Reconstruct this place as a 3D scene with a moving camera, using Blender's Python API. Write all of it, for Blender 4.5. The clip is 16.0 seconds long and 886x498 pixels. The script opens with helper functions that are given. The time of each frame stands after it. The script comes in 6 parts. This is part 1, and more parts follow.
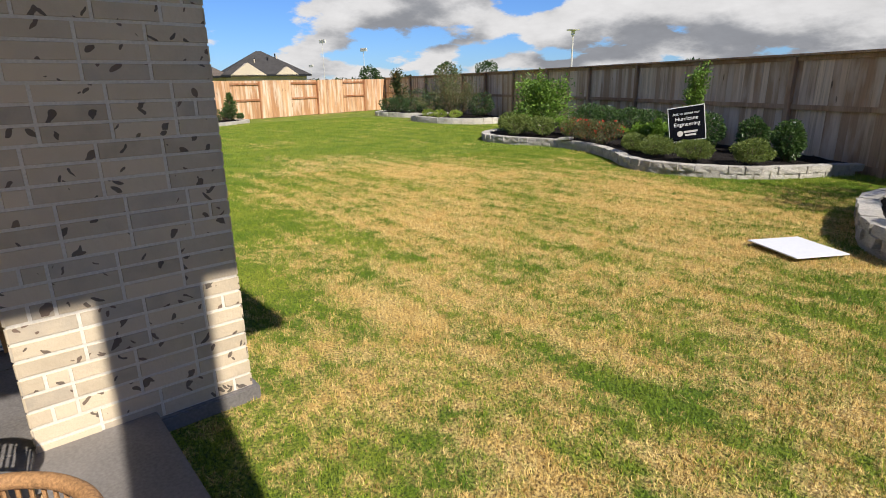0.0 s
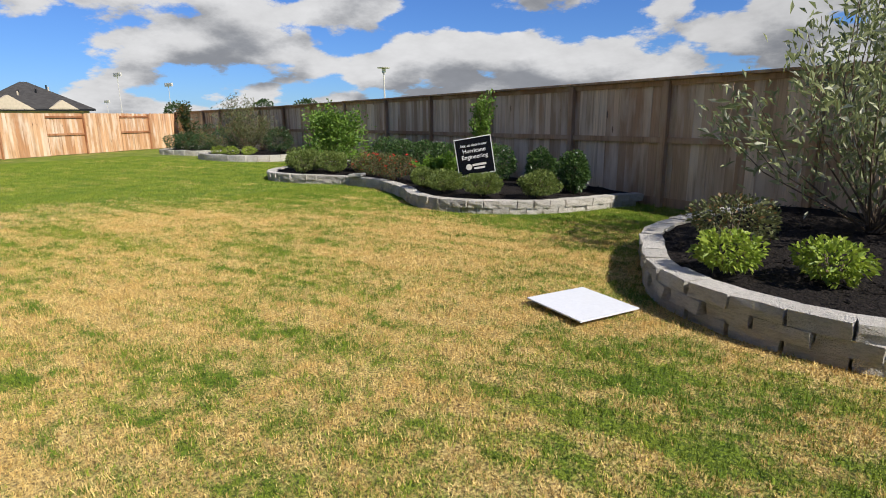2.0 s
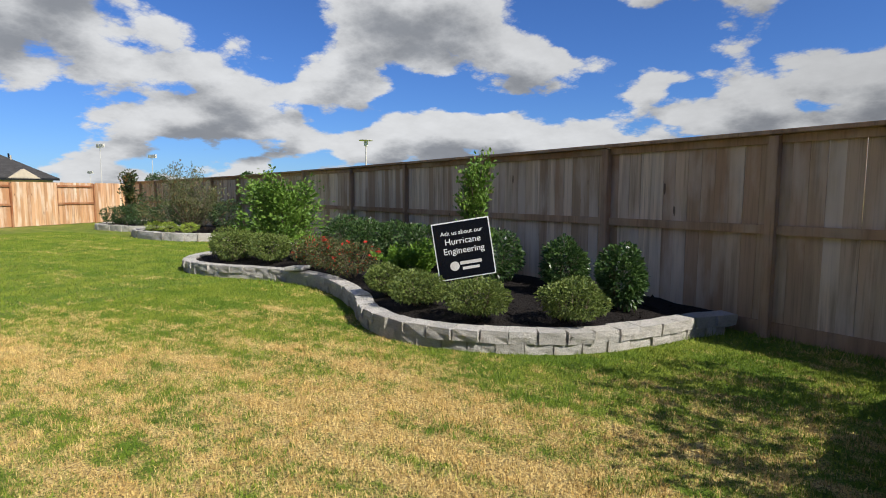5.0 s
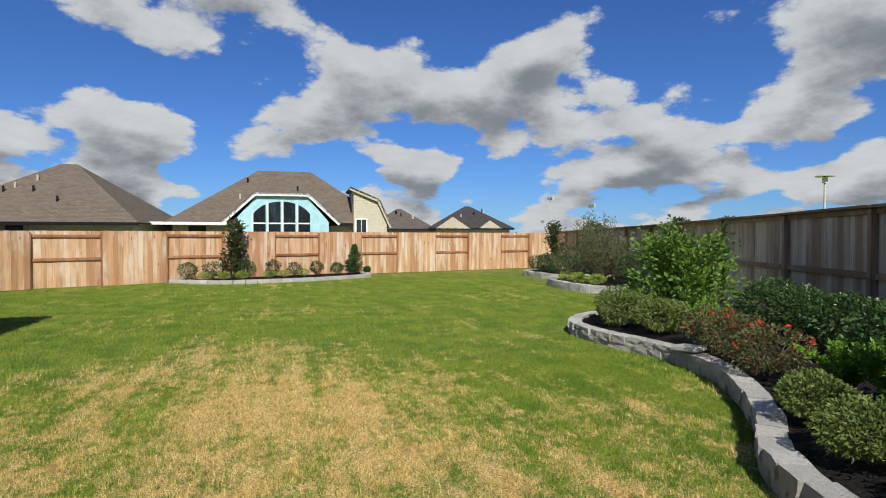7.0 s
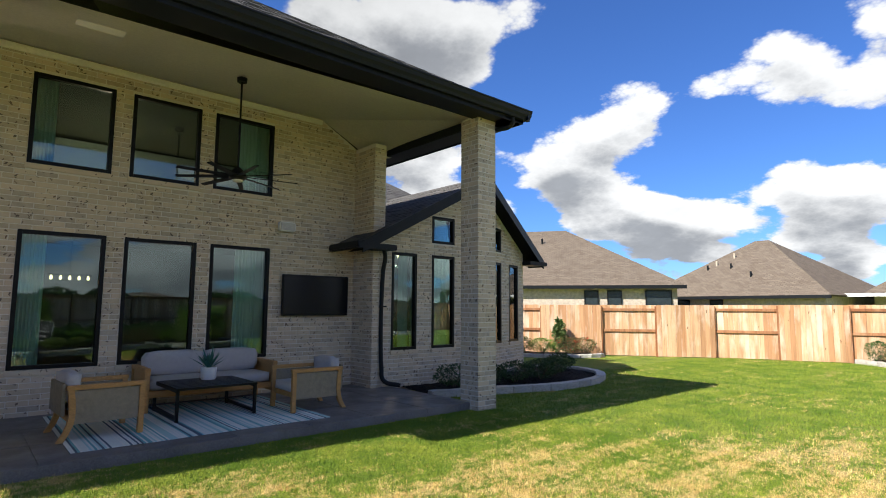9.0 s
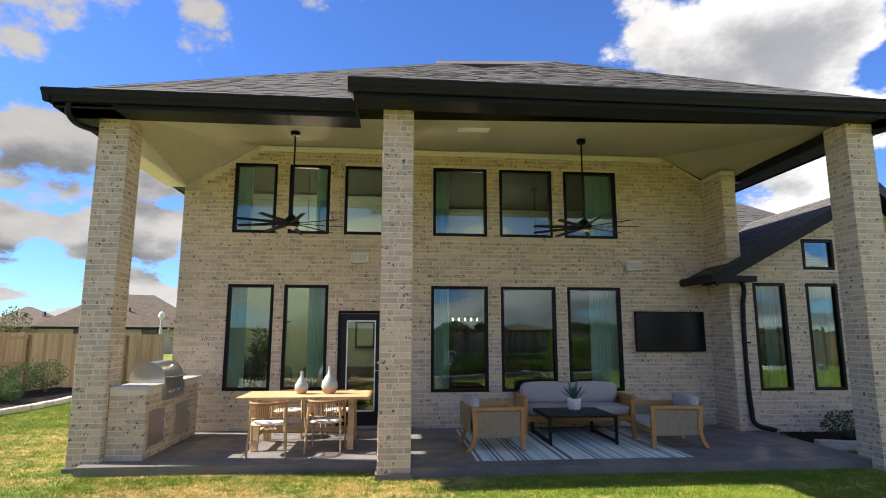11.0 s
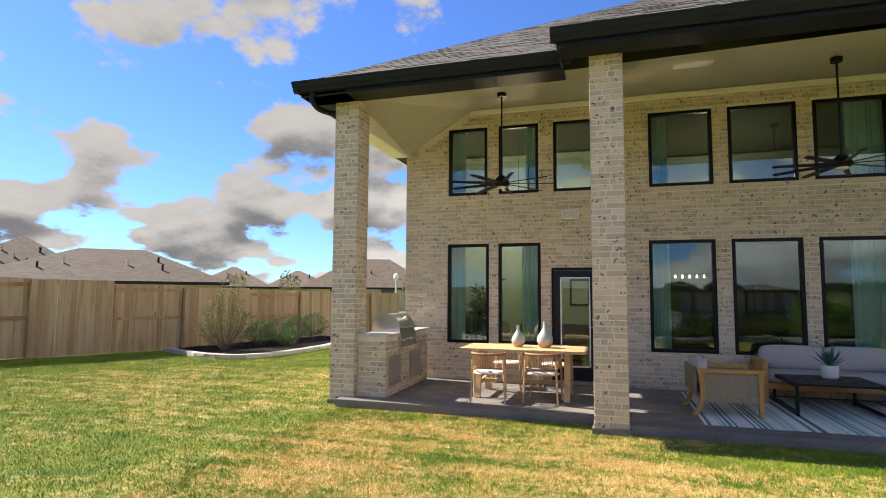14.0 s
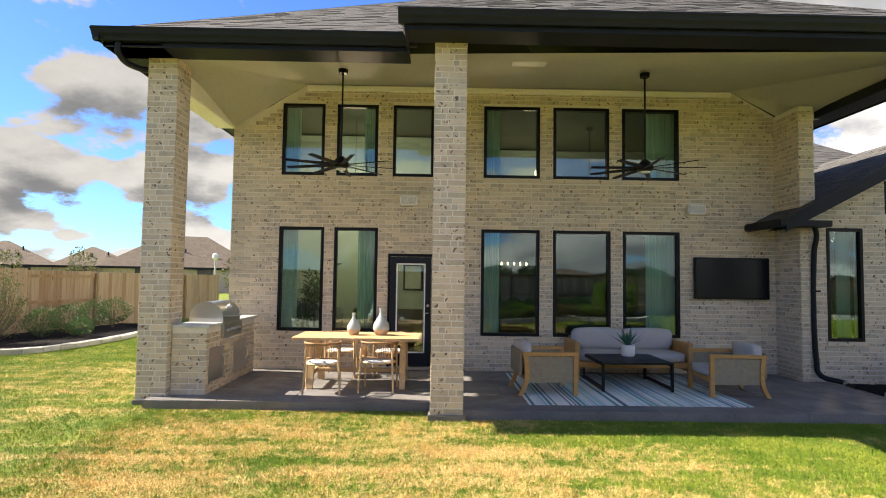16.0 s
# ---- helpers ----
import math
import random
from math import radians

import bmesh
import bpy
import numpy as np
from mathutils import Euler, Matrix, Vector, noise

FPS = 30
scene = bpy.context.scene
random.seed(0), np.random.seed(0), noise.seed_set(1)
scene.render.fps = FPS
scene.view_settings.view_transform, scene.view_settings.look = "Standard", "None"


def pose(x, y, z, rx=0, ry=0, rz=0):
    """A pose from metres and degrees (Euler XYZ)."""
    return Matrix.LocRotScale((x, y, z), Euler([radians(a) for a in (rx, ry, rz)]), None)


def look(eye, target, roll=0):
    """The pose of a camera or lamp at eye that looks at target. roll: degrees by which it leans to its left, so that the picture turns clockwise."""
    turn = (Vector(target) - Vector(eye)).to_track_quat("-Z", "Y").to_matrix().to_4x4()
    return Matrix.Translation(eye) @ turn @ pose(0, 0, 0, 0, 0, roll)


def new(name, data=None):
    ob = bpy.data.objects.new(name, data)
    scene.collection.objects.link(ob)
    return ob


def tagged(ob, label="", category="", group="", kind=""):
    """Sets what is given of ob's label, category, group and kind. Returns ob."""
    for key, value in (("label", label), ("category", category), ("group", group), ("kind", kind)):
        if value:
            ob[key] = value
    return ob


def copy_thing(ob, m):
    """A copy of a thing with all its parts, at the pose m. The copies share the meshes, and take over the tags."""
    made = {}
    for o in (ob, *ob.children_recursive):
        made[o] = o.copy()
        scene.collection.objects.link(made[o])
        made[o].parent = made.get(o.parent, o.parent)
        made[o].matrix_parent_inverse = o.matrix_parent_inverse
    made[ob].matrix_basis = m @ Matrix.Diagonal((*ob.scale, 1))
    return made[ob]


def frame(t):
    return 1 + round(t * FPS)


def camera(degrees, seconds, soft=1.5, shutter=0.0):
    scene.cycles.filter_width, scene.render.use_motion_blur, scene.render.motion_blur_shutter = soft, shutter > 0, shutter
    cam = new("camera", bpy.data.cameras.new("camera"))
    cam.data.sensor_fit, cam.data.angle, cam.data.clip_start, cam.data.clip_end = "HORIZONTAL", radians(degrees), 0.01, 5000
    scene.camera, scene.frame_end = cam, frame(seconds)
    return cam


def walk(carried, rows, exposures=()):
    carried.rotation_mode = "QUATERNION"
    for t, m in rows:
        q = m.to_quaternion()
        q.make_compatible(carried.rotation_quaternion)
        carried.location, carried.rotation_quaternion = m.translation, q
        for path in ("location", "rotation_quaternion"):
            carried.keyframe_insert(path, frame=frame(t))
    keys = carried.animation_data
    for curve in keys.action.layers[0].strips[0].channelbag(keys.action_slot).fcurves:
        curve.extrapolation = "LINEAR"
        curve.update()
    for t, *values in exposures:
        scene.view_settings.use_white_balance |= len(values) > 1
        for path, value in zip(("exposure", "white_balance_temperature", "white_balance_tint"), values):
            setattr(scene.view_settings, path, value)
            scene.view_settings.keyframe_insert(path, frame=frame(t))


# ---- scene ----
cam = camera(77.4, 16.0, soft=1.0)
PATH = [
    (0, (-2.483, -2.128, 1.58), (-1.019, -3.363, 1.003), -0.9),
    (0.5, (-2.525, -2.562, 1.537), (-1.112, -3.868, 0.989), -0.9),
    (1, (-2.474, -2.951, 1.501), (-1.2, -4.401, 0.976), -1.0),
    (1.5, (-2.276, -3.433, 1.461), (-1.136, -5.0, 0.967), -0.9),
    (2, (-2.069, -3.998, 1.402), (-1.025, -5.641, 0.944), -0.6),
    (2.5, (-1.814, -4.532, 1.373), (-0.831, -6.22, 0.945), -0.4),
    (3, (-1.583, -5.096, 1.353), (-0.654, -6.822, 0.958), -0.3),
    (3.2, (-1.501, -5.326, 1.34), (-0.593, -7.066, 0.956), -0.4),
    (5.3, (-0.149, -7.33, 1.404), (0.939, -9.0, 1.243), 0.0),
    (5.5, (-0.052, -7.509, 1.423), (1.132, -9.114, 1.28), -0.2),
    (6, (0.173, -7.903, 1.43), (1.631, -9.267, 1.321), 0.2),
    (6.5, (0.386, -8.274, 1.45), (2.111, -9.283, 1.374), 0.2),
    (7, (0.465, -8.502, 1.534), (2.384, -9.063, 1.496), 0.1),
    (7.5, (0.634, -8.688, 1.523), (2.634, -8.686, 1.543), 0.0),
    (8, (0.598, -8.957, 1.551), (2.493, -8.326, 1.645), -0.1),
    (8.5, (0.496, -9.143, 1.561), (2.127, -7.996, 1.725), 0.2),
    (9, (0.454, -9.408, 1.606), (1.762, -7.911, 1.816), 0.4),
    (9.5, (0.457, -9.694, 1.635), (1.434, -7.965, 1.876), 0.7),
    (10, (0.329, -9.882, 1.68), (1.018, -8.022, 1.941), 0.9),
    (10.2, (0.294, -9.933, 1.733), (0.877, -8.038, 1.999), 0.7),
    (12.3, (0.308, -10.224, 1.754), (-0.034, -8.288, 2.118), 0.3),
    (12.5, (0.298, -10.207, 1.766), (-0.102, -8.282, 2.133), 0.4),
    (13, (0.24, -10.162, 1.731), (-0.265, -8.257, 2.071), 0.4),
    (13.5, (0.286, -10.124, 1.682), (-0.286, -8.225, 1.943), 0.4),
    (14, (0.359, -10.124, 1.665), (-0.219, -8.217, 1.831), 0.4),
    (14.5, (0.403, -10.114, 1.673), (-0.109, -8.183, 1.776), 0.4),
    (15, (0.354, -10.049, 1.68), (-0.016, -8.085, 1.76), 0.5),
    (15.5, (0.247, -9.974, 1.717), (0.072, -7.983, 1.796), 0.7),
    (16, (0.178, -9.888, 1.751), (0.206, -7.891, 1.855), 0.8),
]
walk(cam, [(t, look(eye, target, roll)) for t, eye, target, roll in PATH],
     exposures=[(0, 0.36, 6700, 12), (3, 0.25, 6500, 11), (5.5, 0.25, 6450, 10), (7, 0.0, 6350, 8), (8.5, 0.5, 6450, 9), (10, 1.3, 6750, 11),
                (12.5, 1.22, 7000, 13), (14, 1.28, 7150, 13), (16, 1.5, 7300, 11)])

# ---- light ----
SUN_AZ = math.atan2(0.135, -1.0)      # the sun stands over the -x side of the garden
SUN_EL = radians(42.5)
sun_data = bpy.data.lights.new("sun", "SUN")
sun_data.energy, sun_data.angle, sun_data.color = 5.0, radians(0.53), (1.0, 0.95, 0.86)
sun_to = Vector((math.cos(SUN_EL) * math.cos(SUN_AZ), math.cos(SUN_EL) * math.sin(SUN_AZ), math.sin(SUN_EL)))
new("sun", sun_data).matrix_world = look(sun_to * 50, (0, 0, 0))

world = bpy.data.worlds.new("sky")
scene.world = world
world.use_nodes = True
wt = world.node_tree
wt.nodes.clear()


def wnode(kind, **values):
    n = wt.nodes.new(kind)
    for k, v in values.items():
        n.inputs[k].default_value = v
    return n


def wmath(op, a, b=None):
    n = wt.nodes.new("ShaderNodeMath")
    n.operation = op
    for i, v in enumerate((a, b)):
        if v is None:
            continue
        if isinstance(v, (int, float)):
            n.inputs[i].default_value = v
        else:
            wt.links.new(v, n.inputs[i])
    return n.outputs[0]


sky = wt.nodes.new("ShaderNodeTexSky")
sky.sky_type = "NISHITA"
sky.sun_disc = False
sky.sun_elevation, sky.sun_rotation = SUN_EL, math.pi / 2 - SUN_AZ
sky.air_density, sky.dust_density, sky.ozone_density = 1.0, 0.15, 3.0
coord = wt.nodes.new("ShaderNodeTexCoord")
sep = wt.nodes.new("ShaderNodeSeparateXYZ")
wt.links.new(coord.outputs["Generated"], sep.inputs[0])


def span(v, a, b, c=0.0, d=1.0, curve="LINEAR"):
    n = wt.nodes.new("ShaderNodeMapRange")
    n.interpolation_type = curve
    for k, x in zip(("From Min", "From Max", "To Min", "To Max"), (a, b, c, d)):
        n.inputs[k].default_value = x
    wt.links.new(v, n.inputs["Value"])
    return n.outputs[0]


def cloud_field(lift):
    """Cumulus density along a direction raised by lift: broad masses with billows, smaller towards the horizon."""
    add = wt.nodes.new("ShaderNodeVectorMath")
    add.operation = "ADD"
    add.inputs[1].default_value = (0, 0, lift)
    wt.links.new(coord.outputs["Generated"], add.inputs[0])
    z = wt.nodes.new("ShaderNodeSeparateXYZ")
    wt.links.new(add.outputs[0], z.inputs[0])
    shrink = wt.nodes.new("ShaderNodeVectorMath")
    shrink.operation = "SCALE"
    wt.links.new(add.outputs[0], shrink.inputs[0])
    wt.links.new(wmath("DIVIDE", 1.0, wmath("ADD", wmath("MAXIMUM", z.outputs[2], 0.0), 0.34)), shrink.inputs["Scale"])
    place = wt.nodes.new("ShaderNodeVectorMath")
    place.operation = "ADD"
    place.inputs[1].default_value = CLOUD_SHIFT
    wt.links.new(shrink.outputs[0], place.inputs[0])
    mass = wnode("ShaderNodeTexNoise", Scale=2.7, Detail=2.0, Roughness=0.4)
    wt.links.new(place.outputs[0], mass.inputs["Vector"])
    bill = wnode("ShaderNodeTexVoronoi", Scale=6.5, Detail=4.0, Roughness=0.6, Lacunarity=2.2)
    bill.normalize = True
    wt.links.new(place.outputs[0], bill.inputs["Vector"])
    puffs = wmath("MULTIPLY", wmath("SUBTRACT", 0.35, bill.outputs["Distance"]), 0.36)
    return wmath("ADD", wmath("ADD", mass.outputs[0], puffs), span(z.outputs[2], 0.0, 0.6, 0.10, -0.035)), bill.outputs["Distance"]


# cumulus: white tops, flat grey undersides, more of it low over the horizon
CLOUD_SHIFT = (5.3, 2.2, 1.1)
puff, crease = cloud_field(0.0)
above = cloud_field(0.045)[0]
cover = span(puff, 0.544, 0.600, 0.0, 1.0, "SMOOTHSTEP")
under = span(above, 0.55, 0.76, 0.0, 1.0, "SMOOTHSTEP")
shade = wt.nodes.new("ShaderNodeMix")
shade.data_type = "RGBA"
shade.inputs["A"].default_value, shade.inputs["B"].default_value = (5.0, 5.1, 5.2, 1), (1.9, 2.03, 2.25, 1)
wt.links.new(under, shade.inputs["Factor"])
# clouds on the sun's side are lit from behind and look duller than those across from it
sunward = wt.nodes.new("ShaderNodeVectorMath")
sunward.operation = "DOT_PRODUCT"
sunward.inputs[1].default_value = sun_to
wt.links.new(coord.outputs["Generated"], sunward.inputs[0])
lit = wt.nodes.new("ShaderNodeVectorMath")
lit.operation = "SCALE"
wt.links.new(shade.outputs["Result"], lit.inputs[0])
wt.links.new(wmath("MULTIPLY", span(sunward.outputs["Value"], -0.3, 0.6, 1.04, 0.43), span(crease, 0.1, 0.6, 1.06, 0.82)), lit.inputs["Scale"])
deep = wt.nodes.new("ShaderNodeMix")
deep.data_type, deep.blend_type = "RGBA", "MULTIPLY"
deep.inputs["Factor"].default_value = 1.0
deep.inputs["B"].default_value = (0.31, 0.50, 0.85, 1)
wt.links.new(sky.outputs[0], deep.inputs["A"])
blend = wt.nodes.new("ShaderNodeMix")
blend.data_type = "RGBA"
wt.links.new(cover, blend.inputs["Factor"])
wt.links.new(deep.outputs["Result"], blend.inputs["A"])
wt.links.new(lit.outputs[0], blend.inputs["B"])
back = wnode("ShaderNodeBackground", Strength=0.115)
wt.links.new(blend.outputs["Result"], back.inputs["Color"])
wout = wt.nodes.new("ShaderNodeOutputWorld")
wt.links.new(back.outputs[0], wout.inputs["Surface"])


# ---- materials ----
class Nodes:
    """A small builder of node materials in object coordinates (metres)."""

    def __init__(self, name, rough=0.8, metal=0.0, spec=0.4):
        self.m = bpy.data.materials.new(name)
        self.m.use_nodes = True
        self.t = self.m.node_tree
        self.b = self.t.nodes["Principled BSDF"]
        self.b.inputs["Roughness"].default_value = rough
        self.b.inputs["Metallic"].default_value = metal
        self.b.inputs["Specular IOR Level"].default_value = spec
        self.co = self.t.nodes.new("ShaderNodeTexCoord").outputs["Object"]

    def link(self, a, b):
        self.t.links.new(a, b)

    def mapped(self, scale=(1, 1, 1)):
        n = self.t.nodes.new("ShaderNodeMapping")
        n.inputs["Scale"].default_value = scale
        self.link(self.co, n.inputs["Vector"])
        return n.outputs[0]

    def noise(self, scale, detail=4, stretch=(1, 1, 1), rough=0.55):
        n = self.t.nodes.new("ShaderNodeTexNoise")
        n.inputs["Scale"].default_value, n.inputs["Detail"].default_value, n.inputs["Roughness"].default_value = scale, detail, rough
        self.link(self.mapped(stretch), n.inputs["Vector"])
        return n.outputs[0]

    def span(self, v, a, b, c=0.0, d=1.0):
        n = self.t.nodes.new("ShaderNodeMapRange")
        for k, x in zip(("From Min", "From Max", "To Min", "To Max"), (a, b, c, d)):
            n.inputs[k].default_value = x
        self.link(v, n.inputs["Value"])
        return n.outputs[0]

    def mix(self, fac, a, b, mode="MIX"):
        n = self.t.nodes.new("ShaderNodeMix")
        n.data_type, n.blend_type = "RGBA", mode
        for key, v in (("Factor", fac), ("A", a), ("B", b)):
            if isinstance(v, (int, float)):
                n.inputs[key].default_value = v
            elif isinstance(v, tuple):
                n.inputs[key].default_value = (*v, 1)
            else:
                self.link(v, n.inputs[key])
        return n.outputs["Result"]

    def math(self, op, a, b=0.0):
        n = self.t.nodes.new("ShaderNodeMath")
        n.operation = op
        for i, v in enumerate((a, b)):
            if isinstance(v, (int, float)):
                n.inputs[i].default_value = v
            else:
                self.link(v, n.inputs[i])
        return n.outputs[0]

    def random(self):
        a = self.t.nodes.new("ShaderNodeObjectInfo").outputs["Random"]
        return a

    def island(self):
        return self.t.nodes.new("ShaderNodeNewGeometry").outputs["Random Per Island"]

    def color(self, v):
        self.link(v, self.b.inputs["Base Color"])
        return self

    def rough(self, v):
        self.link(v, self.b.inputs["Roughness"])
        return self

    def bump(self, v, strength=0.3, distance=0.01):
        n = self.t.nodes.new("ShaderNodeBump")
        n.inputs["Strength"].default_value, n.inputs["Distance"].default_value = strength, distance
        self.link(v, n.inputs["Height"])
        self.link(n.outputs[0], self.b.inputs["Normal"])
        return self


def plain(name, color, rough=0.7, metal=0.0, grain=60.0, vary=0.15, spec=0.4, stretch=(1, 1, 1)):
    n = Nodes(name, rough, metal, spec)
    fine, wide = n.noise(grain, 4, stretch), n.noise(grain / 14, 3, stretch)
    dark = tuple(c * (1 - vary) for c in color)
    light = tuple(min(1, c * (1 + vary)) for c in color)
    c = n.mix(n.span(fine, 0.35, 0.65), dark, light)
    c = n.mix(n.span(wide, 0.35, 0.7, 0, 0.5), c, tuple(x * (1 - 1.4 * vary) for x in color))
    return n.color(c).bump(fine, 0.12, 0.004).m


def brick_material(name, by_object, base=(0.57, 0.475, 0.345)):
    n = Nodes(name, 0.9, 0, 0.25)
    r = n.random() if by_object else n.island()
    if by_object:
        shift = n.t.nodes.new("ShaderNodeVectorMath")
        shift.operation = "ADD"
        n.link(n.co, shift.inputs[0])
        n.link(n.math("MULTIPLY", r, 57.0), shift.inputs[1])
        n.co = shift.outputs[0]
    tone = n.mix(r, tuple(c * 0.78 for c in base), tuple(c * 1.16 for c in base))
    grey = n.math("GREATER_THAN", n.math("FRACT", n.math("MULTIPLY", r, 7.31)), 0.8)
    tone = n.mix(n.math("MULTIPLY", grey, 0.6), tone, (0.36, 0.32, 0.27))
    tone = n.mix(n.span(n.noise(9, 5), 0.35, 0.7, 0, 0.45), tone, tuple(c * 1.25 for c in base))
    # dark tumbled slashes, a few centimetres long, leaning both ways
    wob = n.t.nodes.new("ShaderNodeTexNoise")
    wob.inputs["Scale"].default_value = 13.0
    n.link(n.co, wob.inputs["Vector"])
    sc = n.t.nodes.new("ShaderNodeVectorMath")
    sc.operation = "SCALE"
    sc.inputs["Scale"].default_value = 0.06
    n.link(wob.outputs["Color"], sc.inputs[0])
    bent = n.t.nodes.new("ShaderNodeVectorMath")
    bent.operation = "ADD"
    n.link(n.co, bent.inputs[0])
    n.link(sc.outputs[0], bent.inputs[1])
    mark = None
    for lean, stretch, most in ((0.75, (9.0, 9.0, 25.0), 0.27), (-0.6, (8.0, 8.0, 26.0), 0.25)):
        turn = n.t.nodes.new("ShaderNodeMapping")
        turn.inputs["Rotation"].default_value = (lean, lean, 0.0)
        turn.inputs["Location"].default_value = (lean * 3, 0, lean)
        n.link(bent.outputs[0], turn.inputs["Vector"])
        warp = n.t.nodes.new("ShaderNodeMapping")
        warp.inputs["Scale"].default_value = stretch
        n.link(turn.outputs[0], warp.inputs["Vector"])
        vor = n.t.nodes.new("ShaderNodeTexVoronoi")
        vor.inputs["Scale"].default_value = 1.0
        n.link(warp.outputs[0], vor.inputs["Vector"])
        pick = n.t.nodes.new("ShaderNodeSeparateColor")
        n.link(vor.outputs["Color"], pick.inputs[0])
        one = n.math("LESS_THAN", vor.outputs["Distance"], n.span(pick.outputs[0], 0.2, 0.9, 0.0, most))
        mark = one if mark is None else n.math("MAXIMUM", mark, one)
    mark = n.math("MULTIPLY", mark, 0.85)
    tone = n.mix(mark, tone, n.mix(n.math("FRACT", n.math("MULTIPLY", r, 3.7)), (0.06, 0.05, 0.045), (0.15, 0.095, 0.07)))
    n.color(tone)
    return n.bump(n.math("SUBTRACT", n.noise(45, 5), n.math("MULTIPLY", mark, 0.6)), 0.55, 0.006).m


M = {}
M["brick"] = brick_material("brick", False)
M["brick_piece"] = brick_material("brick_piece", True)
M["mortar"] = plain("mortar", (0.72, 0.67, 0.58), 0.95, grain=120, vary=0.1)
M["black"] = plain("black_metal", (0.007, 0.007, 0.008), 0.4, 0.0, 200, 0.2, 0.18)
M["navy"] = plain("dark_blue_paint", (0.010, 0.015, 0.024), 0.4, 0, 90, 0.15, 0.25)
M["fascia"] = plain("dark_slate_paint", (0.008, 0.010, 0.013), 0.5, 0, 60, 0.25, 0.25)
M["cream"] = plain("cream_soffit_paint", (0.86, 0.83, 0.71), 0.7, 0, 25, 0.05)
M["steel"] = plain("brushed_steel", (0.55, 0.55, 0.54), 0.3, 1.0, 40, 0.12, stretch=(1, 1, 14))
M["granite"] = plain("pale_granite", (0.62, 0.60, 0.56), 0.3, 0, 180, 0.25)
M["teak"] = plain("golden_teak", (0.50, 0.27, 0.09), 0.55, 0, 30, 0.22, stretch=(1, 6, 6))
M["oak"] = plain("pale_oak", (0.62, 0.42, 0.22), 0.55, 0, 30, 0.2, stretch=(1, 8, 8))
M["cushion"] = plain("grey_fabric", (0.46, 0.44, 0.43), 0.95, 0, 300, 0.12)
M["mesh"] = plain("taupe_weave", (0.30, 0.25, 0.17), 0.8, 0, 220, 0.3)
M["wicker"] = plain("tan_wicker", (0.40, 0.22, 0.10), 0.6, 0, 160, 0.35)
M["board"] = plain("white_board", (0.68, 0.70, 0.73), 0.5, 0, 40, 0.04)
M["white"] = plain("white_paint", (0.78, 0.78, 0.76), 0.5, 0, 50, 0.05)
M["screen"] = plain("black_screen", (0.004, 0.005, 0.009), 0.25, 0, 10, 0.1, 0.3)
M["curtain"] = plain("pale_curtain", (0.80, 0.88, 0.84), 0.9, 0, 200, 0.08)
# interior dimness is put into this wall colour, since the panes cast no shadow
M["room"] = plain("dimmed_room_wall", (0.09, 0.085, 0.075), 0.9, 0, 20, 0.08)
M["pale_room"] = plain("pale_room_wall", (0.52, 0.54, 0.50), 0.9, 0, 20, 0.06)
M["bark"] = plain("bark", (0.16, 0.12, 0.085), 0.9, 0, 70, 0.35)


def concrete():
    n = Nodes("dark_stained_concrete", 0.5, 0, 0.5)
    c = n.mix(n.span(n.noise(1.6, 6), 0.3, 0.7), (0.10, 0.092, 0.09), (0.20, 0.186, 0.178))
    c = n.mix(n.span(n.noise(70, 4), 0.35, 0.7, 0, 0.5), c, (0.27, 0.255, 0.245))
    n.rough(n.span(n.noise(3, 5), 0.3, 0.7, 0.35, 0.7))
    return n.color(c).bump(n.noise(40, 6), 0.25, 0.004).m


def mulch():
    n = Nodes("black_mulch", 1.0, 0, 0.2)
    c = n.mix(n.span(n.noise(60, 5), 0.35, 0.7), (0.006, 0.005, 0.005), (0.035, 0.028, 0.024))
    return n.color(c).bump(n.noise(34, 6), 1.0, 0.06).m


def stone():
    n = Nodes("grey_limestone", 0.92, 0, 0.25)
    r = n.random()
    c = n.mix(r, (0.56, 0.53, 0.475), (0.74, 0.70, 0.63))
    c = n.mix(n.span(n.noise(7, 6), 0.45, 0.75, 0, 0.5), c, (0.30, 0.29, 0.27))
    c = n.mix(n.span(n.noise(38, 5), 0.5, 0.7, 0, 0.45), c, (0.28, 0.27, 0.25))
    c = n.mix(n.span(n.noise(3, 4), 0.55, 0.75, 0, 0.4), c, (0.50, 0.41, 0.29))
    return n.color(c).bump(n.noise(22, 8), 1.0, 0.03).m


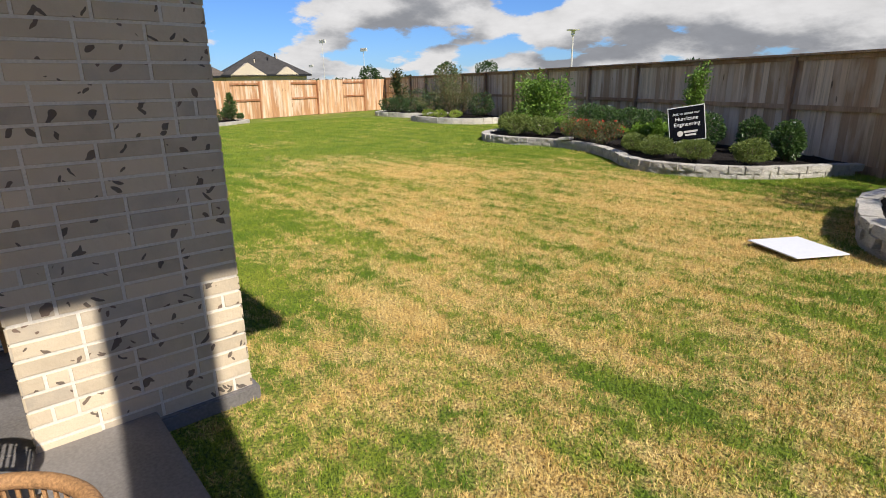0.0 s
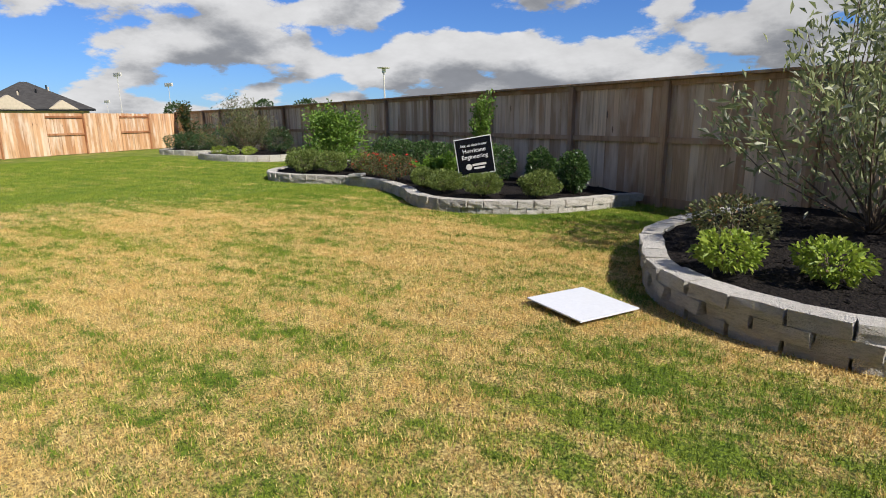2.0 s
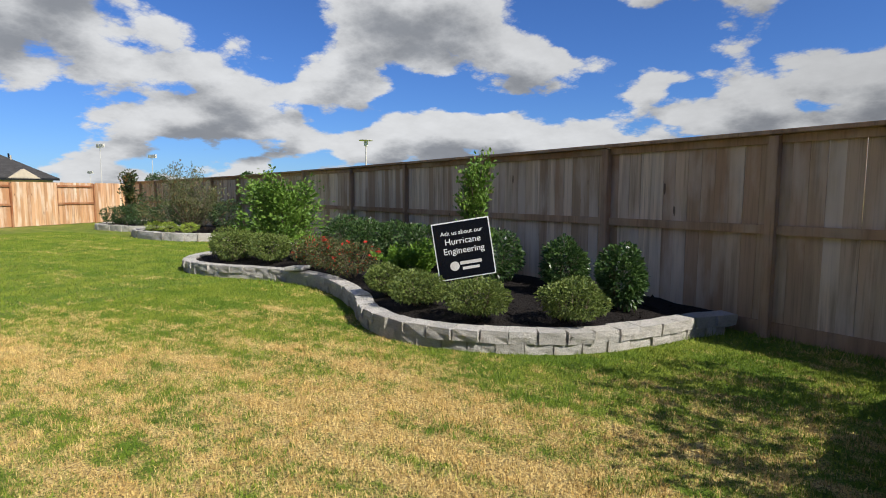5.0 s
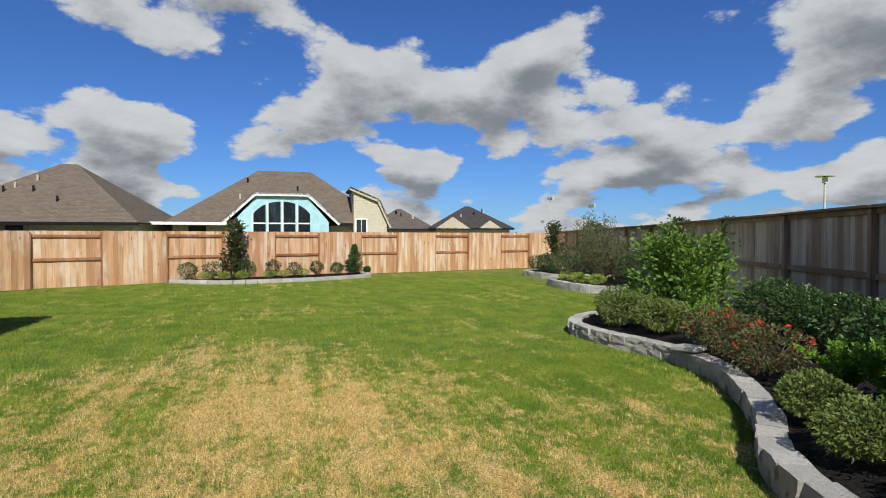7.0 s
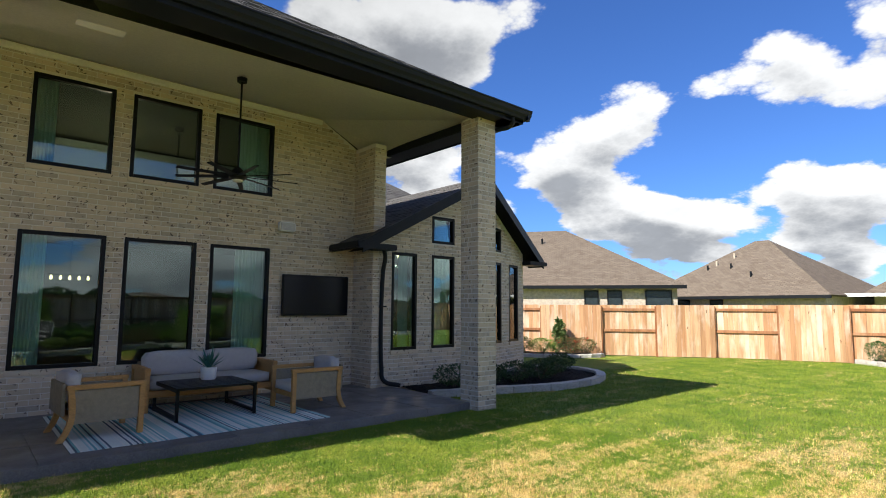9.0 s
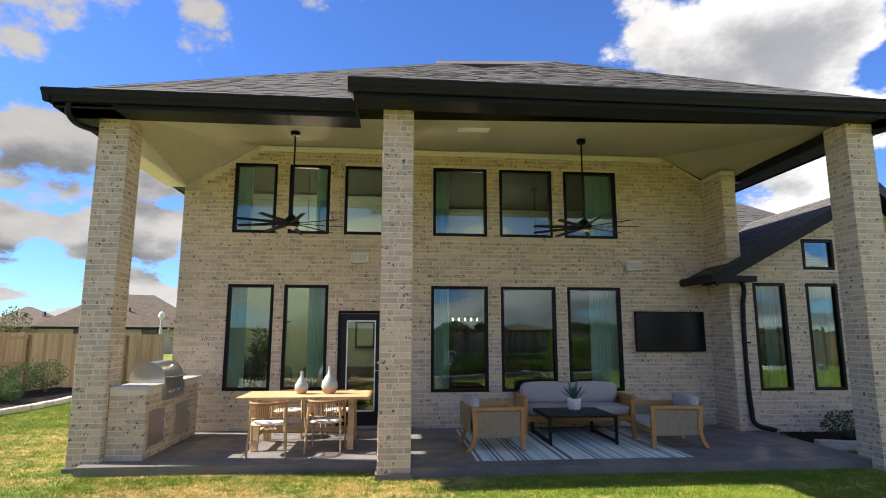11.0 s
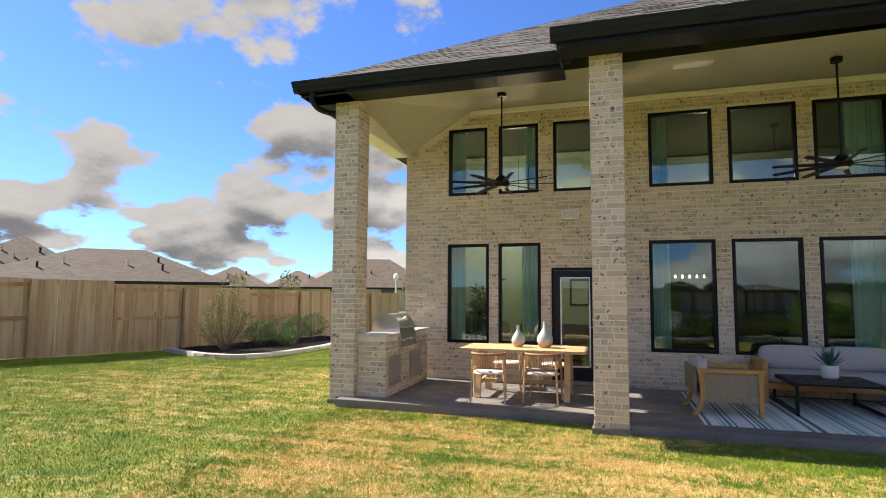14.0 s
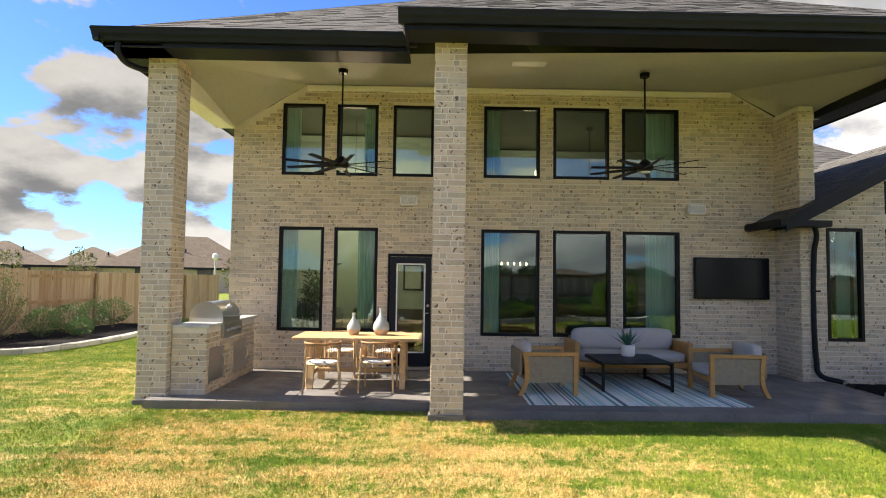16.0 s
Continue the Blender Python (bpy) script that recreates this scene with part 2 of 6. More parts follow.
def fence_wood(name, pale, dark, stain):
    n = Nodes(name, 0.85, 0, 0.25)
    r = n.random()
    shift = n.t.nodes.new("ShaderNodeVectorMath")
    shift.operation = "ADD"
    n.link(n.co, shift.inputs[0])
    n.link(n.math("MULTIPLY", r, 43.0), shift.inputs[1])
    n.co = shift.outputs[0]
    grain = n.noise(40, 6, (1, 1, 0.05), 0.65)
    streak = n.noise(9, 5, (1, 1, 0.10))
    c = n.mix(r, pale, dark)
    odd = n.math("GREATER_THAN", n.math("FRACT", n.math("MULTIPLY", r, 11.3)), 0.72)
    c = n.mix(n.math("MULTIPLY", odd, 0.75), c, tuple(x * y for x, y in zip(dark, (0.78, 0.68, 0.62))))
    c = n.mix(n.span(streak, 0.45, 0.68, 0, 0.75), c, tuple(x * 0.6 for x in dark))
    c = n.mix(n.span(grain, 0.5, 0.68, 0, 0.6), c, tuple(x * 0.5 for x in dark))
    c = n.mix(n.span(n.noise(2.6, 5, (1, 1, 0.45)), 0.5, 0.66, 0, 0.7), c, stain)
    knots = n.t.nodes.new("ShaderNodeTexVoronoi")
    n.link(n.mapped((8, 8, 3.0)), knots.inputs["Vector"])
    knots.inputs["Scale"].default_value = 1.0
    pick = n.t.nodes.new("ShaderNodeSeparateColor")
    n.link(knots.outputs["Color"], pick.inputs[0])
    k = n.math("LESS_THAN", knots.outputs["Distance"], n.span(pick.outputs[0], 0.55, 1, 0.0, 0.14))
    c = n.mix(n.math("MULTIPLY", k, 0.85), c, tuple(x * 0.22 for x in dark))
    return n.color(c).bump(grain, 0.45, 0.006).m


M["concrete"], M["mulch"], M["stone"] = concrete(), mulch(), stone()
M["grey_wood"] = fence_wood("weathered_cedar", (0.80, 0.66, 0.50), (0.54, 0.39, 0.26), (0.74, 0.64, 0.53))
M["grey_frame"] = fence_wood("weathered_frame", (0.50, 0.34, 0.21), (0.41, 0.26, 0.16), (0.50, 0.38, 0.27))
M["light_wood"] = fence_wood("fresh_cedar", (0.72, 0.47, 0.28), (0.62, 0.35, 0.18), (0.80, 0.68, 0.53))
M["light_frame"] = fence_wood("red_cedar_frame", (0.46, 0.22, 0.105), (0.38, 0.17, 0.08), (0.47, 0.27, 0.15))
M["tan_wood"] = fence_wood("pine_fence", (0.50, 0.36, 0.22), (0.43, 0.29, 0.17), (0.45, 0.34, 0.22))
M["tan_frame"] = fence_wood("pine_frame", (0.42, 0.27, 0.14), (0.36, 0.22, 0.11), (0.42, 0.29, 0.17))


def glass(name, tint, gloss):
    n = Nodes(name)
    t = n.t
    clear = t.nodes.new("ShaderNodeBsdfTransparent")
    clear.inputs["Color"].default_value = (*tint, 1)
    shine = t.nodes.new("ShaderNodeBsdfGlossy")
    shine.inputs["Roughness"].default_value = 0.0
    shine.inputs["Color"].default_value = (0.9, 0.97, 1.0, 1)
    lw = t.nodes.new("ShaderNodeFresnel")
    lw.inputs["IOR"].default_value = 1.5
    f = n.math("ADD", lw.outputs[0], gloss)
    mixer = t.nodes.new("ShaderNodeMixShader")
    n.link(f, mixer.inputs[0])
    n.link(clear.outputs[0], mixer.inputs[1])
    n.link(shine.outputs[0], mixer.inputs[2])
    n.link(mixer.outputs[0], t.nodes["Material Output"].inputs["Surface"])
    return n.m


M["glass"] = glass("window_glass", (0.66, 0.80, 0.75), 0.045)


def shingle(name, a, b, c3):
    n = Nodes(name, 0.95, 0, 0.2)
    c = n.mix(n.island(), a, b)
    c = n.mix(n.span(n.noise(140, 3), 0.4, 0.65, 0, 0.6), c, c3)
    return n.color(c).bump(n.noise(160, 3), 0.5, 0.004).m


def far_roof(name, a, b):
    n = Nodes(name, 0.95, 0, 0.2)
    rows = n.t.nodes.new("ShaderNodeTexBrick")
    rows.inputs["Scale"].default_value = 1.0
    rows.inputs["Brick Width"].default_value, rows.inputs["Row Height"].default_value, rows.inputs["Mortar Size"].default_value = 0.3, 0.15, 0.012
    rows.inputs["Color1"].default_value, rows.inputs["Color2"].default_value = (*a, 1), (*b, 1)
    rows.inputs["Mortar"].default_value = (*(x * 0.6 for x in a), 1)
    uv = n.t.nodes.new("ShaderNodeUVMap").outputs[0]
    n.link(uv, rows.inputs["Vector"])
    c = n.mix(n.span(n.noise(1.2, 5), 0.35, 0.7, 0, 0.35), rows.outputs["Color"], b)
    return n.color(c).bump(n.noise(60, 4), 0.4, 0.01).m


M["shingle"] = shingle("charcoal_shingle", (0.065, 0.062, 0.06), (0.11, 0.105, 0.10), (0.15, 0.142, 0.135))
M["roof_brown"] = far_roof("brown_shingle", (0.135, 0.105, 0.08), (0.19, 0.155, 0.12))
M["roof_slate"] = far_roof("slate_grey_shingle", (0.045, 0.043, 0.042), (0.075, 0.072, 0.07))
M["roof_dark"] = far_roof("grey_brown_shingle", (0.105, 0.085, 0.07), (0.15, 0.125, 0.105))


# ---- builders ----
def part(name, bm, material, parent=None, label=""):
    me = bpy.data.meshes.new(name)
    if hasattr(bm, "to_mesh"):
        bm.to_mesh(me)
        bm.free()
    else:
        me.from_pydata(*bm)
    me.materials.append(material)
    ob = new(name, me)
    if parent is not None:
        ob.parent = parent
    if label:
        ob["label"] = label
    return ob


def shared(name, me, parent, m):
    ob = new(name, me)
    ob.parent = parent
    ob.matrix_basis = m
    return ob


def thing(name, label, category, m=None, group="", kind=""):
    ob = new(name)
    ob.empty_display_size = 0.1
    if m is not None:
        ob.matrix_basis = m
    return tagged(ob, label, category, group, kind)


def smooth(ob, angle=40):
    for p in ob.data.polygons:
        p.use_smooth = True
    ob.data.set_sharp_from_angle(angle=radians(angle))
    return ob


def add_box(bm, x0, x1, y0, y1, z0, z1, bevel=0.0, m=None):
    r = bmesh.ops.create_cube(bm, size=1.0)
    vs = r["verts"]
    for v in vs:
        v.co = Vector(((x0 + x1) / 2 + v.co.x * (x1 - x0), (y0 + y1) / 2 + v.co.y * (y1 - y0), (z0 + z1) / 2 + v.co.z * (z1 - z0)))
    if bevel:
        es = list({e for v in vs for e in v.link_edges})
        r2 = bmesh.ops.bevel(bm, geom=es, offset=bevel, segments=2, affect="EDGES")
        vs = list({v for f in r2["faces"] for v in f.verts} | {v for v in vs if v.is_valid})
    if m is not None:
        bmesh.ops.transform(bm, matrix=m, verts=[v for v in vs if v.is_valid])
    return bm


def box(x0, x1, y0, y1, z0, z1, bevel=0.0):
    return add_box(bmesh.new(), x0, x1, y0, y1, z0, z1, bevel)


def cyl(r0, r1, a, b, seg=12, bm=None):
    """A tapered rod from a to b."""
    bm = bm or bmesh.new()
    a, b = Vector(a), Vector(b)
    d = b - a
    m = Matrix.Translation((a + b) / 2) @ d.to_track_quat("Z", "Y").to_matrix().to_4x4()
    bmesh.ops.create_cone(bm, cap_ends=True, segments=seg, radius1=r0, radius2=r1, depth=d.length, matrix=m)
    return bm


def lathe(profile, seg=24):
    """A turned body from (radius, height) pairs."""
    bm = bmesh.new()
    rings = [[bm.verts.new((r * math.cos(2 * math.pi * i / seg), r * math.sin(2 * math.pi * i / seg), z)) for i in range(seg)] for r, z in profile]
    for a, b in zip(rings, rings[1:]):
        for i in range(seg):
            bm.faces.new((a[i], a[(i + 1) % seg], b[(i + 1) % seg], b[i]))
    bm.faces.new(rings[0][::-1])
    bm.faces.new(rings[-1])
    return bm


def tube(points, radius, bevel=4):
    """A bent rod through points, as a bmesh."""
    cu = bpy.data.curves.new("bend", "CURVE")
    cu.dimensions, cu.bevel_depth, cu.bevel_resolution = "3D", radius, bevel
    sp = cu.splines.new("BEZIER")
    sp.bezier_points.add(len(points) - 1)
    for p, c in zip(sp.bezier_points, points):
        p.co = c
        p.handle_left_type = p.handle_right_type = "AUTO"
    cu.use_fill_caps = True
    ob = bpy.data.objects.new("bend", cu)
    scene.collection.objects.link(ob)
    me = ob.to_mesh()
    bm = bmesh.new()
    bm.from_mesh(me)
    ob.to_mesh_clear()
    bpy.data.objects.remove(ob)
    return bm


# ---- brickwork ----
COURSE, STRETCH, JOINT = 0.0765, 0.250, 0.010


def wall_solid(bm, m, u0, u1, v0, top, depth, holes, kinks=()):
    """A wall in its own plane (u along, v up, depth behind) with holes cut through it and a top line top(u)."""
    us = sorted({u0, u1, *[h[0] for h in holes], *[h[1] for h in holes], *kinks})
    us = [u for u in us if u0 <= u <= u1]
    for a, b in zip(us, us[1:]):
        mid = (a + b) / 2
        spans, low = [], v0
        for h in sorted((h for h in holes if h[0] < mid < h[1]), key=lambda h: h[2]):
            if h[2] > low:
                spans.append((low, h[2], h[2]))
            low = h[3]
        spans.append((low, top(a), top(b)))
        for lo, ta, tb in spans:
            c = [(a, lo), (b, lo), (b, tb), (a, ta)]
            f = [bm.verts.new(m @ Vector((u, 0, v))) for u, v in c]
            k = [bm.verts.new(m @ Vector((u, depth, v))) for u, v in c]
            bm.faces.new(f)
            bm.faces.new(k[::-1])
            for i in range(4):
                j = (i + 1) % 4
                bm.faces.new((f[j], f[i], k[i], k[j]))


def brick_boxes(u0, u1, v0, top, holes, rng, proud=0.007, first=0.0):
    """Brick rectangles (a, b, lo, hi, proud) in running bond, cut at holes and at the top line."""
    out = []
    row, v = 0, v0
    highest = max(top(u0 + (u1 - u0) * i / 20) for i in range(21))
    while v < highest - 0.02:
        hi = v + COURSE - JOINT
        mid = (v + hi) / 2
        gaps = sorted((h[0], h[1]) for h in holes if h[2] - 0.02 < mid < h[3] + 0.02)
        free, lo = [], u0
        for a, b in gaps:
            if a > lo:
                free.append((lo, a))
            lo = max(lo, b)
        if lo < u1:
            free.append((lo, u1))
        for fa, fb in free:
            at = u0 + first + (row % 2) * STRETCH / 2 - STRETCH
            while at < fb:
                a, b = max(at, fa), min(at + STRETCH - JOINT, fb)
                if b - a > 0.03 and min(top(a), top(b)) > hi:
                    out.append((a, b, v, hi, proud + rng.uniform(-0.003, 0.003)))
                at += STRETCH
        v += COURSE
        row += 1
    return out


def brick_faces(m, rects):
    """Joined brick boxes standing proud of the wall plane (towards -depth)."""
    vs, fs = [], []
    for a, b, lo, hi, p in rects:
        i = len(vs)
        e = 0.003
        for u, v in ((a, lo), (b, lo), (b, hi), (a, hi)):
            vs.append(m @ Vector((u, 0.004, v)))
        for u, v in ((a + e, lo + e), (b - e, lo + e), (b - e, hi - e), (a + e, hi - e)):
            vs.append(m @ Vector((u, -p, v)))
        fs += [(i + 4, i + 5, i + 6, i + 7)]
        fs += [(i + k, i + (k + 1) % 4, i + 4 + (k + 1) % 4, i + 4 + k) for k in range(4)]
    return vs, [], fs


def facing(x, y, deg):
    """A wall plane whose u axis starts at (x, y) and turns deg degrees from +x."""
    return pose(x, y, 0, 0, 0, deg)


# ---- ground ----
def lawn_material(name, blades):
    n = Nodes(name, 0.85, 0, 0.25)
    wide = n.noise(0.45, 5, (1, 1, 0.0))
    stripes = n.noise(1.6, 5, (0.17, 2.0, 0.0))
    mid = n.noise(3.4, 6, (1, 1, 0.0), 0.62)
    tufts = n.noise(11, 5, (1, 1, 0.0), 0.6)
    dry = n.math("ADD", n.math("ADD", n.math("MULTIPLY", wide, 0.24), n.math("MULTIPLY", stripes, 0.26)), n.math("ADD", n.math("MULTIPLY", mid, 0.24), n.math("MULTIPLY", tufts, 0.26)))
    # drought follows the middle of the lawn between patio and beds
    sepx = n.t.nodes.new("ShaderNodeSeparateXYZ")
    n.link(n.co, sepx.inputs[0])
    far = None
    for cx, cy, rx, ry, base in ((2.4, -8.3, 6.2, 3.2, 0.0), (-0.7, -5.0, 3.4, 3.0, 0.05), (-6.5, -1.8, 5.0, 4.2, 0.75)):
        dx = n.math("DIVIDE", n.math("SUBTRACT", sepx.outputs[0], cx), rx)
        dy = n.math("DIVIDE", n.math("SUBTRACT", sepx.outputs[1], cy), ry)
        one = n.math("ADD", n.math("ADD", n.math("MULTIPLY", dx, dx), n.math("MULTIPLY", dy, dy)), base)
        far = one if far is None else n.math("MINIMUM", far, one)
    dry = n.math("SUBTRACT", dry, n.span(far, 0.25, 1.6, 0.0, 0.095))
    fac = n.span(dry, 0.432, 0.528)
    green = n.mix(n.span(n.noise(1.7, 4, (1, 1, 0)), 0.35, 0.7), (0.17, 0.26, 0.022), (0.39, 0.425, 0.055))
    straw = n.mix(n.span(n.noise(3.3, 4, (1, 1, 0)), 0.4, 0.7), (0.84, 0.65, 0.27), (0.77, 0.54, 0.19))
    if blades:
        r = n.island()
        fac = n.math("GREATER_THAN", n.math("ADD", fac, n.math("MULTIPLY", n.math("SUBTRACT", r, 0.5), 1.0)), 0.5)
        c = n.mix(fac, green, straw)
        c = n.mix(n.span(n.math("FRACT", n.math("MULTIPLY", r, 13.7)), 0.2, 1, 0, 0.85), c, n.mix(fac, (0.10, 0.18, 0.03), (0.42, 0.27, 0.09)))
        c = n.mix(n.span(n.noise(19, 4, (1, 1, 0)), 0.46, 0.62, 0, 0.6), c, n.mix(fac, (0.07, 0.13, 0.018), (0.27, 0.17, 0.05)))
        n.b.inputs["Roughness"].default_value = 0.7
        n.b.inputs["Specular IOR Level"].default_value = 0.12
        return n.color(c).m
    c = n.mix(fac, green, straw)
    c = n.mix(n.span(n.noise(55, 4), 0.4, 0.62, 0, 0.92), c, n.mix(fac, (0.035, 0.07, 0.012), (0.17, 0.11, 0.045)))
    return n.color(c).bump(n.noise(70, 5), 1.0, 0.03).m


M["lawn"] = lawn_material("lawn_ground", False)
M["blades"] = lawn_material("grass_blades", True)
bm = bmesh.new()
bmesh.ops.create_grid(bm, x_segments=8, y_segments=8, size=900)
tagged(part("ground", bm, M["lawn"]), "mown lawn, green with drought-browned straw patches", "lawn", kind="structure")

# ---- the house ----
EAVE_LO, EAVE_HI = 4.71, 4.93
WX0, WX1 = -3.47, 6.32


def wall_top(x):
    if x < -2.17:
        return 5.22 - (-2.17 - x) * 0.64
    if x > 5.52:
        return 5.22 - (x - 5.52) * 0.55
    return 5.22


WINDOWS = [(-2.61, -1.81, 0.78, 2.63), (-1.63, -0.85, 0.78, 2.63), (1.0, 2.05, 0.73, 2.63), (2.29, 3.33, 0.73, 2.63), (3.55, 4.58, 0.73, 2.63),
           (-2.60, -1.84, 3.56, 4.86), (-1.62, -0.88, 3.56, 4.86), (-0.61, 0.13, 3.56, 4.86),
           (1.03, 2.05, 3.56, 4.87), (2.29, 3.31, 3.56, 4.87), (3.54, 4.58, 3.56, 4.87)]
DOOR = (-0.66, 0.16, 0.16, 2.17)
rng = random.Random(4)
patio_wall = thing("wall_patio", "two-storey wall of tumbled tan brick with dark marks", "wall", kind="structure")
flat_m = facing(0, 0, 0)
holes = WINDOWS + [DOOR]
bm = bmesh.new()
wall_solid(bm, flat_m, WX0, WX1, 0.0, wall_top, 0.25, holes, (-2.17, 5.52))
part("mortar", bm, M["mortar"], patio_wall)
rects = brick_boxes(WX0 + 0.005, WX1, 0.10, wall_top, [(h[0] - 0.004, h[1] + 0.004, h[2] - 0.08 * (h[2] > 0.5), h[3]) for h in holes], rng)
near = [r for r in rects if r[2] < 0.75 and r[0] > 0.9]
rest = [r for r in rects if not (r[2] < 0.75 and r[0] > 0.9)]
tagged(part("brickwork", brick_faces(flat_m, rest), M["brick"], patio_wall), kind="stuff")


def brick_pieces(parent, m, rects):
    """Single bricks as objects of their own; alike lengths share a mesh."""
    meshes = {}
    for a, b, lo, hi, p in rects:
        key = (round(b - a, 3), round(p, 3))
        if key not in meshes:
            me = bpy.data.meshes.new("brick")
            me.from_pydata(*brick_faces(Matrix(), [(0, key[0], 0, COURSE - JOINT, key[1])]))
            me.materials.append(M["brick_piece"])
            meshes[key] = me
        shared("brick", meshes[key], parent, m @ Matrix.Translation((a, 0, lo)))


brick_pieces(patio_wall, flat_m, near)


def window(name, m, rect, sill=True):
    """A black-framed fixed window in a hole of a wall plane m."""
    x0, x1, z0, z1 = rect
    w = thing(name, "black-framed fixed window with tinted reflecting glass", "window", m, kind="structure")
    f = 0.055
    fr = bmesh.new()
    for a, b, c, d in ((x0, x0 + f, z0, z1), (x1 - f, x1, z0, z1), (x0 + f, x1 - f, z1 - f, z1), (x0 + f, x1 - f, z0, z0 + f)):
        add_box(fr, a, b, -0.012, 0.075, c, d, 0.004)
    part("window_frame", fr, M["black"], w)
    g = part("pane", box(x0 + f - 0.01, x1 - f + 0.01, 0.036, 0.044, z0 + f - 0.01, z1 - f + 0.01), M["glass"], w)
    g.visible_shadow = False
    if sill:
        s = bmesh.new()
        add_box(s, x0 - 0.02, x1 + 0.02, -0.035, 0.05, z0 - 0.078, z0 - 0.004, 0.006)
        part("sill", s, M["brick"], w)
    return w


def curtain_panel(parent, x0, x1, z0, z1, y):
    """A hanging curtain with folds."""
    n = 40
    vs, fs = [], []
    for i in range(n + 1):
        x = x0 + (x1 - x0) * i / n
        dy = 0.035 * math.sin(i * 1.35) + 0.012 * math.sin(i * 3.1)
        vs += [(x, y + dy, z0), (x, y + dy * 0.6, z1)]
    for i in range(n):
        fs.append((2 * i, 2 * i + 2, 2 * i + 3, 2 * i + 1))
    c = smooth(part("curtain", (vs, [], fs), M["curtain"], parent), 80)
    return c


for i, r in enumerate(WINDOWS):
    window(f"window_{i + 1}", flat_m, r)

# rooms behind the glass, closed with plain walls; the dark ones carry the dimness in their colour
room = thing("room_inside", "dim plain rooms behind the windows", "room", kind="structure")
bm = bmesh.new()
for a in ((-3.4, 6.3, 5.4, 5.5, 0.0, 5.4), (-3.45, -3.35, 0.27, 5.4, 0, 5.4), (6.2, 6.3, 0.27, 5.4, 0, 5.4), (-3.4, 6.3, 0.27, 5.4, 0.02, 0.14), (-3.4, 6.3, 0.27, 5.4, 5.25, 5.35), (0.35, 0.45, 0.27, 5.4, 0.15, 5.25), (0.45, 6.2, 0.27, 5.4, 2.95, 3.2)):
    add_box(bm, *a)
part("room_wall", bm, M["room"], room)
bm = bmesh.new()
for a in ((-3.3, 0.33, 3.6, 3.7, 0.15, 5.2), (-3.34, -3.3, 0.28, 3.6, 0.15, 5.2), (0.3, 0.34, 0.28, 3.6, 0.15, 5.2), (0.47, 6.18, 4.8, 4.9, 3.25, 5.2)):
    add_box(bm, *a)
part("room_wall", bm, M["pale_room"], room)
for k, (a, b, z0, z1) in enumerate(((0.98, 1.36, 0.2, 5.0), (4.08, 4.62, 0.2, 5.0), (-2.62, -2.34, 0.2, 5.0), (-1.24, -0.84, 0.2, 2.7), (-1.16, -0.84, 3.3, 5.0))):
    ct = thing("curtain", "pale sheer floor-length curtain hanging beside a window", "curtain", group="curtains")
    curtain_panel(ct, a, b, z0, z1, 0.31)

# back door
door = thing("door_1", "dark blue full-glass back door, closed", "door", kind="structure")
x0, x1, z0, z1 = DOOR
fr = bmesh.new()
for a in ((x0, x0 + 0.045, z0, z1), (x1 - 0.045, x1, z0, z1), (x0 + 0.045, x1 - 0.045, z1 - 0.05, z1)):
    add_box(fr, a[0], a[1], -0.02, 0.09, a[2], a[3], 0.004)
part("door_frame", fr, M["black"], door)
lf = bmesh.new()
for a in ((x0 + 0.05, x0 + 0.15, z0 + 0.02, z1 - 0.055), (x1 - 0.15, x1 - 0.05, z0 + 0.02, z1 - 0.055), (x0 + 0.15, x1 - 0.15, z1 - 0.17, z1 - 0.055), (x0 + 0.15, x1 - 0.15, z0 + 0.02, z0 + 0.25)):
    add_box(lf, a[0], a[1], 0.02, 0.065, a[2], a[3], 0.003)
part("leaf", lf, M["navy"], door)
lt = bmesh.new()
gx0, gx1, gz0, gz1 = x0 + 0.15, x1 - 0.15, z0 + 0.25, z1 - 0.17
for a in ((gx0, gx0 + 0.022, gz0, gz1), (gx1 - 0.022, gx1, gz0, gz1), (gx0, gx1, gz0, gz0 + 0.022), (gx0, gx1, gz1 - 0.022, gz1)):
    add_box(lt, a[0], a[1], 0.012, 0.03, a[2], a[3], 0.002)
part("glazing_bead", lt, M["white"], door)
g = part("pane", box(gx0, gx1, 0.038, 0.046, gz0, gz1), M["glass"], door)
g.visible_shadow = False
part("door_handle", tube([(x1 - 0.1, 0.02, 1.12), (x1 - 0.1, -0.04, 1.12), (x1 - 0.19, -0.045, 1.12)], 0.009), M["steel"], door, "small steel lever handle")
part("deadbolt", cyl(0.025, 0.022, (x1 - 0.1, 0.02, 1.25), (x1 - 0.1, -0.01, 1.25)), M["steel"], door)
part("threshold", box(x0, x1, -0.04, 0.1, 0.13, 0.175, 0.005), M["steel"], door)

# patio slab in two depths
slab = thing("patio_slab", "dark stained concrete patio slab", "patio", kind="structure")
part("slab", box(-3.6, 0.2, -2.555, 0.02, -0.2, 0.105, 0.01), M["concrete"], slab)
part("slab", box(0.2, 6.75, -2.945, 0.02, -0.2, 0.105, 0.01), M["concrete"], slab)
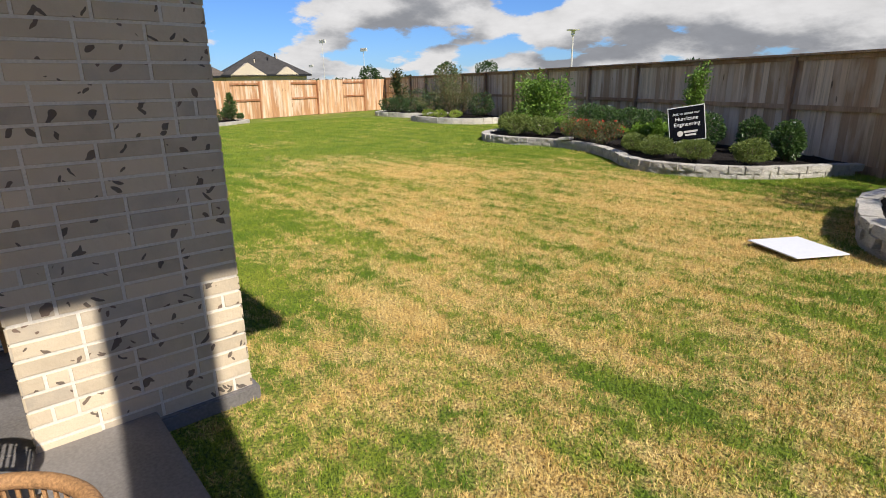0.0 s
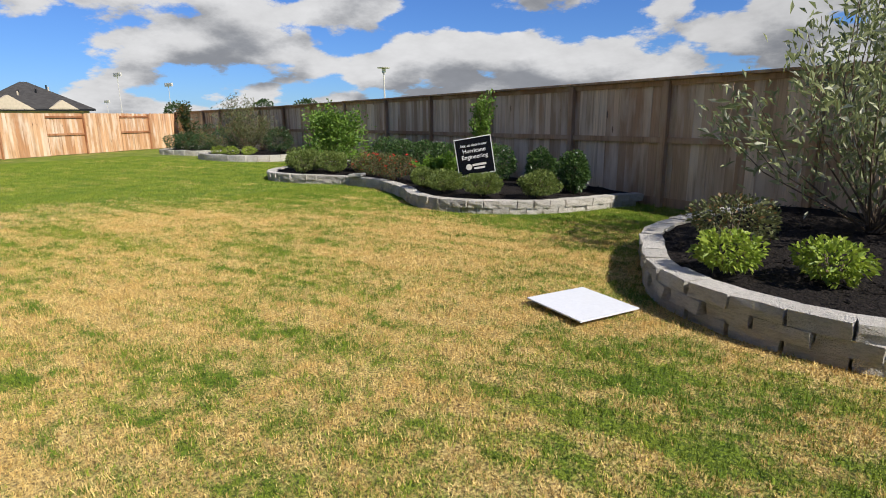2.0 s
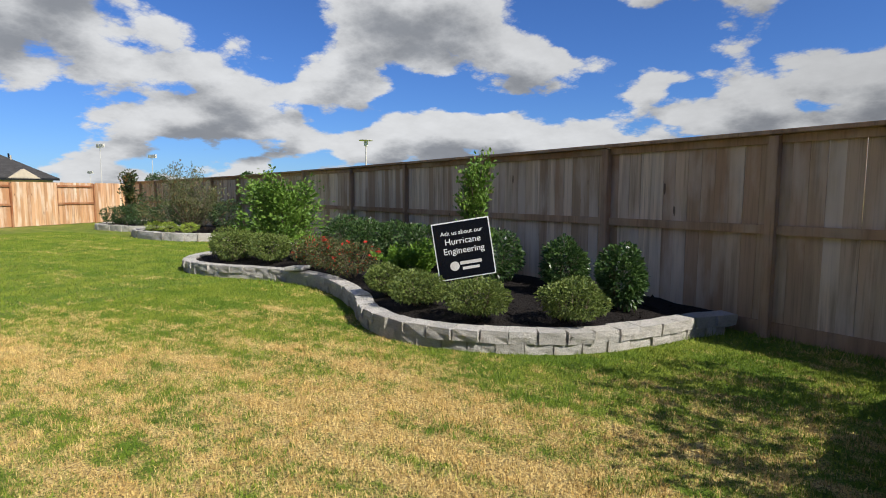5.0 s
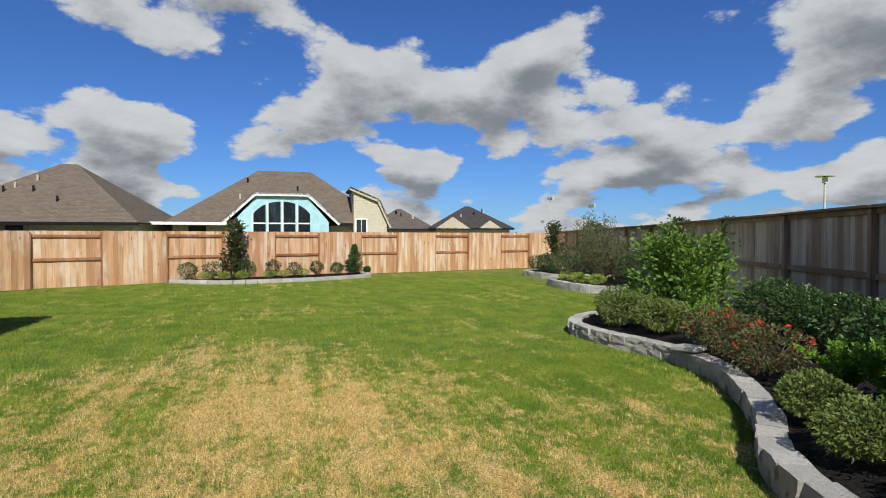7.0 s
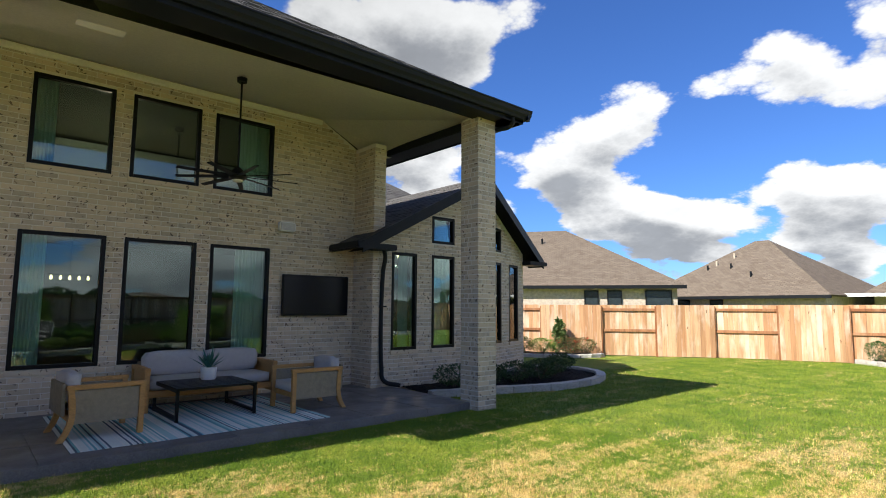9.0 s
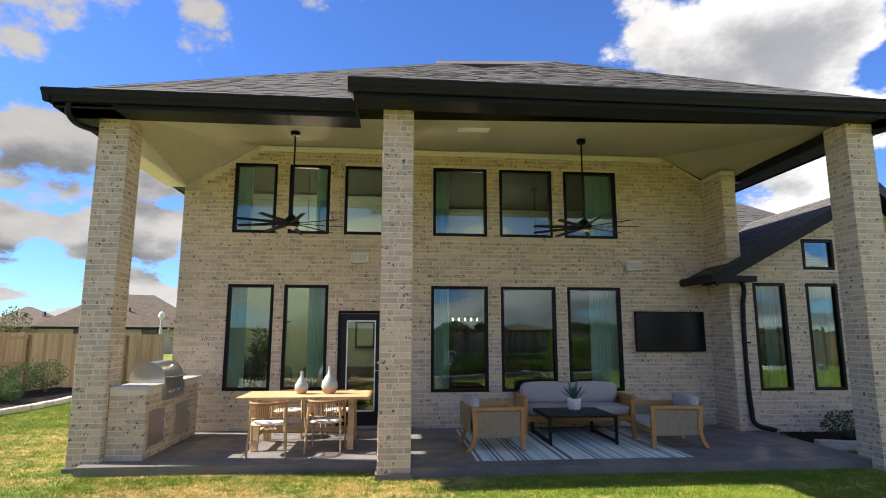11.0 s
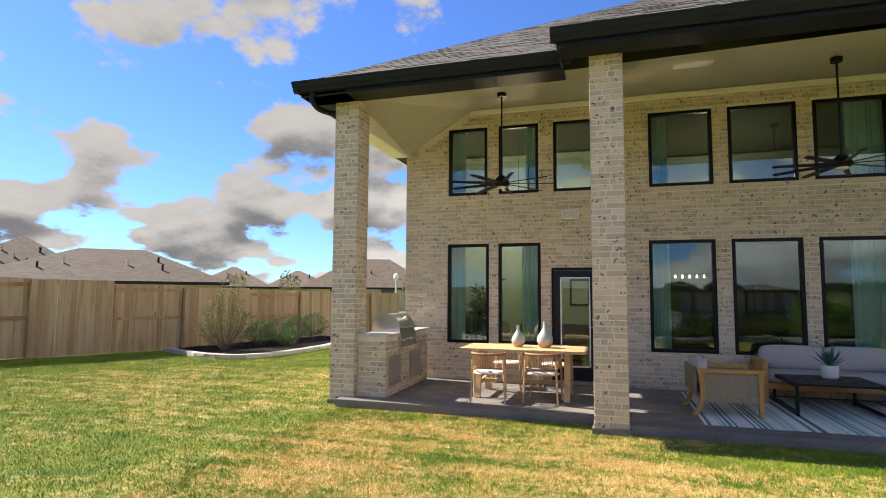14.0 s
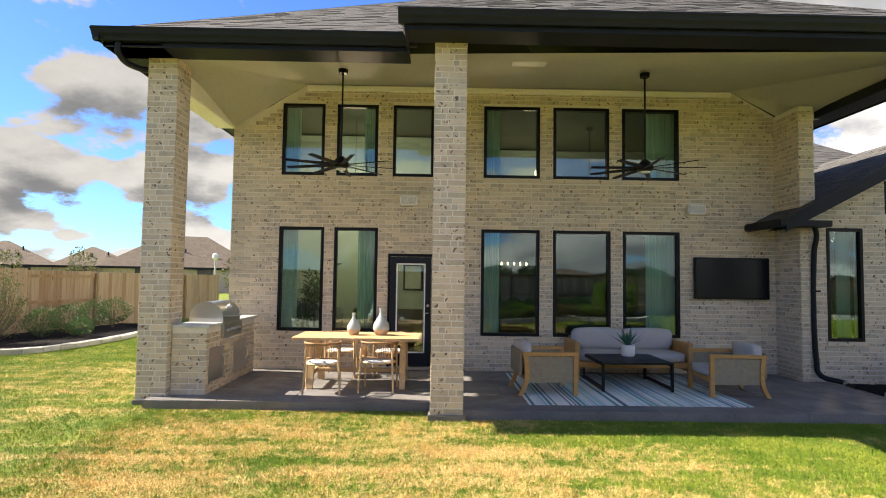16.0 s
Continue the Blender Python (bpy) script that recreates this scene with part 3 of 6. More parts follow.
for ax, bx, ay, nx, ny in ((-3.6, 0.2, -2.56, 4, 3), (0.2, 6.75, -2.95, 7, 3)):
    for i in range(nx):
        for j in range(ny):
            px, py, wx, wy = ax + (bx - ax) * i / nx, ay + (0.02 - ay) * j / ny, (bx - ax) / nx, (0.02 - ay) / ny
            part("panel", box(px + 0.003, px + wx - 0.003, py + (0.0 if j == 0 else 0.003), py + wy - 0.003, 0.02, 0.112, 0.004), M["concrete"], slab)
part("plinth", box(0.115, 0.575, -3.05, -2.5, -0.2, 0.075, 0.008), M["concrete"], slab)
part("plinth", box(-3.845, -3.4, -2.355, -1.9, -0.2, 0.06, 0.008), M["concrete"], slab)
SLAB = 0.112


def column(name, x0, x1, y0, y1, z1, singles, label, phase):
    """A square brick pier with each course laid round it."""
    c = thing(name, label, "column", group="patio columns")
    i = 0.006
    part("core", box(x0 + i, x1 - i, y0 + i, y1 - i, -0.1, z1), M["mortar"], c)
    sides = ((facing(x0, y0, 0), x1 - x0), (facing(x1, y0, 90), y1 - y0), (facing(x1, y1, 180), x1 - x0), (facing(x0, y1, 270), y1 - y0))
    r2 = random.Random(int(phase * 100))
    for k, (m, w) in enumerate(sides):
        rr, single = [], []
        v, row = 0.0, 0
        while v < z1 - 0.02:
            # closers at one end of every other course keep the bond
            cuts = [0.0]
            if (row + k) % 2 == 0:
                cuts += [0.09, 0.18]
            while cuts[-1] + STRETCH < w - 0.06:
                cuts.append(cuts[-1] + STRETCH)
            cuts.append(w)
            if row % 3 == 1:
                cuts = [w - q for q in reversed(cuts)]
            for a, b in zip(cuts, cuts[1:]):
                q = (a + JOINT / 2 * (a > 0), b - JOINT / 2 * (b < w), v, v + COURSE - JOINT, 0.004 + round(r2.uniform(-0.002, 0.002), 3))
                (single if singles and v < singles and k in (0, 3) else rr).append(q)
            v += COURSE
            row += 1
        inset = m @ Matrix.Translation((0, i, 0))
        if rr:
            tagged(part("brickwork", brick_faces(inset, rr), M["brick"], c), kind="stuff")
        if single:
            brick_pieces(c, inset, single)
    return c


column("brick_column", -3.82, -3.41, -2.33, -1.92, 4.74, 4.8, "square tan brick column at the patio corner by the grill", 0.1)
column("brick_column", 0.14, 0.55, -3.02, -2.09, 4.76, 3.4, "deep tan brick column between dining and lounge areas", 0.2)
column("brick_column", 6.68, 7.09, -3.14, -2.73, 4.76, 4.8, "square tan brick column at the lounge corner", 0.3)

# ceiling of the covered patio
bm = bmesh.new()
P = [(-2.17, 0, 5.22), (5.52, 0, 5.22), (6.95, -3.0, 4.76), (-3.5, -2.4, 4.75), (-3.5, 0, 4.40), (6.7, 0, 4.62), (6.95, -0.6, 4.62)]
V = [bm.verts.new(p) for p in P]
for f in ((0, 3, 2, 1), (0, 4, 3), (1, 2, 6), (1, 6, 5)):
    bm.faces.new([V[i] for i in f])
bmesh.ops.solidify(bm, geom=bm.faces[:], thickness=-0.06)
for a, b in (((-2.17, -0.02, 5.17), (5.52, -0.02, 5.17)),):
    add_box(bm, a[0], b[0], -0.05, 0.0, 5.10, 5.19)
ceiling = tagged(part("ceiling", bm, M["cream"]), "cream painted vaulted ceiling over the patio", "ceiling", kind="structure")
tagged(part("beam", box(-3.78, -3.46, -2.3, 0.0, 4.38, 4.66, 0.01), M["cream"]), "cream boxed beam over the open patio side", "beam", kind="structure")
bm = box(6.72, 7.05, -2.8, -0.5, 4.60, 4.75, 0.01)
tagged(part("beam", bm, M["fascia"]), "dark slate beam over the open patio side", "beam", kind="structure")

# eaves: soffit, fascia and gutter
eave = thing("eaves", "dark slate fascia, soffit and gutter", "eaves", kind="structure")


def eave_run(x0, y0, x1, y1, inward):
    d = Vector((x1 - x0, y1 - y0, 0))
    m = Matrix.Translation((x0, y0, 0)) @ Matrix.Rotation(math.atan2(d.y, d.x), 4, "Z")
    L = d.length
    part("fascia", add_box(bmesh.new(), 0, L, 0.0, 0.03, EAVE_LO, EAVE_HI - 0.02, 0.004, m), M["fascia"], eave)
    part("soffit", add_box(bmesh.new(), 0, L, 0.03, inward, EAVE_LO + 0.02, EAVE_LO + 0.05, 0, m), M["fascia"], eave)
    prof = [(0.0, EAVE_HI - 0.16), (-0.06, EAVE_HI - 0.16), (-0.075, EAVE_HI - 0.12), (-0.10, EAVE_HI - 0.08), (-0.115, EAVE_HI - 0.03), (-0.125, EAVE_HI - 0.02), (-0.125, EAVE_HI), (-0.105, EAVE_HI), (-0.1, EAVE_HI - 0.05), (-0.01, EAVE_HI - 0.05)]
    bm = bmesh.new()
    ra = [bm.verts.new(m @ Vector((-0.1, y, z))) for y, z in prof]
    rb = [bm.verts.new(m @ Vector((L + 0.1, y, z))) for y, z in prof]
    for i in range(len(prof)):
        j = (i + 1) % len(prof)
        bm.faces.new((ra[i], ra[j], rb[j], rb[i]))
    bm.faces.new(ra[::-1])
    bm.faces.new(rb)
    part("gutter", bm, M["fascia"], eave)


eave_run(-4.20, -2.75, -0.2, -2.75, 0.45)
eave_run(-0.2, -3.42, 7.48, -3.42, 0.42)
eave_run(-4.20, 8.7, -4.20, -2.75, 0.75)
eave_run(7.48, -3.42, 7.48, 2.5, 0.45)
part("fascia", box(-0.23, -0.2, -3.42, -2.75, EAVE_LO, EAVE_HI - 0.02), M["fascia"], eave)


def roof_plane(parent, pts, material, rows=True, seed=1):
    """A roof face given eave-left, eave-right, top-right, top-left, tiled with shingle tabs in courses."""
    a, b, c, d = [Vector(p) for p in pts]
    nrm = (b - a).cross(d - a).normalized()
    up = nrm.cross((b - a).normalized()).normalized()
    along = (b - a).normalized()
    Lu = (d - a).dot(up)
    r3 = random.Random(seed)
    vs, fs = [], []
    base = [p - nrm * 0.02 for p in (a, b, c, d)]
    low = [p - nrm * 0.10 for p in (a, b, c, d)]
    vs += base + low
    fs += [(0, 1, 2, 3), (7, 6, 5, 4), (0, 4, 5, 1), (1, 5, 6, 2), (2, 6, 7, 3), (3, 7, 4, 0)]
    if rows:
        h, n = 0.143, int(Lu / 0.143)
        left0, left1 = 0.0, (d - a).dot(along)
        right0, right1 = (b - a).dot(along), (c - a).dot(along)
        for k in range(n):
            t0, t1 = k * h, (k + 1) * h
            l = max(left0 + (left1 - left0) * t0 / Lu, left0 + (left1 - left0) * t1 / Lu)
            r = min(right0 + (right1 - right0) * t0 / Lu, right0 + (right1 - right0) * t1 / Lu)
            s = l - 0.0
            while s < r:
                w = r3.uniform(0.12, 0.34)
                e = min(s + w, r)
                lift = r3.choice((0.006, 0.009, 0.013))
                dip = r3.choice((0.0, 0.0, 0.02))
                i = len(vs)
                for u, v, z in ((s, t0 - dip, 0.002), (e, t0 - dip, 0.002), (e, t0 - dip, lift), (s, t0 - dip, lift), (e, t1, 0.004), (s, t1, 0.004)):
                    vs.append(a + along * u + up * v + nrm * (z - 0.02))
                fs += [(i, i + 1, i + 2, i + 3), (i + 3, i + 2, i + 4, i + 5)]
                s = e + 0.004
    return tagged(part("shingles", (vs, [], fs), material, parent), kind="stuff")


house_roof = thing("roof", "charcoal shingled hip roofs of the house", "roof", kind="structure")
Z = EAVE_HI - 0.01
S = 0.63
# main hip
mx0, mx1, my0, my1 = -4.28, 7.56, -2.83, 9.57
hy = (my1 - my0) / 2
rz = Z + hy * S
rx = 3.0
roof_plane(house_roof, [(mx0, my0, Z), (mx1, my0, Z), (rx, my0 + hy, rz), (mx0 + hy, my0 + hy, rz)], M["shingle"], True, 1)
roof_plane(house_roof, [(mx0, my1, Z), (mx0, my0, Z), (mx0 + hy, my0 + hy, rz), (mx0 + hy, my0 + hy + 0.01, rz)], M["shingle"], True, 2)
roof_plane(house_roof, [(mx1, my1, Z), (mx0, my1, Z), (mx0 + hy, my0 + hy, rz), (rx, my0 + hy, rz)], M["shingle"], False, 3)
roof_plane(house_roof, [(mx1, my0, Z), (mx1, my1, Z), (rx, my0 + hy + 0.01, rz), (rx, my0 + hy, rz)], M["shingle"], True, 7)
# forward hip
fx0, fx1, fy0 = -0.28, 7.56, -3.50
hx = (fx1 - fx0) / 2
fz = Z + hx * S
roof_plane(house_roof, [(fx0, fy0, Z), (fx1, fy0, Z), (fx0 + hx + 0.01, fy0 + hx, fz), (fx0 + hx, fy0 + hx, fz)], M["shingle"], True, 4)
roof_plane(house_roof, [(fx0, my0, Z), (fx0, fy0, Z), (fx0 + hx, fy0 + hx, fz), (fx0 + hx, my0 + hx, fz)], M["shingle"], True, 5)
roof_plane(house_roof, [(fx1, fy0, Z), (fx1, my1, Z), (mx1 - hy, my0 + hy, rz), (fx0 + hx, fy0 + hx, fz)], M["shingle"], True, 6)

# side walls that close the house
bm = bmesh.new()
for m, w in ((facing(-3.47, 9.0, 270), 9.0),):
    wall_solid(bm, m, 0, w, 0.0, lambda u: 4.62, 0.25, [])
side = thing("wall_side", "plain tan brick side wall of the house", "wall", kind="structure")
part("mortar", bm, M["mortar"], side)

# return pier beside the screen
pier = thing("wall_pier", "short tan brick return wall beside the lounge", "wall", kind="structure")
part("mortar", box(6.32, 6.58, -0.69, 0.3, 0.0, 4.76), M["mortar"], pier)
brick_pieces(pier, facing(6.32, 0, 270), brick_boxes(0, 0.69, 0.1, lambda u: 4.74, [], rng))
brick_pieces(pier, facing(6.32, -0.69, 0), brick_boxes(0, 0.26, 0.1, lambda u: 4.74, [], rng))

# gabled bay with two faces that meet at a blunt prow
BL, BA, BR = Vector((6.58, -0.68, 0)), Vector((9.1, -0.70, 0)), Vector((11.6, 0.15, 0))
bay = thing("wall_bay", "gabled tan brick bay with tall narrow windows", "wall", kind="structure")
BEAVE, BPEAK = 3.02, 4.36


def bay_face(a, b, ta, tb, wins):
    d = b - a
    m = facing(a.x, a.y, math.degrees(math.atan2(d.y, d.x)))
    L = d.length

    def top(u):
        return ta + (tb - ta) * u / L

    bm = bmesh.new()
    wall_solid(bm, m, 0, L, 0.0, top, 0.22, wins)
    part("mortar", bm, M["mortar"], bay)
    tagged(part("brickwork", brick_faces(m, brick_boxes(0.0, L, 0.08, top, wins, rng)), M["brick"], bay), kind="stuff")
    for w in wins:
        window("window_bay", m, w, sill=w[2] < 2)


bay_face(BL, BA, BEAVE, BPEAK, [(0.18, 0.80, 0.78, 2.68), (1.19, 1.81, 0.78, 2.68), (1.19, 1.81, 2.93, 3.50)])
bay_face(BA, BR, BPEAK, BEAVE, [(0.62, 1.24, 0.78, 2.68), (1.70, 2.28, 0.78, 2.68), (0.62, 1.24, 2.93, 3.50)])
part("mortar", box(11.38, 11.6, 0.2, 5.0, 0.0, 3.0), M["mortar"], bay)
bm = bmesh.new()
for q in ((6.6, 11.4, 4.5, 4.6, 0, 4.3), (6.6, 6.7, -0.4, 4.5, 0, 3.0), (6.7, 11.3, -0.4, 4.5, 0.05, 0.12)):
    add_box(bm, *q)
# bay room gets the same darkened walls to look unlit
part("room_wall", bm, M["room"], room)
for a, b in ((7.15, 7.36), (8.1, 8.42)):
    ct = thing("curtain", "pale sheer floor-length curtain hanging beside a window", "curtain", group="curtains")
    curtain_panel(ct, a, b, 0.15, 2.8, -0.38)

bay_roof = thing("roof_bay", "charcoal shingled gable roof over the bay", "roof", kind="structure")
bs = (BPEAK - BEAVE) / 2.52
zr = BPEAK + 0.16
ov = 0.34
roof_plane(bay_roof, [(5.86, 2.6, zr - 3.24 * bs), (5.86, -0.68 - ov, zr - 3.24 * bs), (9.1, -0.70 - ov, zr), (9.1, 5.0, zr)], M["shingle"], True, 11)
roof_plane(bay_roof, [(12.2, 0.30 - ov, zr - 3.1 * bs), (12.2, 6.0, zr - 3.1 * bs), (9.1, 5.0, zr), (9.1, -0.70 - ov, zr)], M["shingle"], True, 12)
roof_plane(bay_roof, [(6.4, 0.6, 3.2), (12.6, 0.6, 3.2), (9.6, 4.2, 5.5), (7.6, 4.2, 5.5)], M["shingle"], True, 13)
# rake boards, end caps and the low eave
for a, b in (((5.86, -0.68 - ov, zr - 3.24 * bs - 0.12), (9.1, -0.70 - ov, zr - 0.12)), ((12.2, 0.30 - ov, zr - 3.1 * bs - 0.12), (9.1, -0.70 - ov, zr - 0.12))):
    a, b = Vector(a), Vector(b)
    d = b - a
    bm = bmesh.new()
    n2 = Vector((d.y, -d.x, 0)).normalized() * (1 if d.x > 0 else -1)
    vs = [bm.verts.new(p + n2 * k * 0.03 + Vector((0, 0, z))) for k in (0, 1) for p, z in ((a, -0.1), (b, -0.1), (b, 0.12), (a, 0.12))]
    for f in ((4, 5, 6, 7), (3, 2, 1, 0), (0, 1, 5, 4), (2, 3, 7, 6), (1, 2, 6, 5), (3, 0, 4, 7)):
        bm.faces.new([vs[i] for i in f])
    part("rake_board", bm, M["fascia"], bay_roof)
    bm = bmesh.new()
    vs = [bm.verts.new(p) for p in (a + Vector((0, 0, -0.06)), b + Vector((0, 0, -0.06)), b + Vector((0, 0.5, -0.06)), a + Vector((0, 0.5, -0.06)))]
    bm.faces.new(vs)
    bmesh.ops.solidify(bm, geom=bm.faces[:], thickness=0.03)
    part("soffit", bm, M["fascia"], bay_roof)
zl = zr - 3.24 * bs
part("gutter", box(5.75, 5.88, -1.05, 0.0, zl - 0.14, zl - 0.01, 0.02), M["fascia"], bay_roof)
part("eave_return", box(5.86, 6.62, -1.05, -0.66, zl - 0.13, zl - 0.03, 0.01), M["fascia"], bay_roof)
part("eave_return", box(11.55, 12.25, -0.15, 0.3, zl - 0.08, zl + 0.02, 0.01), M["fascia"], bay_roof)
spout = thing("downspout", "dark slate metal downspout with a kicked-out foot", "downspout")
part("pipe", tube([(6.45, -0.85, zl - 0.1), (6.52, -0.80, zl - 0.25), (6.52, -0.74, 2.3), (6.52, -0.74, 0.45), (6.54, -0.78, 0.25), (6.8, -0.95, 0.15)], 0.042), M["fascia"], spout)
part("strap", box(6.46, 6.58, -0.79, -0.70, 1.6, 1.63), M["fascia"], spout)
spout = thing("downspout", "short dark gutter elbow under the eave corner", "downspout")
part("pipe", tube([(7.2, -3.42, 4.82), (7.22, -3.38, 4.66), (7.12, -3.2, 4.6), (7.11, -3.1, 4.62)], 0.04), M["fascia"], spout)
spout = thing("downspout", "short dark gutter elbow under the eave corner", "downspout")
part("pipe", tube([(-4.0, -2.75, 4.82), (-4.0, -2.72, 4.62), (-3.9, -2.4, 4.55), (-3.84, -2.28, 4.58)], 0.04), M["fascia"], spout)

# ---- fences ----
def fence(name, label, pts, tops, span, wood, frame_wood, mode, seed):
    """A picket fence along a plan line. mode 'rails': posts, rails and cap face the garden all along;
    'turn': every other bay turns its rails to the garden."""
    f = thing(name, label, "fence", kind="structure")
    pts, tops = pts[::-1], tops[::-1]
    r = random.Random(seed)
    pick = [bpy.data.meshes.new("picket") for _ in range(5)]
    for k, me in enumerate(pick):
        w, b = 0.1392, bmesh.new()
        add_box(b, 0, w, 0, 0.017, 0.0, 1.0)
        for v in b.verts:
            v.co.y += 0.003 * math.sin(3.0 * v.co.z + k) + (0.004 if v.co.x > 0.1 and k % 2 else 0)
        b.to_mesh(me)
        b.free()
        me.materials.append(wood)
    bay = 0
    for (p, q), (ta, tb) in zip(zip(pts, pts[1:]), zip(tops, tops[1:])):
        p, q = Vector((*p, 0)), Vector((*q, 0))
        d = q - p
        L = d.length
        m = Matrix.Translation(p) @ Matrix.Rotation(math.atan2(d.y, d.x), 4, "Z")
        n = max(1, round(L / span))
        w = L / n
        for k in range(n):
            u0, top = k * w, ta + (tb - ta) * (k + 0.5) / n
            back = mode == "rails" or bay % 2 == 0
            y = 0.045 if back else -0.062
            c = int(w / 0.141)
            foot = 0.1 if mode == "rails" else 0.02
            step = w / c
            for i in range(c):
                mm = m @ pose(u0 + i * step + 0.002, y + r.uniform(-0.004, 0.004), foot, 0, r.uniform(-0.2, 0.2), 0)
                me = pick[r.randrange(5)]
                o = shared("picket", me, f, mm @ Matrix.Diagonal((step / 0.141, 1, top - foot - (0.03 if mode == "rails" else 0) + r.uniform(-0.006, 0.004), 1)))
            if back:
                for z in ((top * 0.50, top - 0.16) if mode == "turn" else (top * 0.53,)):
                    part("rail", add_box(bmesh.new(), u0 + 0.045, u0 + w - 0.045, 0.0, 0.043, z - 0.045, z + 0.045, 0.004, m), frame_wood, f)
            if mode == "rails":
                part("rail", add_box(bmesh.new(), u0 + 0.045, u0 + w - 0.045, 0.005, 0.043, top - 0.11, top - 0.03, 0.004, m), frame_wood, f)
                part("cap", add_box(bmesh.new(), u0, u0 + w, -0.075, 0.085, top - 0.028, top + 0.012, 0.004, m), frame_wood, f)
            if mode == "rails":
                part("kickboard", add_box(bmesh.new(), u0, u0 + w, y - 0.022, y - 0.001, 0.0, 0.15, 0.004, m), frame_wood, f)
            part("post", add_box(bmesh.new(), u0 - 0.045, u0 + 0.045, -0.05 if mode == "rails" else -0.043, 0.04, -0.1, top - 0.04, 0.005, m), frame_wood, f)
            bay += 1
    return f


fence("fence_grey", "weathered grey cedar privacy fence with cap and rails", [(-17, -5.6), (-10, -8.85), (-0.30, -13.2), (1.48, -14.01), (8.04, -16.94), (15, -19.4), (27.3, -22.7)], [1.97, 1.97, 1.97, 1.97, 1.98, 1.95, 1.9], 2.16, M["grey_wood"], M["grey_frame"], "rails", 3)
fence("fence_light", "fresh reddish cedar privacy fence with alternating panels", [(27.3, -22.7), (24.58, -13.46), (21.07, -4.75), (19.48, -1.38), (17.27, 1.5), (12.6, 8.2), (12.3, 11.2)], [1.84, 1.80, 1.77, 1.74, 1.73, 1.73, 1.73], 1.95, M["light_wood"], M["light_frame"], "turn", 5)
fence("fence_tan", "tan pine privacy fence with alternating panels", [(-9.3, 14.5), (-10.65, 8.0), (-11.78, 3.44), (-13.75, 0.33), (-17, -5.6)], [1.74, 1.78, 1.87, 2.04, 2.0], 2.0, M["tan_wood"], M["tan_frame"], "turn", 7)


# ---- planting beds ----
def smooth_line(pts, step):
    """Points at even steps along a Catmull-Rom line."""
    P = [Vector((*p, 0)) for p in pts]
    P = [P[0] * 2 - P[1]] + P + [P[-1] * 2 - P[-2]]
    fine = []
    for i in range(1, len(P) - 2):
        for k in range(24):
            t = k / 24
            a, b, c, d = P[i - 1:i + 3]
            fine.append(0.5 * (2 * b + (c - a) * t + (2 * a - 5 * b + 4 * c - d) * t * t + (3 * b - a - 3 * c + d) * t ** 3))
    fine.append(P[-2])
    out, left = [fine[0]], step
    for a, b in zip(fine, fine[1:]):
        while (b - a).length > left:
            a = a + (b - a).normalized() * left
            out.append(a)
            left = step
        left -= (b - a).length
    return out


STONES, BED_POLYS = [], []
rs = random.Random(9)
for k in range(8):
    b = bmesh.new()
    add_box(b, -0.5, 0.5, -0.5, 0.5, 0, 1)
    bmesh.ops.subdivide_edges(b, edges=b.edges[:], cuts=1, use_grid_fill=True)
    for v in b.verts:
        edge = sum(abs(abs(c) - 0.5) < 0.01 for c in (v.co.x, v.co.y, v.co.z - 0.5))
        v.co.x *= 1 - 0.03 * (edge > 1)
        v.co += Vector((rs.uniform(-0.02, 0.02), rs.uniform(-0.045, 0.045), rs.uniform(-0.03, 0.03)))
    me = bpy.data.meshes.new("stone")
    b.to_mesh(me)
    b.free()
    me.materials.append(M["stone"])
    STONES.append(me)


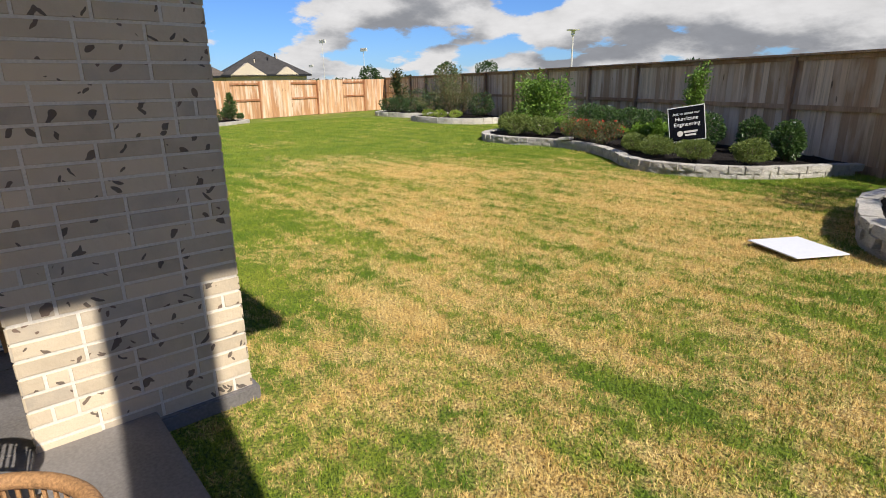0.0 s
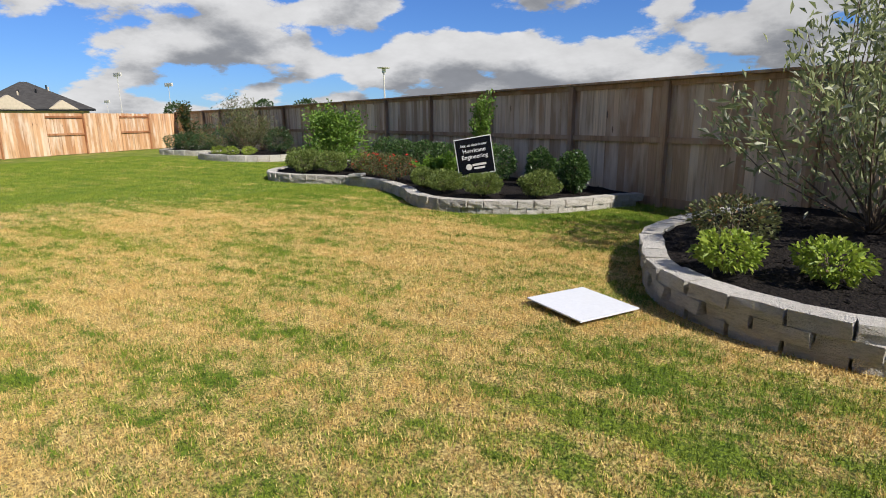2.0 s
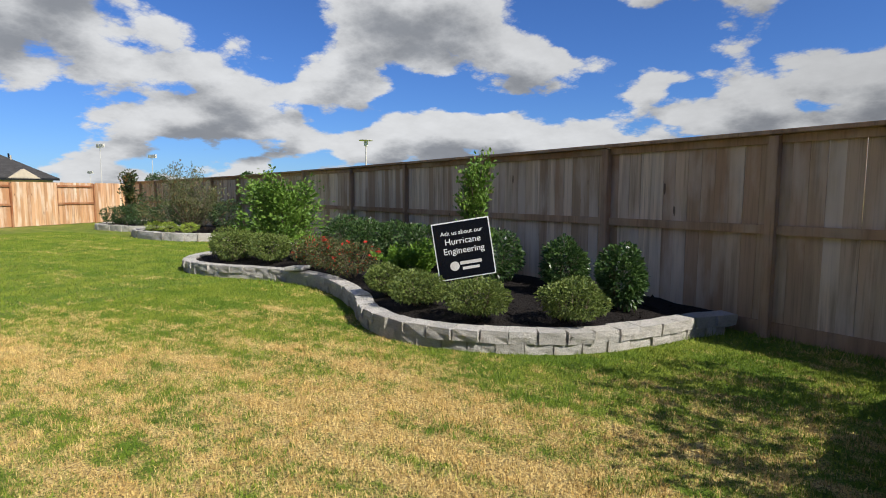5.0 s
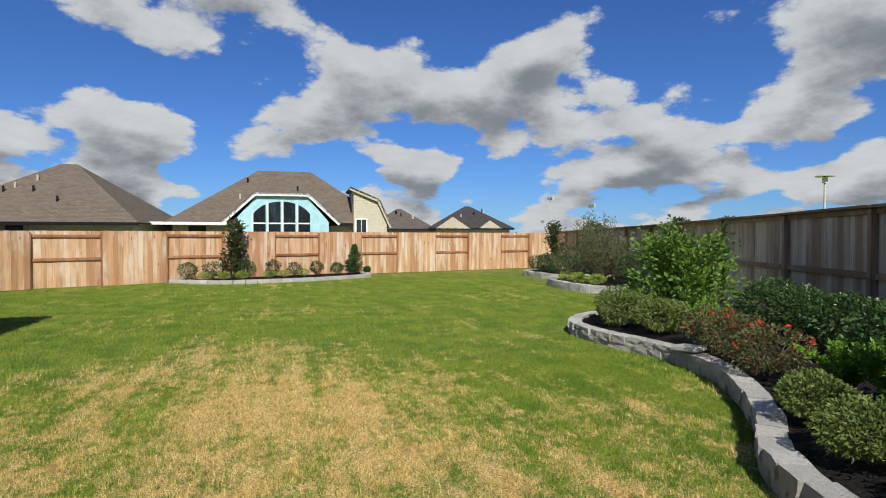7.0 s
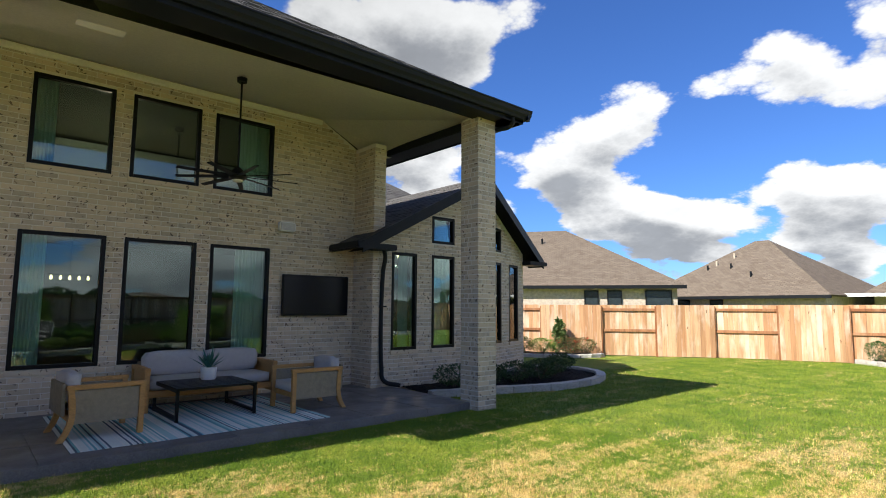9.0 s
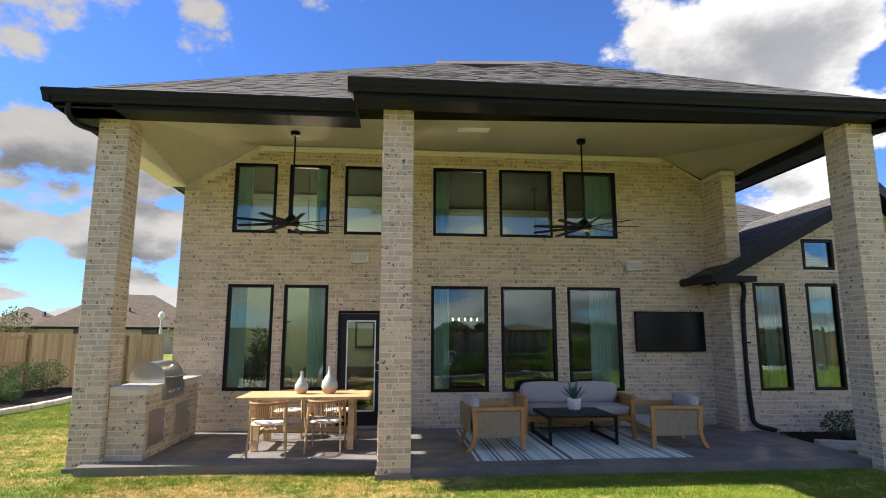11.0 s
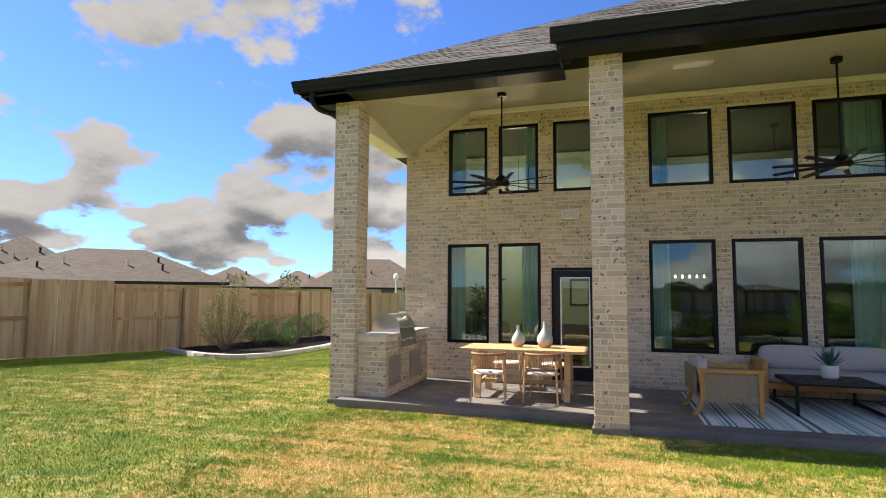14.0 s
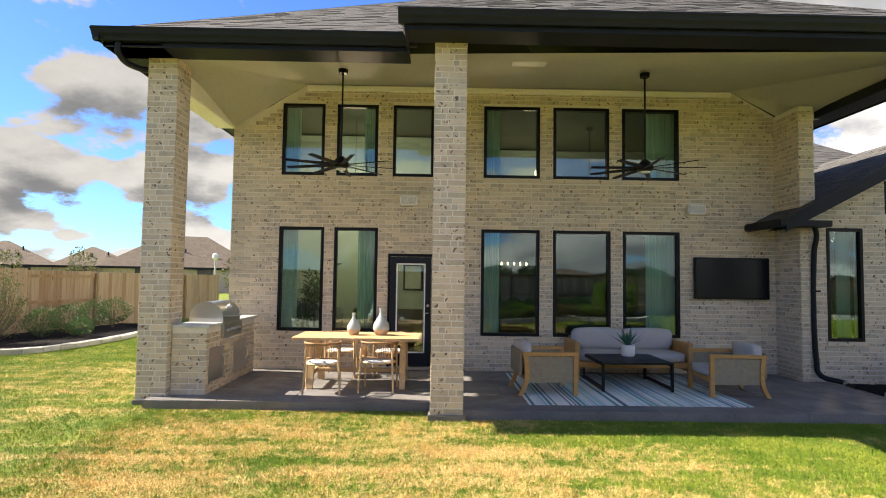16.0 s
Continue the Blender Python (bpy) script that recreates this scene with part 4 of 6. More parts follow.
def bed(label, pts, back, courses, high, length, mound, closed_back=True):
    """A raised bed: courses of stone along the front line, mulch behind it up to the back points."""
    kerb = thing("stone_edging", label, "edging", kind="structure")
    r = random.Random(len(pts) * 7 + courses)
    for c in range(courses):
        line = smooth_line(pts, length)
        off = length * (0.5 if c % 2 else 0.0)
        for a, b in zip(line, line[1:]):
            d = b - a
            mid = (a + b) / 2 + d.normalized() * off * 0.9
            side = Vector((-d.y, d.x, 0)).normalized()
            ang = math.atan2(d.y, d.x)
            m = Matrix.Translation(mid + side * (0.1 - 0.012 * c + r.uniform(-0.008, 0.008)) + Vector((0, 0, c * high - 0.02))) @ Matrix.Rotation(ang + r.uniform(-0.03, 0.03), 4, "Z")
            shared("stone", STONES[r.randrange(8)], kerb, m @ Matrix.Diagonal((length * r.uniform(0.945, 0.985), 0.2 + r.uniform(-0.02, 0.02), high * r.uniform(0.93, 0.99) + (0.02 if c == 0 else 0), 1)))
    top = courses * high
    BED_POLYS.append([(p.x, p.y) for p in smooth_line(pts, 0.25)] + list(back))
    line = smooth_line(pts, 0.25)
    ring = [p + Vector((-(q - p).y, (q - p).x, 0)).normalized() * 0.12 for p, q in zip(line, line[1:])]
    ring += [Vector((*p, 0)) for p in back]
    b = bmesh.new()
    vs = [b.verts.new((p.x, p.y, top - 0.07)) for p in ring]
    b.faces.new(vs)
    bmesh.ops.triangulate(b, faces=b.faces[:])
    for _ in range(4):
        bmesh.ops.subdivide_edges(b, edges=[e for e in b.edges if e.calc_length() > 0.22], cuts=1)
    bmesh.ops.triangulate(b, faces=b.faces[:])
    lip = [p for p in ring[:len(line) - 1]]
    for v in b.verts:
        near = min((Vector((v.co.x, v.co.y, 0)) - p).length for p in lip[::2])
        v.co.z += mound * min(1, near / 0.8) + 0.02 * noise.noise(v.co * 5.0) + 0.012 * noise.noise(v.co * 17.0)
    o = smooth(part("mulch", b, M["mulch"]), 180)
    tagged(o, "black shredded bark mulch in a raised bed", "mulch", kind="stuff")
    # loose shreds on top
    vs, fs = [], []
    cs = [p.center for p in o.data.polygons]
    for _ in range(min(2600, len(cs) * 3)):
        c = Vector(cs[r.randrange(len(cs))]) + Vector((r.uniform(-0.12, 0.12), r.uniform(-0.12, 0.12), 0.012))
        t, l, w = r.uniform(0, 6.28), r.uniform(0.015, 0.045), r.uniform(0.004, 0.009)
        u, s2 = Vector((math.cos(t), math.sin(t), r.uniform(-0.4, 0.4))) * l, Vector((-math.sin(t), math.cos(t), r.uniform(-0.5, 0.5))) * w
        i = len(vs)
        vs += [c - u - s2, c + u - s2, c + u + s2, c - u + s2]
        fs.append((i, i + 1, i + 2, i + 3))
    tagged(part("mulch_shreds", (vs, [], fs), M["mulch"]), "loose black bark shreds on the bed", "mulch", kind="stuff")


bed("two-course grey limestone edging of a curved bed by the fence", [(0.0, -13.12), (0.3, -12.75), (0.62, -12.2), (1.07, -11.66), (1.81, -11.28), (2.62, -11.2), (3.32, -11.5), (3.9, -12.05), (4.67, -12.6), (5.5, -13.0), (6.49, -13.1), (7.5, -12.92), (8.5, -13.0), (9.2, -13.6), (9.6, -14.6), (9.7, -17.4)][::-1], [(0.0, -13.28), (1.48, -13.96), (8.04, -16.88), (9.6, -17.5)], 2, 0.112, 0.25, 0.05)
bed("three-course grey block edging of a curved raised bed", [(-1.75, -12.45), (-1.15, -11.2), (-0.84, -10.0), (-0.98, -9.15), (-1.2, -8.46), (-1.55, -8.03), (-2.05, -7.74), (-2.7, -7.63), (-3.4, -7.85), (-4.3, -8.6), (-4.95, -9.5), (-5.35, -10.8)], [(-5.4, -10.85), (-1.8, -12.48)], 3, 0.103, 0.34, 0.04)
bed("low grey stone edging of a bed in the fence line", [(13.0, -18.6), (13.4, -17.4), (14.4, -16.7), (16.4, -16.75), (17.6, -17.5), (18.0, -20.1)][::-1], [(13.0, -18.7), (18.0, -20.15)], 1, 0.24, 0.4, 0.04)
bed("low grey stone edging of a bed in the fence corner", [(18.3, -20.2), (18.8, -18.5), (20.4, -18.15), (22.3, -18.6), (23.8, -21.6)][::-1], [(18.3, -20.25), (23.8, -21.7)], 1, 0.22, 0.4, 0.04)
bed("low pale stone edging along the cedar fence", [(20.95, -4.85), (19.95, -6.5), (20.2, -8.3), (20.75, -9.9), (22.3, -11.9), (23.75, -11.7)], [(23.85, -11.8), (21.15, -5.1)], 1, 0.14, 0.4, 0.03)
bed("low grey stone edging of the bed at the bay", [(6.9, -1.75), (8.5, -2.25), (9.6, -2.58), (11.0, -2.5), (12.2, -1.8), (12.6, -0.6), (12.2, 0.5)], [(11.6, 0.3), (9.1, -0.66), (7.0, -0.64)], 1, 0.13, 0.42, 0.02)
bed("low grey stone edging of a fence-side bed", [(14.3, 5.6), (14.3, 3.4), (15.2, 1.9), (16.3, 1.1), (17.3, 1.3)], [(17.35, 1.35), (14.7, 5.2)], 1, 0.12, 0.4, 0.02)
bed("low grey stone edging of a fence-side bed", [(-11.9, 2.9), (-10.8, 2.3), (-9.6, 1.9), (-8.7, 2.0), (-8.2, 2.9), (-8.0, 5.0), (-8.4, 9.0)], [(-10.4, 9.0), (-11.7, 3.7)], 1, 0.12, 0.4, 0.02)


# ---- plants ----
def leaf_material(name, a, b, c3=None, rough=0.5):
    n = Nodes(name, rough, 0, 0.4)
    col = n.mix(n.island(), a, b)
    if c3:
        col = n.mix(n.math("GREATER_THAN", n.math("FRACT", n.math("MULTIPLY", n.island(), 9.17)), 0.9), col, c3)
    n.color(col)
    tr = n.t.nodes.new("ShaderNodeBsdfTranslucent")
    n.link(col, tr.inputs["Color"])
    ms = n.t.nodes.new("ShaderNodeMixShader")
    ms.inputs[0].default_value = 0.28
    n.link(n.b.outputs[0], ms.inputs[1])
    n.link(tr.outputs[0], ms.inputs[2])
    n.link(ms.outputs[0], n.t.nodes["Material Output"].inputs["Surface"])
    return n.m


L = {
    "box": leaf_material("boxwood_leaf", (0.09, 0.14, 0.028), (0.22, 0.27, 0.065)),
    "holly": leaf_material("holly_leaf", (0.03, 0.075, 0.02), (0.10, 0.17, 0.045), None, 0.35),
    "dark": leaf_material("viburnum_leaf", (0.028, 0.06, 0.02), (0.065, 0.115, 0.035), None, 0.35),
    "lime": leaf_material("lime_leaf", (0.20, 0.30, 0.035), (0.36, 0.44, 0.06)),
    "fresh": leaf_material("fresh_leaf", (0.10, 0.20, 0.025), (0.20, 0.32, 0.05)),
    "sage": leaf_material("grey_green_leaf", (0.22, 0.26, 0.105), (0.40, 0.44, 0.23), (0.55, 0.56, 0.42)),
    "olive": leaf_material("olive_leaf", (0.10, 0.12, 0.045), (0.19, 0.20, 0.08), (0.22, 0.13, 0.05)),
    "rose": leaf_material("rose_leaf", (0.075, 0.10, 0.03), (0.15, 0.15, 0.055), (0.35, 0.07, 0.03)),
    "petal": leaf_material("red_petal", (0.55, 0.03, 0.02), (0.75, 0.10, 0.06)),
    "pale_petal": leaf_material("white_petal", (0.6, 0.6, 0.55), (0.75, 0.75, 0.7)),
    "fern": leaf_material("fern_leaf", (0.13, 0.26, 0.025), (0.24, 0.38, 0.05)),
    "magnolia": leaf_material("magnolia_leaf", (0.035, 0.06, 0.02), (0.08, 0.10, 0.03), (0.20, 0.11, 0.04), 0.3),
    "conifer": leaf_material("conifer_needle", (0.06, 0.12, 0.03), (0.12, 0.19, 0.05)),
}


def leaf_mesh(points, dirs, size, rr, width=0.45, droop=0.15):
    """Folded diamond leaves at points, pointing along dirs."""
    vs, fs = [], []
    for p, d in zip(points, dirs):
        d = Vector(d).normalized()
        side = d.cross(Vector((rr.uniform(-1, 1), rr.uniform(-1, 1), rr.uniform(-0.2, 1)))).normalized()
        l = size * rr.uniform(0.65, 1.25)
        up = side.cross(d)
        mid = Vector(p) + d * l * 0.5 + up * l * 0.08
        i = len(vs)
        vs += [Vector(p), mid + side * l * width * 0.5, Vector(p) + d * l - Vector((0, 0, droop * l)), mid - side * l * width * 0.5]
        fs += [(i, i + 1, i + 2), (i, i + 2, i + 3)]
    return vs, [], fs


def shrub(name, label, category, x, y, z, rad, high, mat, leaf=0.04, count=1800, shape="ball", seed=0, flowers=0, petal=None, group="", width=0.5):
    """A shrub of stems and many small leaves with an uneven outline."""
    rr = random.Random(seed * 131 + int(x * 100) + int(y * 37))
    s = thing(name, label, category, pose(x, y, z), group)
    stems, pts, dirs = bmesh.new(), [], []
    if shape == "ball":
        lumps = [(Vector((rr.gauss(0, 1), rr.gauss(0, 1), rr.gauss(0.3, 0.8))).normalized(), rr.uniform(0.75, 1.12)) for _ in range(14)]
        for _ in range(count):
            d = Vector((rr.gauss(0, 1), rr.gauss(0, 1), rr.gauss(0, 1))).normalized()
            k = max((d.dot(a) ** 6 * f if d.dot(a) > 0 else 0) for a, f in lumps)
            r = (0.72 + 0.32 * k) * (1 - 0.45 * rr.random() ** 2.2)
            p = Vector((d.x * rad * r, d.y * rad * r, high * 0.52 + d.z * high * 0.5 * r))
            if p.z < 0.01:
                p.z = rr.uniform(0.01, 0.1)
            pts.append(p)
            dirs.append(d + Vector((rr.gauss(0, 0.6), rr.gauss(0, 0.6), rr.gauss(0.35, 0.5))))
        for _ in range(9):
            a = rr.uniform(0, 6.28)
            cyl(0.008, 0.003, (0.03 * math.cos(a), 0.03 * math.sin(a), 0), (rad * 0.6 * math.cos(a), rad * 0.6 * math.sin(a), high * rr.uniform(0.5, 0.8)), 5, stems)
    else:
        n = {"spray": 46, "column": 26, "tree": 34, "conifer": 60}[shape]
        per = max(1, count // n)
        for b in range(n):
            a = rr.uniform(0, 6.28)
            if shape == "spray":
                lean = rr.uniform(0.12, 1.0)
                top = Vector((math.cos(a) * rad * lean, math.sin(a) * rad * lean, high * (1.06 - 0.72 * lean * lean) * rr.uniform(0.75, 1.05)))
                base = Vector((rr.uniform(-0.06, 0.06), rr.uniform(-0.06, 0.06), 0))
                bend = Vector((math.cos(a), math.sin(a), 0)) * rad * 0.15
            elif shape == "column":
                lean = rr.uniform(0.1, 1)
                h0 = rr.uniform(0.0, 0.75) * high
                base = Vector((0, 0, h0))
                top = Vector((math.cos(a) * rad * lean * (1 - 0.6 * h0 / high), math.sin(a) * rad * lean * (1 - 0.6 * h0 / high), min(high, h0 + high * rr.uniform(0.2, 0.4))))
                bend = Vector((0, 0, 0))
            elif shape == "conifer":
                h0 = high * (b / n) ** 0.9
                k = rad * (1 - h0 / high) + 0.03
                base = Vector((0, 0, h0 * 0.96))
                top = base + Vector((math.cos(a) * k, math.sin(a) * k, k * 0.55))
                bend = Vector((0, 0, 0))
            else:
                h0 = rr.uniform(0.08, 0.7) * high
                k = rad * rr.uniform(0.55, 1.05) * (1 - 0.45 * h0 / high)
                base = Vector((0, 0, h0))
                top = Vector((math.cos(a) * k, math.sin(a) * k, h0 + high * rr.uniform(0.12, 0.32)))
                bend = Vector((0, 0, -0.05))
            mid = (base + top) / 2 + bend
            r0 = 0.011 if shape != "conifer" else 0.005
            cyl(r0, r0 * 0.6, base, mid, 5, stems)
            cyl(r0 * 0.6, r0 * 0.25, mid, top, 5, stems)
            for _ in range(per):
                t = rr.random() ** (0.55 if shape != "conifer" else 0.8)
                if shape == "spray":
                    t = 0.15 + 0.85 * t
                p = (1 - t) ** 2 * base + 2 * t * (1 - t) * mid + t * t * top
                j = (0.07 if shape in ("spray", "conifer") else 0.11) * rad * (1.2 if shape != "spray" else 1.0)
                pts.append(p + Vector((rr.gauss(0, j), rr.gauss(0, j), rr.gauss(0, j))))
                dirs.append((top - mid).normalized() * 0.9 + Vector((rr.gauss(0, 0.6), rr.gauss(0, 0.6), rr.gauss(0.15, 0.5))))
        if shape != "spray":
            cyl(0.025, 0.008, (0, 0, 0), (0, 0, high * 0.9), 7, stems)
    tagged(part("stem", stems, M["bark"], s), kind="stuff")
    tagged(part("foliage", leaf_mesh(pts, dirs, leaf, rr, width), L[mat], s), kind="stuff")
    if flowers:
        fp, fd = [], []
        order = [p for p in pts if p.z > high * 0.55]
        for _ in range(flowers):
            c = order[rr.randrange(len(order))] * 1.05
            for _ in range(9):
                fp.append(c + Vector((rr.gauss(0, 0.008), rr.gauss(0, 0.008), rr.gauss(0, 0.008))))
                fd.append(Vector((rr.gauss(0, 1), rr.gauss(0, 1), rr.gauss(0.4, 0.7))))
        part("blossoms", leaf_mesh(fp, fd, 0.035 if petal == "petal" else 0.016, rr, 0.9, 0.0), L[petal], s)
    return s


def fern(label, x, y, z, high, seed):
    """Upright plumes of fine leaflets."""
    rr = random.Random(seed)
    s = thing("fern", label, "fern", pose(x, y, z), "ferns")
    for k in range(26):
        a, lean = rr.uniform(0, 6.28), rr.uniform(0.1, 0.75)
        h = high * rr.uniform(0.7, 1.05)
        p0, p2 = Vector((0, 0, 0)), Vector((math.cos(a) * h * lean, math.sin(a) * h * lean, h * (1 - 0.3 * lean)))
        p1 = Vector((p2.x * 0.35, p2.y * 0.35, h * 0.65))
        pts, dirs = [], []
        for i in range(90):
            t = 0.12 + 0.88 * i / 90
            p = (1 - t) ** 2 * p0 + 2 * t * (1 - t) * p1 + t * t * p2
            pts.append(p)
            dirs.append((p2 - p1).normalized() * 0.7 + Vector((rr.gauss(0, 0.7), rr.gauss(0, 0.7), rr.gauss(0, 0.5))))
        part("frond", leaf_mesh(pts, dirs, 0.055, rr, 0.4, 0.0), L["fern"], s)


ZA = 0.20
BOX = "rounded clipped boxwood shrub in black mulch"
for k, (x, y, r, h) in enumerate(((2.06, -11.68, 0.34, 0.38), (1.22, -11.98, 0.33, 0.42), (2.88, -11.88, 0.33, 0.36), (3.55, -12.25, 0.31, 0.36))):
    shrub("boxwood", BOX, "shrub", x, y, ZA, r, h, "box", 0.036, 3600, "ball", k, group="boxwoods")
for k, (x, y, r, h) in enumerate(((0.98, -12.8, 0.26, 0.66), (1.75, -13.3, 0.28, 0.66), (2.9, -13.75, 0.40, 0.72), (3.6, -14.05, 0.42, 0.72), (4.4, -14.4, 0.45, 0.72), (5.2, -14.75, 0.45, 0.75), (6.0, -15.05, 0.45, 0.75), (6.9, -15.4, 0.45, 0.75))):
    shrub("holly", "glossy dark green holly with tiny white flowers by the fence", "shrub", x, y, ZA, r, h, "holly", 0.06, 2400, "ball", k + 20, 4, "pale_petal", "hollies")
shrub("holly_column", "tall narrow green holly behind the yard sign", "shrub", 2.63, -12.74, ZA, 0.30, 1.62, "fresh", 0.06, 2600, "column", 5)
for k, (x, y) in enumerate(((4.75, -13.05), (6.0, -13.6), (5.45, -13.35))):
    shrub("rose_bush", "low rose bush with red blossoms in black mulch", "shrub", x, y, ZA, 0.42, 0.5, "rose", 0.042, 1900, "ball", k + 40, (11, 2, 3)[k], "petal", "rose bushes")
for k, (x, y, h) in enumerate(((3.62, -13.12, 0.62), (3.95, -13.05, 0.5), (6.9, -14.3, 0.5), (6.6, -14.1, 0.42))):
    fern("bright green foxtail fern with upright plumes", x, y, ZA, h, k + 3)
for k, (x, y, r, h) in enumerate(((7.1, -13.65, 0.42, 0.5), (7.85, -13.55, 0.45, 0.55), (8.4, -13.9, 0.45, 0.55), (8.7, -14.6, 0.45, 0.55))):
    shrub("viburnum", "dark green rounded viburnum at the bed's edge", "shrub", x, y, ZA, r, h, "box", 0.05, 2300, "ball", k + 60, group="viburnums")
shrub("small_tree", "young bright green tree with feathery foliage", "tree", 7.95, -14.75, ZA, 0.85, 1.66, "fresh", 0.095, 4600, "tree", 8)
shrub("small_tree", "young bright green tree with feathery foliage", "tree", 8.9, -15.6, ZA, 0.7, 1.5, "fresh", 0.095, 3000, "tree", 9)
# raised bed with the chaste tree
shrub("chaste_tree", "large airy grey-green chaste tree with many stems", "tree", -2.78, -10.65, 0.29, 1.6, 2.75, "sage", 0.13, 5200, "spray", 3, width=0.27)
for k, (x, y) in enumerate(((-1.72, -8.45), (-2.35, -8.5), (-3.3, -8.8))):
    shrub("lime_shrub", "small lime-green shrub in black mulch", "shrub", x, y, 0.285, 0.25, 0.29, "lime", 0.05, 900, "ball", k + 80, group="lime shrubs", width=0.6)
shrub("viburnum", "dark green rounded viburnum under the chaste tree", "shrub", -1.68, -9.4, 0.295, 0.40, 0.44, "olive", 0.05, 1500, "ball", 91)
# beds further along the fence
shrub("chaste_tree", "airy grey-green chaste tree with many stems", "tree", 15.7, -18.1, 0.2, 1.5, 1.95, "olive", 0.12, 4200, "spray", 4, width=0.22)
shrub("viburnum", "dark green rounded viburnum by the fence", "shrub", 14.0, -18.2, 0.2, 0.6, 0.95, "dark", 0.07, 1600, "ball", 101)
shrub("viburnum", "dark green rounded viburnum by the fence", "shrub", 17.0, -18.8, 0.2, 0.6, 0.9, "dark", 0.07, 1600, "ball", 102)
for k, (x, y) in enumerate(((14.5, -17.2), (15.3, -17.1), (16.2, -17.2))):
    shrub("lime_shrub", "small lime-green shrub in black mulch", "shrub", x, y, 0.2, 0.28, 0.3, "lime", 0.06, 500, "ball", k + 110, group="lime shrubs")
for k, (x, y, r, h) in enumerate(((19.4, -18.8, 0.6, 0.7), (20.4, -18.7, 0.6, 0.75), (21.4, -18.9, 0.6, 0.7), (20.2, -19.8, 0.8, 1.2), (18.9, -19.6, 0.7, 1.0))):
    shrub("viburnum", "dark green rounded viburnum in the fence corner", "shrub", x, y, 0.18, r, h, "dark", 0.07, 1300, "ball", k + 120, group="viburnums")
shrub("magnolia", "slim upright magnolia with brown-backed leaves", "tree", 21.6, -19.6, 0.18, 0.5, 2.0, "magnolia", 0.13, 1500, "column", 6)
# cedar fence bed
shrub("magnolia", "slim upright magnolia with brown-backed leaves", "tree", 21.45, -6.9, 0.12, 0.5, 2.0, "magnolia", 0.14, 1700, "column", 7)
for k, (x, y, r, h) in enumerate(((20.75, -5.5, 0.33, 0.62), (21.2, -6.2, 0.35, 0.6), (21.35, -7.3, 0.38, 0.65), (21.85, -8.2, 0.30, 0.6), (22.1, -9.0, 0.28, 0.52), (22.35, -9.8, 0.28, 0.55), (22.55, -10.6, 0.26, 0.5), (22.75, -11.2, 0.33, 0.6), (23.35, -11.9, 0.15, 0.25))):
    shrub("holly", "small rounded green shrub along the cedar fence", "shrub", x, y, 0.12, r, h, "dark" if k % 2 else "holly", 0.06, 800, "ball", k + 140, group="fence shrubs")
for k, (x, y) in enumerate(((20.55, -6.0), (20.75, -6.6), (20.85, -7.2), (21.2, -8.1), (21.4, -8.6), (21.7, -9.3))):
    shrub("lime_shrub", "small lime-green shrub in black mulch", "shrub", x, y, 0.12, 0.25, 0.26, "lime", 0.05, 420, "ball", k + 160, group="lime shrubs")
shrub("cypress", "small conical green cypress by the cedar fence", "shrub", 22.95, -11.35, 0.12, 0.40, 1.15, "conifer", 0.09, 1800, "conifer", 9)
# bed at the bay and the fence-side bed beyond
for k, (x, y) in enumerate(((7.7, -1.45), (8.5, -1.55), (9.25, -1.65), (10.0, -1.7), (10.7, -1.5), (11.5, -1.1))):
    shrub("holly", "low dark green shrub below the bay windows", "shrub", x, y, 0.1, 0.36, 0.42, "dark", 0.05, 1100, "ball", k + 180, group="bay shrubs")
shrub("cypress", "small conical green cypress by the cedar fence", "shrub", 16.1, 2.4, 0.1, 0.36, 1.15, "conifer", 0.09, 1700, "conifer", 10)
for k, (x, y, m2, fl) in enumerate(((15.0, 3.2, "dark", 0), (15.3, 2.5, "fresh", 0), (15.9, 1.9, "rose", 6), (16.5, 1.7, "rose", 8), (14.8, 4.1, "dark", 4))):
    shrub("mixed_shrub", "low flowering shrub beside the cedar fence", "shrub", x, y, 0.1, 0.45, 0.55, m2, 0.06, 900, "ball", k + 190, fl, "petal", "fence shrubs")
# bed by the pine fence
shrub("crape_myrtle", "thin twiggy shrub with sparse olive leaves", "shrub", -10.0, 3.05, 0.1, 0.85, 1.75, "olive", 0.07, 2600, "spray", 12, width=0.4)
for k, (x, y, r, h) in enumerate(((-9.95, 4.6, 0.45, 0.75), (-9.85, 5.5, 0.5, 0.85), (-9.75, 6.4, 0.5, 0.9), (-9.65, 7.3, 0.5, 0.9), (-9.1, 4.9, 0.35, 0.45))):
    shrub("holly", "dark green shrub in a row by the pine fence", "shrub", x, y, 0.1, r, h, "holly", 0.06, 1200, "ball", k + 210, group="fence shrubs")

# ---- things on the patio ----
def legs(parent, spots, z0, z1, w, mat, bevel=0.006):
    for x, y in spots:
        part("leg", box(x - w / 2, x + w / 2, y - w / 2, y + w / 2, z0, z1, bevel), mat, parent)


